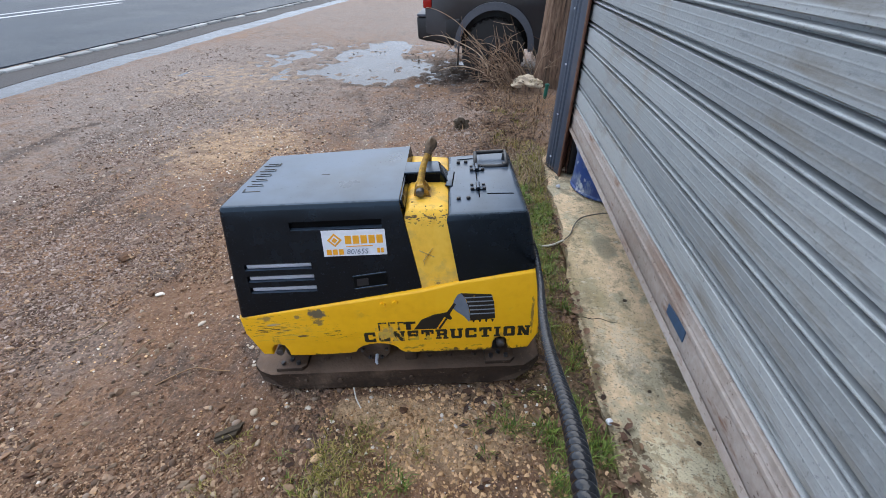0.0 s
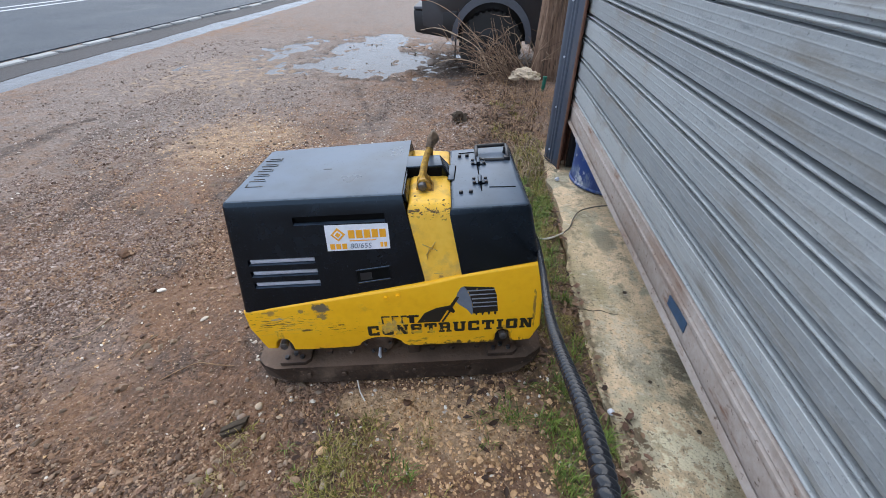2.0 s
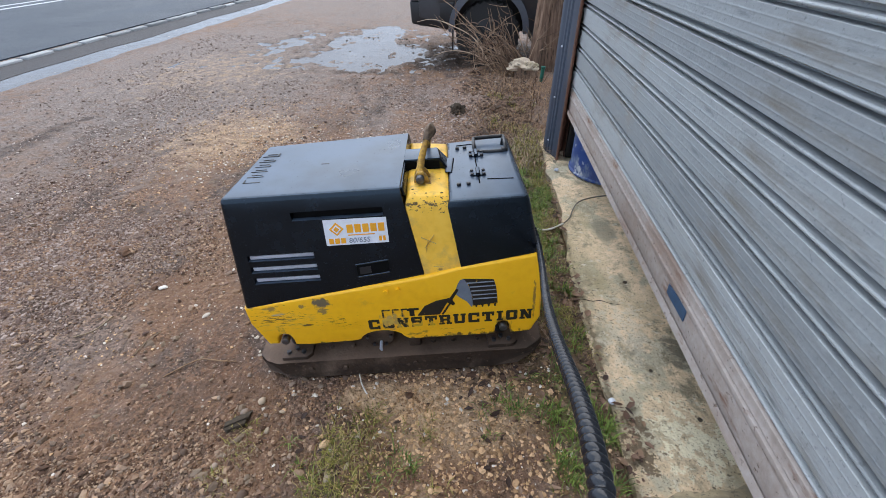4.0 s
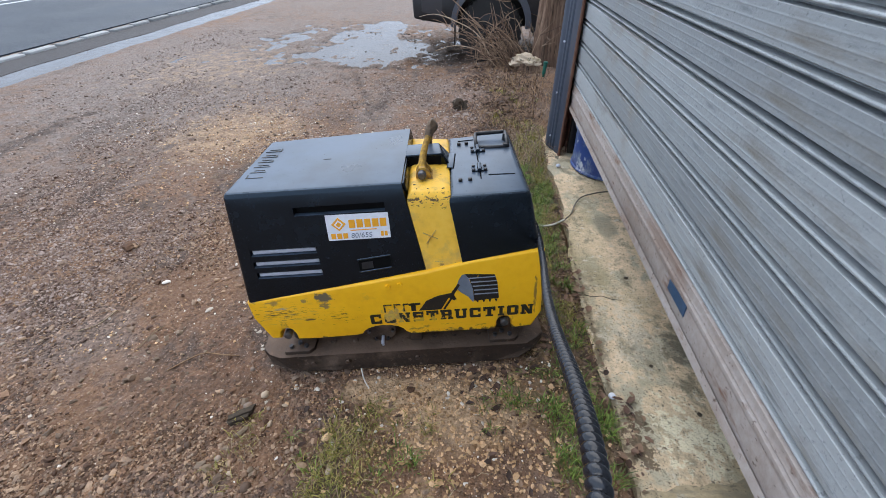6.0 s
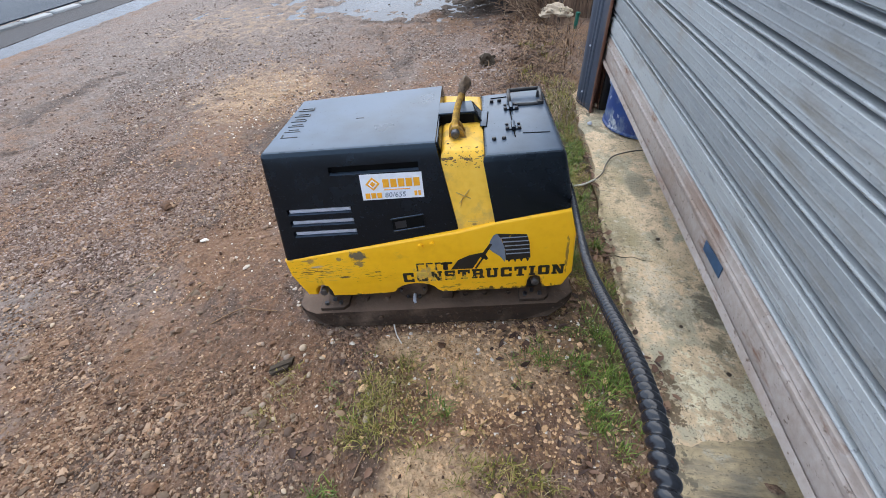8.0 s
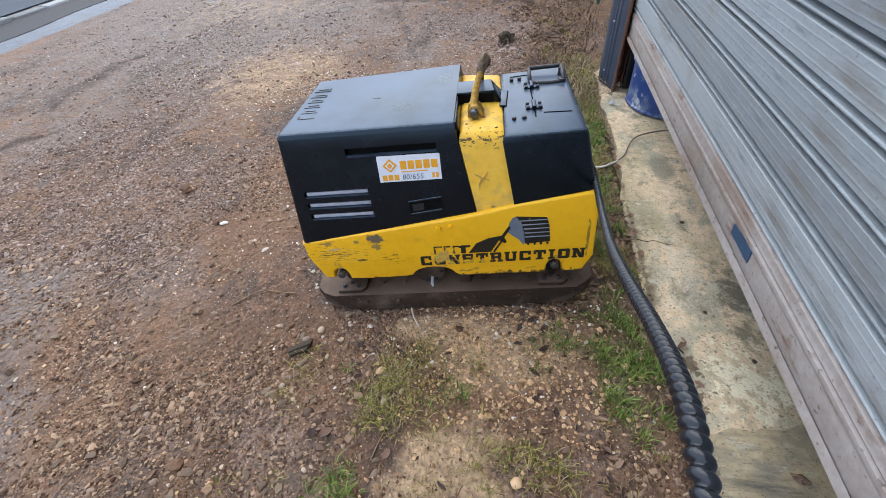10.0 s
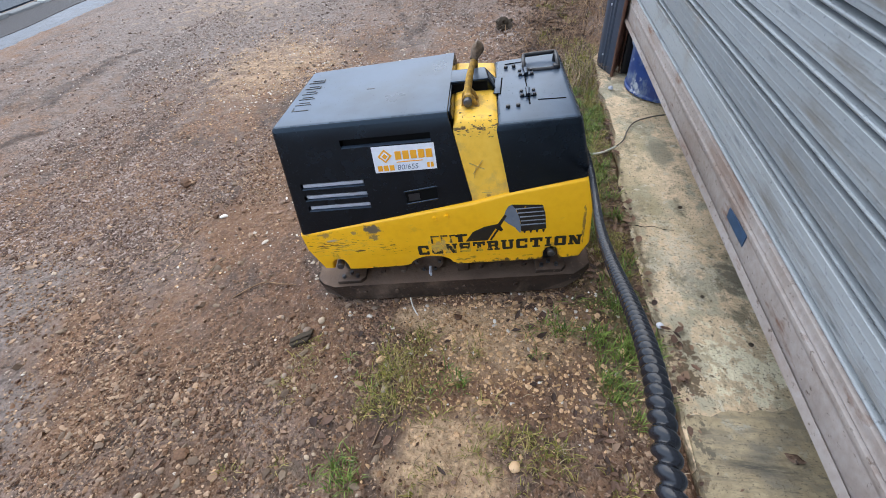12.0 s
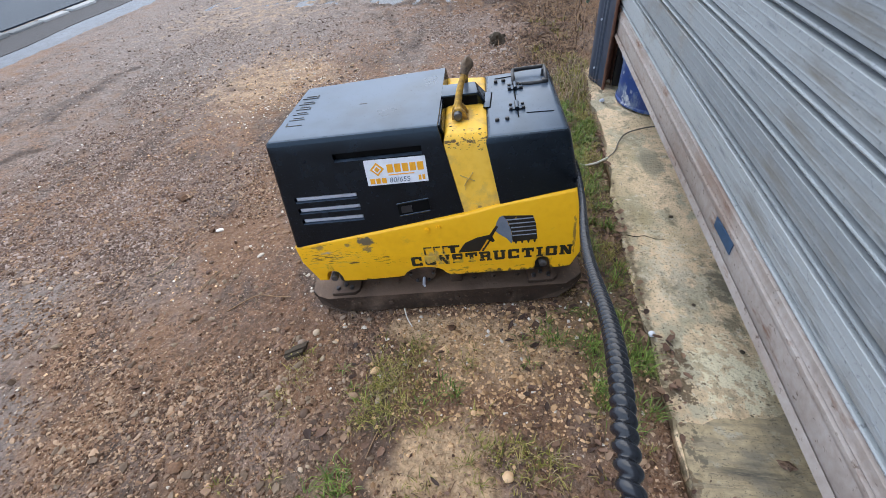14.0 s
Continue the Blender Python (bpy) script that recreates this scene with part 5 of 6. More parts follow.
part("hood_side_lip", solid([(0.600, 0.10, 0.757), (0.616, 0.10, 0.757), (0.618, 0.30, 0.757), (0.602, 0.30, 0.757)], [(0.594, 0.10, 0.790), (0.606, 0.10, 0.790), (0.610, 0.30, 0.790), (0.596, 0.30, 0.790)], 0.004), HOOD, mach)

# lifting eye
lug = part("eye_lug", join(extrude([(0.640, 0.182, 0.755), (0.700, 0.182, 0.755), (0.690, 0.182, 0.785), (0.675, 0.182, 0.802), (0.655, 0.182, 0.80), (0.645, 0.182, 0.785)], (0, 0.016, 0), 0.003),
                           extrude([(0.640, 0.225, 0.755), (0.700, 0.225, 0.755), (0.690, 0.225, 0.785), (0.675, 0.225, 0.802), (0.655, 0.225, 0.80), (0.645, 0.225, 0.785)], (0, 0.016, 0), 0.003),
                           block((0.640, 0.176, 0.740), (0.702, 0.250, 0.761), 0.004)), EYEM, mach, "worn yellow lifting lug")
part("lug_bolt", rod((0.664, 0.160, 0.779), (0.664, 0.26, 0.779), 0.015, 12, bevel=0.004), STEEL, lug)
eye = part("lifting_eye", sweep([(0.664, 0.211, 0.775), (0.668, 0.240, 0.806), (0.680, 0.272, 0.842), (0.697, 0.304, 0.876), (0.710, 0.334, 0.896), (0.707, 0.366, 0.890), (0.700, 0.392, 0.858), (0.694, 0.406, 0.805), (0.692, 0.410, 0.770)], lambda t: 0.0135 - 0.003 * min(1.0, 2.2 * t), 14, 0.008, lambda s, a: 0.05 * math.sin(2 * a + 30 * s)), EYEM, mach, "bent lifting eye with worn yellow paint")
part("eye_head", sweep([(0.692, 0.295, 0.868), (0.703, 0.316, 0.888), (0.710, 0.334, 0.8975), (0.709, 0.356, 0.897)],
                       lambda t: 0.0128 + 0.0075 * math.exp(-((t - 0.55) / 0.3) ** 2), 14, 0.005, lambda s, a: 0.12 * math.sin(3 * a + 40 * s)), BROWN, eye, "greasy brown upper bend")

# battery cover
bm = solid([(0.787, 0.0085, 0.500), (1.060, 0.016, 0.545), (1.060, 0.628, 0.545), (0.787, 0.630, 0.500)],
           [(0.750, 0.052, 0.752), (1.022, 0.054, 0.752), (1.024, 0.592, 0.752), (0.764, 0.566, 0.752)])
bm.normal_update()
sharp = [e for e in bm.edges if min(v.co.z for v in e.verts) > 0.7 or (abs(e.verts[0].co.z - e.verts[1].co.z) > 0.15 and e.verts[0].co.x > 0.95)]
bmesh.ops.bevel(bm, geom=sharp, offset=0.022, segments=6, affect="EDGES", profile=0.5, clamp_overlap=True)
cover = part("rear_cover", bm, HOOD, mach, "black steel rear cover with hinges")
T = 0.752
for (a, b), (c, d) in (((0.869, 0.17), (0.873, 0.50)), ((0.898, 0.196), (0.990, 0.190)), ((0.776, 0.265), (0.789, 0.390)), ((0.806, 0.512), (0.870, 0.520))):
    part("seam", rod((a, b, T + 0.0005), (c, d, T + 0.0005), 0.0022, 6), VOID, cover)
part("lid_edge", extrude([(0.775, 0.265, T), (0.787, 0.392, T), (0.765, 0.395, T), (0.752, 0.27, T)], (0, 0, 0.004), 0.0012), HOOD, cover)
for u, w in ((0.877, 0.410), (0.869, 0.243)):
    h = part("hinge", join(rod((u - 0.001, w - 0.026, T + 0.009), (u + 0.001, w + 0.026, T + 0.009), 0.008, 10), block((u - 0.028, w - 0.018, T - 0.001), (u + 0.028, w + 0.018, T + 0.005), 0.0015)), HOOD, cover)
    for du in (-0.021, 0.021):
        for dw in (-0.015, 0.015):
            part("bolt", rod((u + du, w + dw, T + 0.003), (u + du, w + dw, T + 0.011), 0.0066, 6, bevel=0.0015), DARK, h)
for u, w in ((0.796, 0.161), (0.830, 0.163), (0.808, 0.478), (0.838, 0.482)):
    part("bolt", rod((u, w, T - 0.002), (u, w, T + 0.009), 0.0082, 6, bevel=0.002), DARK, cover)
hz = T + 0.020
part("handle", join(sweep([(0.876, 0.436, hz - 0.016), (0.874, 0.455, hz), (0.878, 0.520, hz), (0.890, 0.534, hz), (0.985, 0.538, hz), (1.000, 0.530, hz), (0.996, 0.450, hz), (0.992, 0.432, hz - 0.016), (0.93, 0.430, hz - 0.018), (0.876, 0.436, hz - 0.016)], 0.0075, 10, 0.01),
                    block((0.872, 0.424, T - 0.002), (0.892, 0.444, hz - 0.01), 0.003), block((0.980, 0.424, T - 0.002), (1.004, 0.448, hz - 0.006), 0.003), rod((0.992, 0.50, T - 0.01), (0.997, 0.50, hz + 0.006), 0.010, 10)), DARK, cover, "folded black lid handle")
# right end: plugs, loose cable, end plate edge
for w, z in ((0.50, 0.70), (0.52, 0.675), (0.505, 0.65), (0.10, 0.60), (0.115, 0.575), (0.09, 0.555), (0.13, 0.56)):
    u = 1.052 - (z - 0.545) * 0.235
    part("connector", rod((u - 0.006, w, z), (u + 0.014, w, z), 0.010, 8, bevel=0.002), DARK, cover)
part("lead", sweep([(1.006, 0.14, 0.735), (1.022, 0.145, 0.69), (1.04, 0.14, 0.645), (1.05, 0.13, 0.622)], 0.005, 8, 0.01), DARK, cover)

# spiral-wrapped control hose, rising towards the one who holds it
to_local = MACH.inverted()
HP = [(0.200, 1.430, 0.700), (0.226, 1.415, 0.690), (0.248, 1.370, 0.668), (0.257, 1.300, 0.650), (0.247, 1.149, 0.681), (0.209, 0.901, 0.802), (0.182, 0.725, 0.893), (0.158, 0.543, 0.995), (0.138, 0.340, 1.109), (0.121, 0.225, 1.172), (0.111, 0.155, 1.190), (0.112, 0.095, 1.175), (0.125, 0.035, 1.12), (0.145, -0.02, 1.02), (0.16, -0.06, 0.93)]
WRAP = 0.0135
part("control_hose", sweep([to_local @ Vector(p) for p in HP], 0.0086, 20, 0.0011,
                           lambda s, a: 0.46 * max(0.0, math.sin(math.pi * min(1.0, ((s / WRAP - a / (2 * math.pi)) % 1.0) / 0.80))) ** 0.6 - 0.20), HOSE, mach, "black spiral-wrapped control hose lifted clear of the ground")

# ---------------------------------------------------------------- vehicle beyond
car = thing("pickup_truck", pose(0.19, 6.45, 0), "dark grey pickup truck with pale wheel arches, parked on the yard", "car")


def arc(cx, cz, r, a0, a1, n):
    return [(cx + r * math.cos(a), cz + r * math.sin(a)) for a in np.linspace(a0, a1, n)]


WB, CW = 3.15, 1.80
prof = [(-0.89, 0.62), (-0.50, 0.52), (-0.46, 0.50)] + arc(0, 0.48, 0.45, math.pi * 0.93, math.pi * 0.07, 15) + [(0.6, 0.42), (WB - 0.55, 0.42)] + arc(WB, 0.48, 0.45, math.pi * 0.93, math.pi * 0.07, 15) + \
       [(WB + 0.86, 0.50), (WB + 0.90, 0.80), (WB + 0.72, 1.02), (WB - 0.35, 1.12), (WB - 0.95, 1.68), (WB - 2.2, 1.76), (WB - 2.65, 1.12), (-0.91, 1.08)]
bm = extrude([(x, 0.02, z) for x, z in prof], (0, CW - 0.04, 0))
bm.normal_update()
bmesh.ops.bevel(bm, geom=[e for e in bm.edges if abs((e.verts[0].co - e.verts[1].co).y) < 0.01 and e.verts[0].co.z > 0.6], offset=0.04, segments=3, affect="EDGES", profile=0.5, clamp_overlap=True)
part("body", bm, CARP, car)
part("rear_bumper", solid([(-1.0, 0.06, 0.53), (-0.44, 0.0, 0.46), (-0.44, CW, 0.46), (-1.0, CW - 0.06, 0.53)], [(-1.02, 0.06, 0.80), (-0.44, 0.0, 0.80), (-0.44, CW, 0.80), (-1.02, CW - 0.06, 0.80)], 0.03), DARK, car, "black plastic rear bumper")
part("bumper_step", block((-1.01, 0.03, 0.80), (-0.83, CW - 0.03, 0.835), 0.012), ARCH, car, "grey step on the bumper")
for w in (0.0, CW):
    for cx in (0.0, WB):
        s = 1 if w == 0 else -1
        ring0 = arc(cx, 0.47, 0.445, math.pi * 1.02, -math.pi * 0.02, 20)
        ring1 = arc(cx, 0.49, 0.515, -math.pi * 0.02, math.pi * 1.02, 20)
        part("wheel_arch", extrude([(x, w - 0.035 * s, z) for x, z in ring0 + ring1], (0, 0.10 * s, 0), 0.012), ARCH, car, "pale grey wheel arch")
        wheel = part("wheel", rod((cx, w + 0.02 * s, 0.405), (cx, w + 0.26 * s, 0.405), 0.405, 40, bevel=0.035), TYRE, car, "black off-road tyre")
        # rim in black, the shade under the arch put into its colour
        part("rim", rod((cx, w + 0.012 * s, 0.405), (cx, w + 0.10 * s, 0.405), 0.215, 28, bevel=0.012), DARK, wheel)
        for k in range(6):
            a = math.pi * k / 3 + 0.3
            p, q = Vector((cx + 0.05 * math.cos(a), w + 0.006 * s, 0.405 + 0.05 * math.sin(a))), Vector((cx + 0.20 * math.cos(a), w + 0.010 * s, 0.405 + 0.20 * math.sin(a)))
            part("spoke", rod(p, q, 0.026, 8, 0.020), DARK, wheel)
        part("hub_cap", rod((cx, w + 0.004 * s, 0.405), (cx, w + 0.02 * s, 0.405), 0.06, 16, bevel=0.006), DARK, wheel)
        for k in range(32):
            a = 2 * math.pi * k / 32
            bb = block((-0.016, 0.0, -0.012), (0.016, 0.235, 0.012), 0.003, 1)
            bmesh.ops.transform(bb, matrix=Matrix.Translation((cx + 0.401 * math.cos(a), w + (0.022 if s > 0 else -0.257), 0.405 + 0.401 * math.sin(a))) @ Matrix.Rotation(-a + math.pi / 2, 4, "Y"), verts=bb.verts)
            part("tread_block", bb, TYRE, wheel)
    y0 = 0.0 if w == 0 else CW
    part("tail_lamp", block((-0.93, min(y0, y0 + (0.06 if w == 0 else -0.06)) - 0.004, 0.90), (-0.82, max(y0, y0 + (0.06 if w == 0 else -0.06)) + 0.004, 1.06), 0.02), RED, car, "red tail lamp")
    part("mud_flap", block((-0.47, (0.03 if w == 0 else CW - 0.27), 0.20), (-0.455, (0.27 if w == 0 else CW - 0.03), 0.55), 0.004), DARK, car)
    part("side_window", extrude([(x, (0.012 if w == 0 else CW - 0.016), z) for x, z in [(WB - 2.45, 1.16), (WB - 0.5, 1.16), (WB - 1.0, 1.60), (WB - 2.15, 1.66)]], (0, 0.004, 0)), GLASS, car)
part("underbody", block((-0.95, 0.35, 0.46), (WB + 0.6, CW - 0.35, 0.62), 0.03), DARK, car)
for cx in (0.0, WB):
    part("wheel_well", block((cx - 0.50, 0.31, 0.42), (cx + 0.50, CW - 0.31, 0.95), 0.03), DARK, car)
part("sill", block((0.55, 0.0, 0.36), (WB - 0.5, CW, 0.46), 0.02), DARK, car)

# ---------------------------------------------------------------- tree, bank and shrub
tree = thing("tree", pose(0.85, 5.95, 0.05), "bare winter tree with a thick furrowed trunk", "tree")
rk = random.Random(11)


def trunk_wave(s, a):
    return 0.08 * math.sin(3 * a + 1.3 * s) + 0.06 * math.sin(7 * a - 2 * s) + 0.05 * math.sin(13 * a + 3 * s) + 0.04 * abs(math.sin(19 * a - 2 * s))


part("trunk", sweep([(0.0, 0, -0.15), (0.0, 0, 0.2), (0.02, 0.02, 0.9), (0.05, 0.05, 1.8), (0.1, 0.1, 2.8), (0.05, 0.2, 4.2)], lambda t: 0.175 - 0.07 * t ** 0.5 if t > 0.03 else 0.20, 40, 0.06, trunk_wave), BARK, tree)
for k in range(22):
    a, h = rk.uniform(0, 6.28), rk.uniform(2.3, 4.1)
    d = Vector((math.cos(a), math.sin(a), rk.uniform(0.5, 1.1)))
    p = Vector((0.08, 0.1, h))
    L = rk.uniform(1.0, 2.2)
    limb = part("limb", sweep([p, p + d * L * 0.4 + Vector((0, 0, rk.uniform(-0.1, 0.2))), p + d * L], lambda t: 0.05 * (1 - t) + 0.008, 8, 0.12), BARK, tree)
    for j in range(4):
        q = p + d * L * rk.uniform(0.35, 0.95)
        e = (d + Vector((rk.uniform(-1, 1), rk.uniform(-1, 1), rk.uniform(-0.2, 0.9)))).normalized()
        part("twig", sweep([q, q + e * 0.3 + Vector((0, 0, 0.04)), q + e * rk.uniform(0.5, 0.9)], lambda t: 0.012 * (1 - t) + 0.002, 5, 0.12), TWIG, limb)

shrub = thing("dead_shrub", pose(0.52, 5.95, 0.10), "leafless brown shrub of thin tangled stems", "shrub")
rk = random.Random(21)
for k in range(64):
    a = rk.uniform(2.0, 4.3) if k % 4 else rk.uniform(0, 6.28)
    L = rk.uniform(0.35, 1.0)
    b = Vector((rk.uniform(-0.2, 0.22), rk.uniform(-0.25, 0.2), -0.05))
    d = Vector((math.cos(a) * rk.uniform(0.4, 1.2), math.sin(a) * 0.6, rk.uniform(0.25, 1.1))).normalized()
    side = Vector((rk.uniform(-0.3, 0.3), rk.uniform(-0.3, 0.3), rk.uniform(-0.1, 0.3)))
    bend = Vector((rk.uniform(-0.35, 0.2), rk.uniform(-0.25, 0.25), rk.uniform(-0.45, 0.15)))
    mid = b + d * L * 0.5 + side * L * 0.25
    end = b + d * L + bend * L
    st = part("stem", sweep([b, (b + mid) / 2 + side * L * 0.12, mid, (mid + end) / 2 - side * L * 0.1, end], lambda t: 0.0055 * (1 - t) + 0.0018, 5, 0.06), TWIG, shrub)
    for j in range(3):
        q = mid.lerp(end, rk.uniform(0.0, 0.9))
        e = (d + Vector((rk.uniform(-1.2, 1.2), rk.uniform(-1.2, 1.2), rk.uniform(-0.7, 0.8)))).normalized()
        part("twig", sweep([q, q + e * 0.07 + side * 0.08, q + e * rk.uniform(0.10, 0.28)], lambda t: 0.0042 * (1 - t) + 0.0016, 4, 0.05), TWIG, st)
for pts in ([(-0.30, -0.2, 0.10), (-0.50, -0.2, 0.40), (-0.80, -0.2, 0.55), (-1.00, -0.2, 0.60), (-1.17, -0.2, 0.57)], [(-0.22, -0.2, 0.02), (-0.36, -0.2, 0.38), (-0.61, -0.2, 0.60), (-0.81, -0.2, 0.76), (-1.02, -0.2, 0.86), (-1.14, -0.2, 0.88)], [(-0.20, -0.25, 0.0), (-0.45, -0.25, 0.22), (-0.75, -0.25, 0.28), (-0.98, -0.25, 0.22)]):
    part("long_stem", sweep(pts, lambda t: 0.0065 * (1 - t) + 0.003, 6, 0.05), STEM, shrub, "pale arching stem")
for k in range(11):
    b = Vector((rk.uniform(-0.05, 0.25), rk.uniform(-0.35, 0.1), -0.05))
    reach, top = rk.uniform(0.35, 1.0), rk.uniform(0.2, 0.62)
    side = rk.uniform(-0.25, 0.25)
    pts = [b + Vector((-reach * f, side * f + rk.uniform(-0.05, 0.05), top * math.sin(math.pi * (0.08 + 0.72 * f)) + rk.uniform(-0.05, 0.05))) for f in (0, 0.2, 0.4, 0.6, 0.8, 1.0)]
    st = part("stem", sweep(pts, lambda t: 0.0055 * (1 - t) + 0.0018, 5, 0.05), TWIG, shrub)
    for j in range(3):
        q = pts[rk.randint(2, 4)]
        e = Vector((rk.uniform(-1, 0.6), rk.uniform(-0.8, 0.8), rk.uniform(-0.4, 0.9))).normalized()
        part("twig", sweep([q, q + e * 0.08 + Vector((0, 0, 0.015)), q + e * rk.uniform(0.12, 0.3)], lambda t: 0.004 * (1 - t) + 0.0015, 4, 0.05), TWIG, st)


def lump(r, seed, squash=(1, 1, 1), rough=0.25, sub=3):
    bm = bmesh.new()
    bmesh.ops.create_icosphere(bm, subdivisions=sub, radius=r)
    for v in bm.verts:
        n = noise.fractal(v.co * (1.6 / r) + Vector((seed, seed * 2, 0)), 1.0, 2.0, 4)
        v.co = Vector(a * b for a, b in zip(v.co * (1 + rough * n), squash))
    return bm


def stone(name, x, y, r, mat, label, category="stone", squash=(1, 1, 0.6), z=None, rough=0.25, turn=0, sub=3):
    ob = link(name, lump(r, x * 7 + y, squash, rough, sub), mat)
    zz = float(ground_z(x, y)) if z is None else z
    ob.matrix_world = pose(x, y, zz + r * squash[2] * 0.55, 0, 0, turn)
    return tagged(ob, label, category)


stump = link("tree_stump", sweep([(0, 0, -0.1), (0.01, 0, 0.05), (0, 0.01, 0.16)], lambda t: 0.17 - 0.04 * t, 20, 0.03, trunk_wave), BARK)
stump.matrix_world = pose(0.60, 5.52, 0.10)
tagged(stump, "dark rotten tree stump beside the shed corner", "stump")
stone("boulder", 0.585, 5.50, 0.135, ROCK, "pale lichen-spotted rock lying on a stump", "rock", (1.25, 0.85, 0.5), 0.235, 0.45, 10, 4)
tub = thing("green_tube", pose(0.775, 5.30, float(ground_z(0.775, 5.3))), "short green plastic tube end standing in the weeds", "tube")
part("tube", rod((0, 0, -0.02), (0.01, 0.0, 0.15), 0.020, 12), GREENP, tub)
part("rim", rod((0.0098, 0, 0.13), (0.0102, 0, 0.155), 0.025, 12, bevel=0.004), GREENP, tub)
stone("soil_clod", -0.12, 4.50, 0.075, WOOD, "dark clump of burnt soil and roots on the gravel", "clod", (1, 0.9, 0.85), None, 0.6)
stone("boulder", 0.79, 3.52, 0.035, ROCK, "pale stone chip beside the drum", "stone", (1.4, 1, 0.6), 0.055)

# ---------------------------------------------------------------- small things on the ground
stone("cobble", -0.466, 0.914, 0.0165, PALE, "pale egg-shaped pebble lying in the grass", "stone", (1.35, 0.8, 0.7), None, 0.1, 40)
stone("cobble", 0.22, 1.89, 0.030, WHITE, "white stone lying in the grass", "stone", (1.5, 0.8, 0.6), None, 0.25, 15)
stone("cobble", 0.052, 0.555, 0.018, PALE, "pale rounded pebble in the leaf litter", "stone", (1, 1, 0.7), None, 0.15)
stone("cobble", -1.07, 0.49, 0.022, STONE, "dark flat stone on the stony earth", "stone", (1.2, 0.9, 0.5), None, 0.2)
stone("cobble", -1.545, 1.724, 0.017, CHIP, "white flat chip of stone on bare earth", "stone", (1.3, 0.8, 0.4), None, 0.2, 20)
stone("cobble", -1.915, 2.005, 0.038, STONE, "grey broken stone on bare earth", "stone", (1, 1, 0.7), None, 0.35)
stone("cobble", -1.23, 1.55, 0.015, CHIP, "white chip of stone beside the compactor", "stone", (1.4, 0.8, 0.4), None, 0.2, 60)
stone("snail_shell", 0.594, 1.14, 0.014, WHITE, "small white snail shell on the slab edge", "shell", (1, 1, 0.8), 0.052, 0.08)
for x, y, r in ((0.835, 1.877, 0.010), (0.90, 1.08, 0.009), (0.79, 1.30, 0.008), (0.67, 3.20, 0.018)):
    stone("crumb", x, y, r, WOOD if r < 0.017 else SLAT, "dark crumb of dirt on the concrete" if r < 0.017 else "blue-grey scrap on the concrete", "dirt", (1, 1, 0.6), 0.056, 0.4, 0, 2)
chunk = link("wood_chunk", join(*[extrude([(a + dx, y0, z0), (b, y0, z0 + 0.002), (b + 0.012, y1, z0), (a, y1, z0 - 0.001)], (0.004 * k, 0, h), 0.002) for k, (a, b, dx, y0, y1, z0, h) in enumerate(((-0.045, 0.030, 0.010, -0.024, -0.006, -0.010, 0.020), (-0.036, 0.046, -0.008, -0.008, 0.012, -0.010, 0.026), (-0.014, 0.050, 0.006, 0.010, 0.026, -0.010, 0.016)))]), WOOD)
chunk.matrix_world = pose(-0.83, 0.985, float(ground_z(-0.83, 0.985)) + 0.008, 0, 0, 32)
tagged(chunk, "dark broken piece of weathered wood on the earth", "wood")
clod = link("soil_clod", lump(0.017, 5.1, (1.4, 0.8, 0.45), 0.6), BARK)
clod.matrix_world = pose(0.885, 0.665, 0.066, 0, 0, -20)
tagged(clod, "dark clump of dirt on the concrete floor", "clod")


def twig_thing(pts, r, label, mat=LITTER, name="twig"):
    o = link(name, sweep([(x, y, float(ground_z(x, y)) + z) for x, y, z in pts], r, 6, 0.015), mat)
    tagged(o, label, "twig")


twig_thing([(-1.22, 1.17, 0.004), (-1.15, 1.24, 0.012), (-1.10, 1.27, 0.010), (-1.02, 1.27, 0.014), (-0.96, 1.28, 0.006)], 0.0032, "curved brown twig lying on the earth")
twig_thing([(-0.40, 1.205, 0.035), (-0.38, 1.16, 0.018), (-0.355, 1.13, 0.004)], 0.003, "pale bleached stick leaning on the steel plate", WIRE)
twig_thing([(-1.42, 1.28, 0.004), (-1.40, 1.36, 0.012), (-1.38, 1.42, 0.006)], 0.003, "thin straw-coloured twig on the earth", STRAW)
twig_thing([(-0.36, 0.78, 0.006), (-0.40, 0.66, 0.010), (-0.42, 0.58, 0.004)], 0.003, "thin dark twig at the edge of the sand")
twig_thing([(-1.75, 1.36, 0.004), (-1.68, 1.40, 0.014), (-1.66, 1.50, 0.006)], 0.003, "thin straw-coloured twig on the earth", STRAW)

scrap = thing("plastic_scrap", pose(0.31, 2.39, float(lie(0.31, 2.39)) + 0.01, 0, 0, -8), "crumpled black plastic scrap lying in the grass", "scrap")
bm = bmesh.new()
bmesh.ops.create_grid(bm, x_segments=22, y_segments=10, size=0.5)
for v in bm.verts:
    u, w = v.co.x, v.co.y
    v.co = Vector((u * 0.20, w * 0.075 * (0.55 + 0.6 * math.sin((u + 0.6) * 3.3) ** 2), 0.03 + 0.022 * noise.fractal(Vector((u * 3, w * 3, 1.7)), 1.0, 2.0, 3) - 0.02 * abs(w * 2)))
bmesh.ops.solidify(bm, geom=bm.faces[:], thickness=0.003)
part("sheet", bm, RAG, scrap)
part("strap", sweep([(0.05, -0.02, 0.02), (0.085, -0.045, 0.015), (0.10, -0.03, 0.03), (0.115, -0.01, 0.012)], 0.005, 6, 0.01), RAG, scrap)
wire = thing("cable", Matrix(), "thin brown cable over the concrete, bare white end in the grass", "cable")
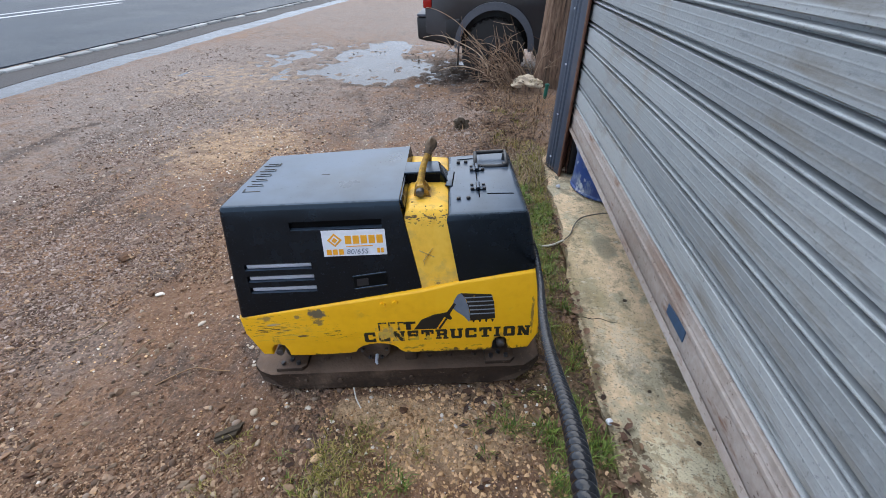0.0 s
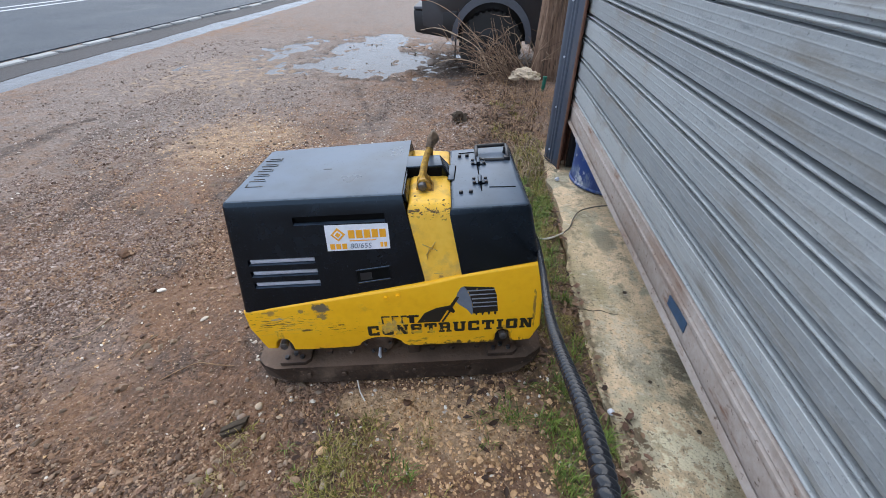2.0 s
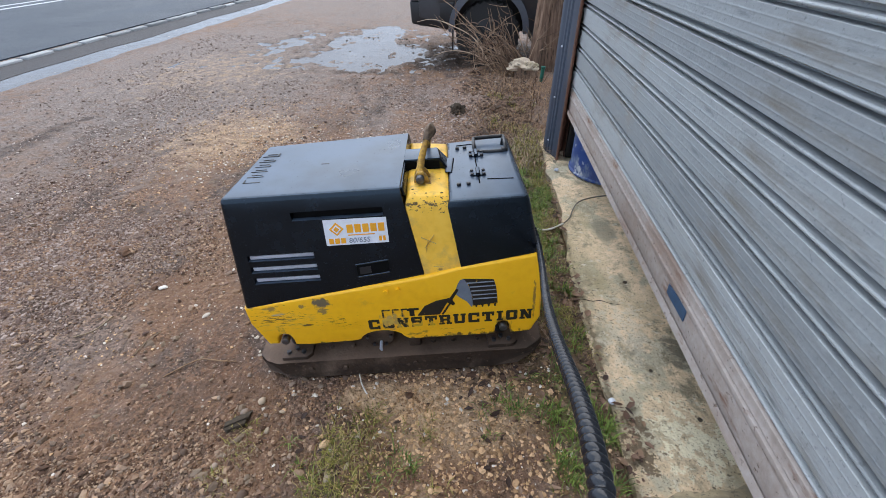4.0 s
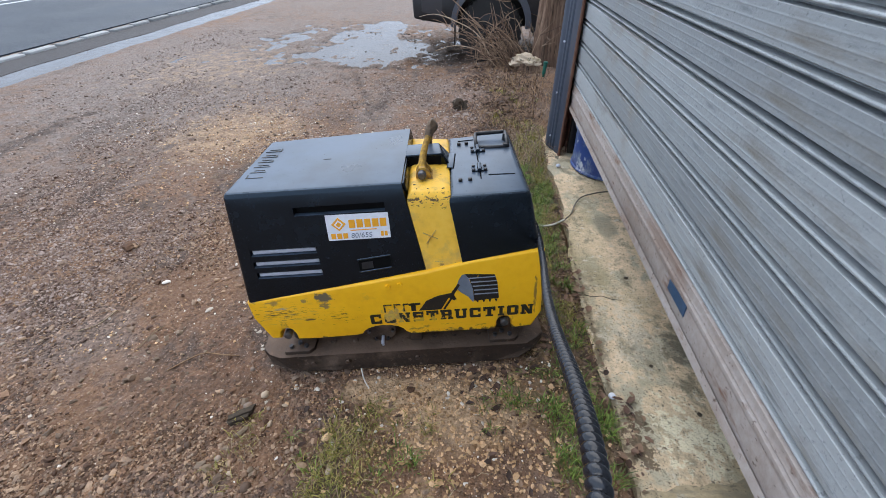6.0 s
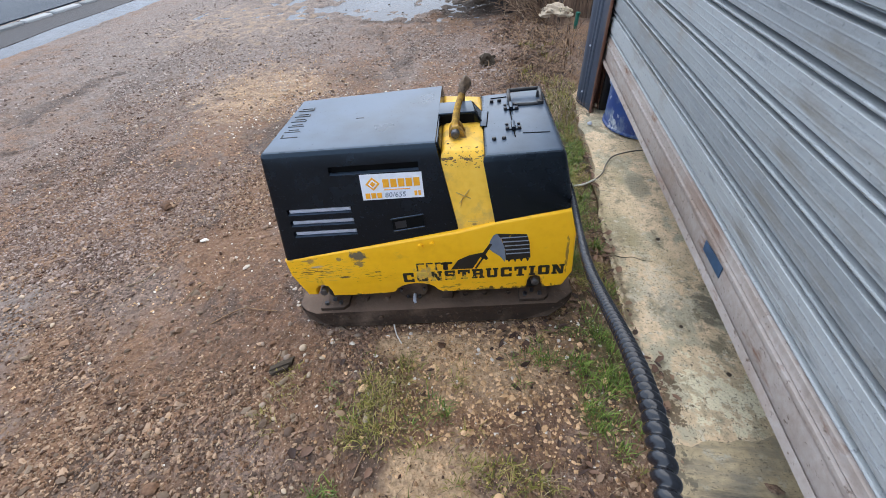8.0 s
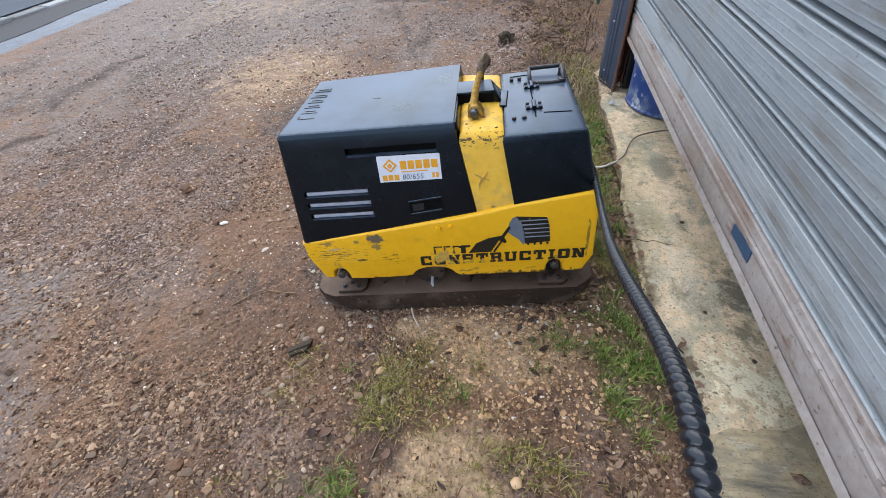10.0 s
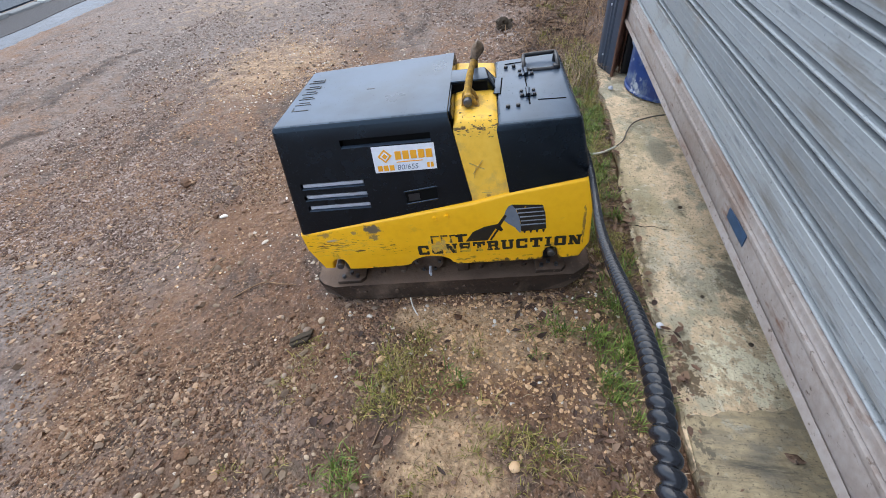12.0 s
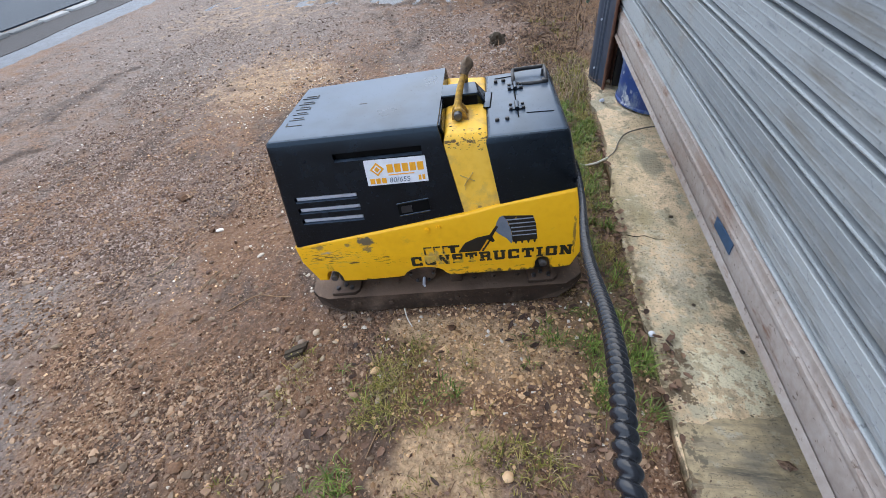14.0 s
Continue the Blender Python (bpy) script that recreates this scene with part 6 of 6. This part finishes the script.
part("white_end", sweep([(0.41, 2.365, 0.062), (0.46, 2.335, 0.066), (0.52, 2.345, 0.072), (0.60, 2.415, 0.068)], 0.0062, 8, 0.02), WIRE, wire, "bare white end")
part("run", sweep([(0.60, 2.415, 0.068), (0.655, 2.50, 0.062), (0.69, 2.60, 0.061), (0.74, 2.70, 0.061), (0.82, 2.765, 0.061), (0.98, 2.82, 0.061), (1.3, 2.84, 0.061)], 0.0042, 8, 0.02), RAGB, wire, "dirty brown cable")

# ---------------------------------------------------------------- loose cover: gravel, grass, leaves
tmp = bmesh.new()
bmesh.ops.create_icosphere(tmp, subdivisions=1, radius=1.0)
tmp.verts.ensure_lookup_table()
ICO_V = np.array([v.co[:] for v in tmp.verts])
ICO_F = np.array([[v.index for v in f.verts] for f in tmp.faces])
tmp.free()


def blocked(x, y):
    """Places with no loose cover: slab, road, water."""
    return (x > 0.575) & (y < 3.75) | (x < kerb_x(y) + 0.35) | (puddle_mask(x, y) > 0.1) | (gutter_mask(x, y) > 0.15) & (y > 3)


OCT_V = np.array([(1, 0, 0), (-1, 0, 0), (0, 1, 0), (0, -1, 0), (0, 0, 1), (0, 0, -1)], float)
OCT_F = np.array([(0, 2, 4), (2, 1, 4), (1, 3, 4), (3, 0, 4), (2, 0, 5), (1, 2, 5), (3, 1, 5), (0, 3, 5)])


def gravel(name, n, area, sizes, density, mat, label, seed, sink=0.25, base=(ICO_V, ICO_F), wet=False, jag=1.0):
    rng = np.random.RandomState(seed)
    x, y = rng.uniform(area[0], area[1], n), rng.uniform(area[2], area[3], n)
    keep = (rng.rand(n) < density(x, y)) & (wet | ~blocked(x, y))
    x, y = x[keep], y[keep]
    k = len(x)
    r = sizes[0] * (sizes[1] / sizes[0]) ** (rng.rand(k) ** 2.2)
    sc = np.stack([r * rng.uniform(0.8, 1.45, k), r * rng.uniform(0.7, 1.1, k), r * rng.uniform(0.40, 0.82, k)], -1)
    bv, bf = base
    nv = len(bv)
    V = (bv[None] * (1 + 0.20 * jag * rng.randn(k, nv, 1)) + 0.24 * jag * rng.uniform(-1, 1, (k, nv, 3))) * sc[:, None]
    a = rng.uniform(0, 6.28, k)
    t = rng.uniform(-0.5, 0.5, k)
    c, s, ct, st = np.cos(a)[:, None], np.sin(a)[:, None], np.cos(t)[:, None], np.sin(t)[:, None]
    X, Y, Z = V[..., 0], V[..., 1], V[..., 2]
    X, Z = X * ct + Z * st, -X * st + Z * ct
    X, Y = X * c - Y * s, X * s + Y * c
    z = ground_z(x, y) + sc[:, 2] * (0.5 - sink)
    P = np.stack([X + x[:, None], Y + y[:, None], Z + z[:, None]], -1).reshape(-1, 3)
    F = (bf[None] + nv * np.arange(k)[:, None, None]).reshape(-1, 3)
    me = fast_mesh(name, P, F, mat)
    if jag > 0.5:
        me.shade_flat()
    else:
        me.shade_smooth()
    tagged(new(name, me), label, "gravel", kind="stuff")


def dens_main(x, y):
    d = 0.24 + 2.1 * fbm(x, y, 1.4, 4, 31)
    d = d + 0.5 * blob(x, y, -2.0, 2.0, 0.6, 0.7, 0.7) + 0.3 * blob(x, y, -0.6, 4.0, 0.8, 1.4, 0.8)
    d = d - 0.8 * blob(x, y, -2.32, 0.95, 0.45, 0.5, 0.5) - 0.7 * blob(x, y, -1.95, 0.52, 0.36, 0.28, 0.5) - 0.45 * blob(x, y, -1.2, 1.4, 0.5, 0.5, 0.8) - 0.35 * blob(x, y, 0.3, 2.4, 0.4, 1.2, 0.6) - 0.35 * blob(x + 0.16 * fbm(x, y, 5, 4, 61), y + 0.16 * fbm(x, y, 5, 4, 62), -0.2, 0.58, 0.25, 0.22, 0.8) - 0.3 * blob(x, y, 0.05, 1.0, 0.4, 0.3, 0.6) - 0.7 * blob(x, y, -0.26, 1.12, 0.22, 0.08, 0.6)
    return np.clip(d, 0.04, 1)


def reddish(x, y):
    return np.clip(np.maximum(step01(-2.2, -1.2, x) * step01(3.4, 2.2, y), step01(1.7, 0.9, y)), 0.12, 1)


def dens_pale(x, y):
    return np.clip(np.maximum.reduce([1.4 * blob(x, y, 0.05, 1.02, 0.42, 0.34, 0.7), 0.55 * blob(x, y, -0.22, 0.62, 0.3, 0.3, 0.7), 0.9 * blob(x, y, -2.05, 3.85, 0.8, 0.95, 0.8), 0.5 * blob(x, y, -0.5, 1.05, 0.4, 0.1, 0.8), 0.5 * blob(x, y, -1.52, 1.33, 0.16, 0.10, 0.7)]) * (0.6 + 0.8 * fbm(x, y, 3, 3, 33)) + 0.025, 0, 1)


NEAR = (-3.3, 0.6, 0.2, 4.3)
gravel("grit", 175000, (-3.3, 0.6, 0.2, 3.4), (0.003, 0.0095), lambda x, y: dens_main(x, y) * reddish(x, y), STONE, "fine mixed brown and grey grit over the yard", 41, 0.25, (OCT_V, OCT_F))
gravel("grit", 130000, (-3.4, -0.7, 0.2, 3.5), (0.003, 0.0095), lambda x, y: dens_main(x, y) * (1 - reddish(x, y)), MIDSTONE, "fine pinkish-grey grit over the open yard", 54, 0.25, (OCT_V, OCT_F))
gravel("grit", 45000, (-3.6, 0.8, 3.4, 5.6), (0.004, 0.011), dens_main, FARSTONE, "fine mixed grit further along the yard", 47, 0.25, (OCT_V, OCT_F))
gravel("gravel", 26000, NEAR, (0.004, 0.0135), lambda x, y: dens_main(x, y) * (1 - reddish(x, y)), MIDSTONE, "loose pinkish-grey gravel over the open yard", 55)
gravel("gravel", 26000, NEAR, (0.004, 0.0135), lambda x, y: dens_main(x, y) * reddish(x, y), STONE, "loose mixed brown and grey gravel over the yard", 42)
gravel("gravel", 500, NEAR, (0.010, 0.024), lambda x, y: (0.25 + 0.75 * step01(-0.6, -1.5, x)) * reddish(x, y), STONE, "larger broken stones among the gravel", 43, 0.35)
gravel("gravel", 44000, (-3.2, 0.55, 0.25, 5.0), (0.0024, 0.0085), dens_pale, PALE, "pale buff pea gravel in patches", 44)
gravel("gravel", 16000, (-4.6, 0.9, 4.2, 8.5), (0.006, 0.017), lambda x, y: np.clip(0.35 + 0.6 * fbm(x, y, 0.9, 3, 35) + 0.5 * blob(x, y, -0.7, 5.2, 0.9, 1.2, 0.8), 0.03, 1), FARSTONE, "coarse gravel further along the yard", 45)
gravel("gravel", 5000, (-5.0, -3.2, 1.2, 6), (0.006, 0.015), lambda x, y: np.clip(0.3 + 0.6 * fbm(x, y, 0.9, 3, 36), 0.03, 1), FARSTONE, "scattered gravel towards the road", 46)

gravel("gravel", 5000, (-0.5, 0.52, 0.55, 1.3), (0.0025, 0.009), lambda x, y: np.clip(1.2 * blob(x, y, 0.02, 0.98, 0.45, 0.30, 0.8) * (0.6 + 0.8 * fbm(x, y, 5, 3, 37)), 0, 1), PALE, "mixed pebbles in the bare sandy patch", 49)
gravel("gravel", 3000, (-3.3, -0.3, 0.2, 4.5), (0.007, 0.021), lambda x, y: np.clip(0.25 + 1.3 * fbm(x, y, 1.1, 3, 39) + 0.3 * step01(-1.0, -2.0, x), 0.02, 1) * reddish(x, y), SLATE, "larger grey broken stones in the earth", 50, 0.35)
gravel("gravel", 6500, (-3.3, 0.5, 0.25, 4.5), (0.0025, 0.010), lambda x, y: np.clip(0.2 + 1.6 * fbm(x, y, 1.6, 3, 38) + 0.8 * blob(x, y, -1.5, 1.4, 0.2, 0.15, 0.8) + 1.6 * blob(x, y, 0.05, 1.0, 0.42, 0.28, 0.8), 0.03, 1), CHIP, "scattered whitish stone chips", 51, 0.2)
tmp = bmesh.new()
bmesh.ops.create_icosphere(tmp, subdivisions=2, radius=1.0)
tmp.verts.ensure_lookup_table()
SOFT_V = np.array([v.co[:] for v in tmp.verts])
SOFT_F = np.array([[v.index for v in f.verts] for f in tmp.faces])
tmp.free()
gravel("pebbles", 1700, (-3.2, -0.15, 0.2, 4.2), (0.006, 0.021), lambda x, y: np.clip(0.22 + 1.1 * fbm(x, y, 1.3, 3, 57) + 0.5 * blob(x, y, -1.3, 0.7, 0.7, 0.5, 0.8), 0.04, 1), PEBBLE, "rounded grey and beige pebbles pressed into the earth", 52, 0.32, (SOFT_V, SOFT_F), jag=0.2)
gravel("pebbles", 800, (-0.3, 0.45, 0.6, 1.5), (0.004, 0.012), lambda x, y: np.clip(1.2 * blob(x, y, 0.1, 1.1, 0.32, 0.30, 0.6), 0, 1), PALE, "rounded pale pebbles in the bare patch", 53, 0.3, (SOFT_V, SOFT_F), jag=0.9)
gravel("clods", 110, (-2.2, -0.6, 6.2, 8.6), (0.012, 0.03), lambda x, y: 0.9 + 0 * x, WOOD, "dark crumbs standing in the puddle", 48, 0.1, (OCT_V, OCT_F), True)


def blades(name, n, area, density, height, mat, label, seed, width=0.0022, flop=0.7, clump=0):
    """Grass: bent three-point blades."""
    rng = np.random.RandomState(seed)
    x, y = rng.uniform(area[0], area[1], n), rng.uniform(area[2], area[3], n)
    if clump:
        # blades stand in tufts and lean away from each tuft's middle
        m = int(n / clump)
        cx, cy = x[:m], y[:m]
        keep = rng.rand(m) < density(cx, cy)
        cx, cy = np.repeat(cx[keep], clump), np.repeat(cy[keep], clump)
        ox, oy = rng.randn(2, len(cx)) * 0.011
        x, y = cx + ox, cy + oy
        ok = ~blocked(x, y)
        x, y, a = x[ok], y[ok], np.arctan2(oy, ox)[ok] + 0.6 * rng.randn(ok.sum())
    else:
        keep = (rng.rand(n) < density(x, y)) & ~blocked(x, y)
        x, y = x[keep], y[keep]
        a = rng.uniform(0, 6.28, len(x))
    k = len(x)
    h = rng.uniform(*height, k)
    lean = h * rng.uniform(0.15, flop, k)
    dx, dy = np.cos(a), np.sin(a)
    wx, wy = -dy * width * rng.uniform(0.7, 1.4, k), dx * width * rng.uniform(0.7, 1.4, k)
    z = ground_z(x, y) - 0.004
    mid = np.stack([x + dx * lean * 0.35, y + dy * lean * 0.35, z + h * 0.62], -1)
    tip = np.stack([x + dx * lean * 1.15, y + dy * lean * 1.15, z + h * np.clip(1.0 - 0.35 * lean / h, 0.4, 1)], -1)
    base = np.stack([x, y, z], -1)
    w = np.stack([wx, wy, np.zeros(k)], -1)
    P = np.stack([base - w, base + w, mid + w * 0.8, mid - w * 0.8, tip], 1).reshape(-1, 3)
    o = 5 * np.arange(k)[:, None]
    F = np.concatenate([o + [0, 1, 2], o + [0, 2, 3], o + [3, 2, 4]])
    tagged(new(name, fast_mesh(name, P, F, mat)), label, "grass", kind="stuff")


def d_olive(x, y):
    g = np.maximum.reduce([0.62 * blob(x, y, 0.22, 2.75, 0.42, 0.85, 0.6), 0.42 * blob(x, y, 0.46, 2.0, 0.16, 0.6, 0.7), 0.75 * blob(x, y, 0.40, 0.95, 0.20, 0.42, 0.7), 0.38 * blob(x, y, -0.40, 0.85, 0.34, 0.15, 0.8), 0.5 * blob(x, y, -0.10, 0.95, 0.14, 0.10, 0.7), 0.45 * blob(x, y, -0.56, 0.47, 0.28, 0.10, 0.7), 0.30 * blob(x, y, 0.08, 0.66, 0.14, 0.14, 0.7)])
    g = np.maximum.reduce([g, 0.7 * blob(x, y, 0.28, 1.10, 0.13, 0.15, 0.6), 0.55 * blob(x, y, -0.20, 0.86, 0.14, 0.08, 0.7)])
    return g * np.clip(0.20 + 2.2 * fbm(x, y, 5, 3, 51), 0, 1)


def d_green(x, y):
    g = np.maximum.reduce([1.9 * blob(x, y, 0.46, 1.08, 0.10, 0.26, 0.5), 0.8 * blob(x, y, 0.46, 0.82, 0.09, 0.18, 0.6), 1.3 * blob(x, y, 0.41, 1.75, 0.13, 0.13, 0.5), 1.3 * blob(x, y, 0.30, 3.0, 0.30, 0.50, 0.6), 0.9 * blob(x, y, 0.30, 2.4, 0.25, 0.4, 0.7), 0.5 * blob(x, y, 0.02, 1.0, 0.08, 0.07, 0.7), 0.45 * blob(x, y, -0.56, 0.49, 0.10, 0.05, 0.7), 0.12 * blob(x, y, -0.35, 0.86, 0.25, 0.1, 0.7)])
    g = np.maximum.reduce([g, 0.4 * blob(x, y, 0.27, 1.12, 0.11, 0.12, 0.6), 0.4 * blob(x, y, -0.16, 0.86, 0.10, 0.06, 0.7), 0.6 * blob(x, y, 0.48, 1.45, 0.06, 0.2, 0.7)])
    return g * np.clip(0.25 + 2.3 * fbm(x, y, 6, 4, 52), 0, 1)


blades("grass", 300000, (-1.0, 0.58, 0.3, 3.7), d_olive, (0.012, 0.040), GRASS, "thin yellow-green winter grass and moss", 61, 0.0014, 1.4, 9)
blades("grass", 130000, (-0.9, 0.58, 0.3, 3.7), d_green, (0.018, 0.06), GREEN, "fresh green grass tufts along the slab", 62, 0.0017, 1.2, 14)
blades("dry_grass", 6500, (-0.15, 0.95, 3.2, 6.3), lambda x, y: np.clip(np.maximum(blob(x, y, 0.42, 4.6, 0.36, 1.4, 0.6), 0.5 * blob(x, y, 0.3, 3.6, 0.35, 0.4, 0.6)) * (0.5 + fbm(x, y, 3, 3, 53)), 0, 1), (0.03, 0.15), LITTER, "tangled dead straw and weed stems by the shed corner", 63, 0.0026, 3.6)
blades("dry_grass", 26000, (-0.9, 0.58, 0.3, 3.6), lambda x, y: np.clip(d_olive(x, y) * 1.2 + 0.02, 0, 1), (0.015, 0.05), STRAW, "dead straw among the grass", 64, 0.0014, 1.5)
blades("grass", 1300, (0.35, 0.64, 3.2, 3.95), lambda x, y: blob(x, y, 0.52, 3.55, 0.12, 0.28, 0.6), (0.03, 0.11), GRASS, "taller pale grass against the door jamb", 65, 0.003, 0.8)


blades("grass", 26000, (-0.05, 0.64, 3.2, 5.2), lambda x, y: np.clip(np.maximum(0.7 * blob(x, y, 0.50, 3.70, 0.14, 0.35, 0.6), 0.22 * blob(x, y, 0.36, 4.1, 0.26, 0.5, 0.7)) * (0.1 + 2.0 * fbm(x, y, 4, 3, 59)), 0, 1), (0.02, 0.07), GRASS, "low yellow-green weeds on the bank", 68, 0.0024, 1.3, 10)
blades("dry_grass", 900, (0.25, 0.64, 3.1, 3.95), lambda x, y: blob(x, y, 0.48, 3.55, 0.18, 0.32, 0.6), (0.04, 0.14), STRAW, "bleached straw against the door jamb", 67, 0.0024, 1.6)


def leaves(name, n, area, density, size, mat, label, seed):
    """Curled dead leaves of six triangles round a midrib."""
    rng = np.random.RandomState(seed)
    x, y = rng.uniform(area[0], area[1], n), rng.uniform(area[2], area[3], n)
    keep = (rng.rand(n) < density(x, y)) & ((x < 0.60) | (y < 1.15) & (rng.rand(n) < (0.74 - x) / 0.13)) & (x > kerb_x(y) + 1)
    x, y = x[keep], y[keep]
    k = len(x)
    r = rng.uniform(*size, k)
    a = rng.uniform(0, 6.28, k)
    curl = rng.uniform(0.1, 0.6, k)
    U = np.array([-1, -0.45, 0.3, 1.0, -0.4, 0.35, -0.4, 0.35, 0.8, 0.8])
    W = np.array([0, 0, 0, 0, 0.42, 0.5, -0.42, -0.5, 0.22, -0.22])
    Zc = np.array([0.15, 0, 0, 0.3, 0.55, 0.6, 0.5, 0.65, 0.4, 0.4])
    u = U[None] * r[:, None] * (1 + 0.12 * rng.randn(k, 10))
    w = W[None] * r[:, None] * rng.uniform(0.7, 1.25, (k, 1)) * (1 + 0.2 * rng.randn(k, 10))
    z = Zc[None] * r[:, None] * curl[:, None]
    c, s = np.cos(a)[:, None], np.sin(a)[:, None]
    g = np.where(x > 0.585, 0.058, ground_z(x, y)) + 0.004
    t = rng.uniform(-0.3, 0.3, k)[:, None]
    P = np.stack([x[:, None] + u * c - w * s, y[:, None] + u * s + w * c, g[:, None] + z + np.abs(t) * r[:, None] * 0.5 + t * u], -1).reshape(-1, 3)
    T = np.array([[0, 1, 4], [1, 2, 5], [1, 5, 4], [2, 8, 5], [2, 3, 8], [0, 6, 1], [1, 6, 7], [1, 7, 2], [2, 7, 9], [2, 9, 3]])
    F = (T[None] + 10 * np.arange(k)[:, None, None]).reshape(-1, 3)
    tagged(new(name, fast_mesh(name, P, F, mat)), label, "leaves", kind="stuff")


def d_leaf(x, y):
    g = np.maximum.reduce([0.55 * blob(x, y, 0.56, 0.9, 0.14, 0.5, 0.6), 0.6 * blob(x, y, 0.3, 2.3, 0.4, 1.2, 0.6), 0.10 * blob(x, y, 0.1, 0.55, 0.5, 0.35, 0.7), 0.05 * blob(x, y, -0.5, 0.7, 0.4, 0.25, 0.7), 1.6 * blob(x, y, 0.4, 4.5, 0.5, 1.4, 0.7), 0.35 * blob(x, y, 0.40, 1.5, 0.22, 0.3, 0.8), 0.6 * blob(x, y, 0.58, 2.0, 0.05, 1.6, 0.6)])
    return g * np.clip(0.5 + 1.2 * fbm(x, y, 4, 3, 71), 0, 1) + 0.004


blades("dead_roots", 9000, (-1.2, 0.6, 0.25, 2.2), lambda x, y: np.clip(np.maximum.reduce([0.5 * blob(x, y, -0.45, 0.66, 0.45, 0.28, 0.8), 0.5 * blob(x, y, 0.35, 1.5, 0.25, 0.4, 0.8), 0.5 * blob(x, y, 0.3, 0.6, 0.35, 0.3, 0.8)]) * (0.4 + 1.4 * fbm(x, y, 6, 3, 58)), 0, 1), (0.010, 0.026), LITTER, "thin dead roots and stalks trodden into the earth", 66, 0.0014, 3.2)
leaves("fallen_leaves", 24000, (-1.3, 0.70, 0.25, 6.0), d_leaf, (0.008, 0.024), LEAF, "curled brown dead leaves lying on earth and grass", 81)
leaves("fallen_leaves", 5000, (-0.1, 0.75, 3.6, 6.0), lambda x, y: np.clip(blob(x, y, 0.42, 4.7, 0.42, 1.3, 0.7) * (0.3 + 1.6 * fbm(x, y, 4, 3, 75)), 0, 1), (0.014, 0.036), LEAF, "brown leaf litter heaped under the weeds", 84)
gravel("clods", 700, (-0.1, 0.62, 3.7, 5.9), (0.008, 0.028), lambda x, y: np.clip(blob(x, y, 0.42, 4.7, 0.42, 1.2, 0.7), 0, 1), BARK, "dark crumbly soil clods under the weeds", 85, 0.2)
leaves("fallen_leaves", 800, (0.0, 0.72, 0.2, 1.25), lambda x, y: np.clip(np.maximum.reduce([1.0 * blob(x, y, 0.50, 0.52, 0.24, 0.40, 0.6), 0.9 * blob(x, y, 0.62, 0.95, 0.14, 0.3, 0.6), 0.12 * blob(x, y, 0.1, 0.6, 0.25, 0.25, 0.7)]) * (0.4 + 1.6 * fbm(x, y, 5, 3, 73)), 0, 1), (0.007, 0.019), LEAF, "larger purple-brown leaves matted beside the slab", 83)
leaves("fallen_leaves", 22000, (-0.9, 0.68, 0.25, 3.8), d_leaf, (0.004, 0.010), LEAF, "small brown leaf crumbs and litter", 82)
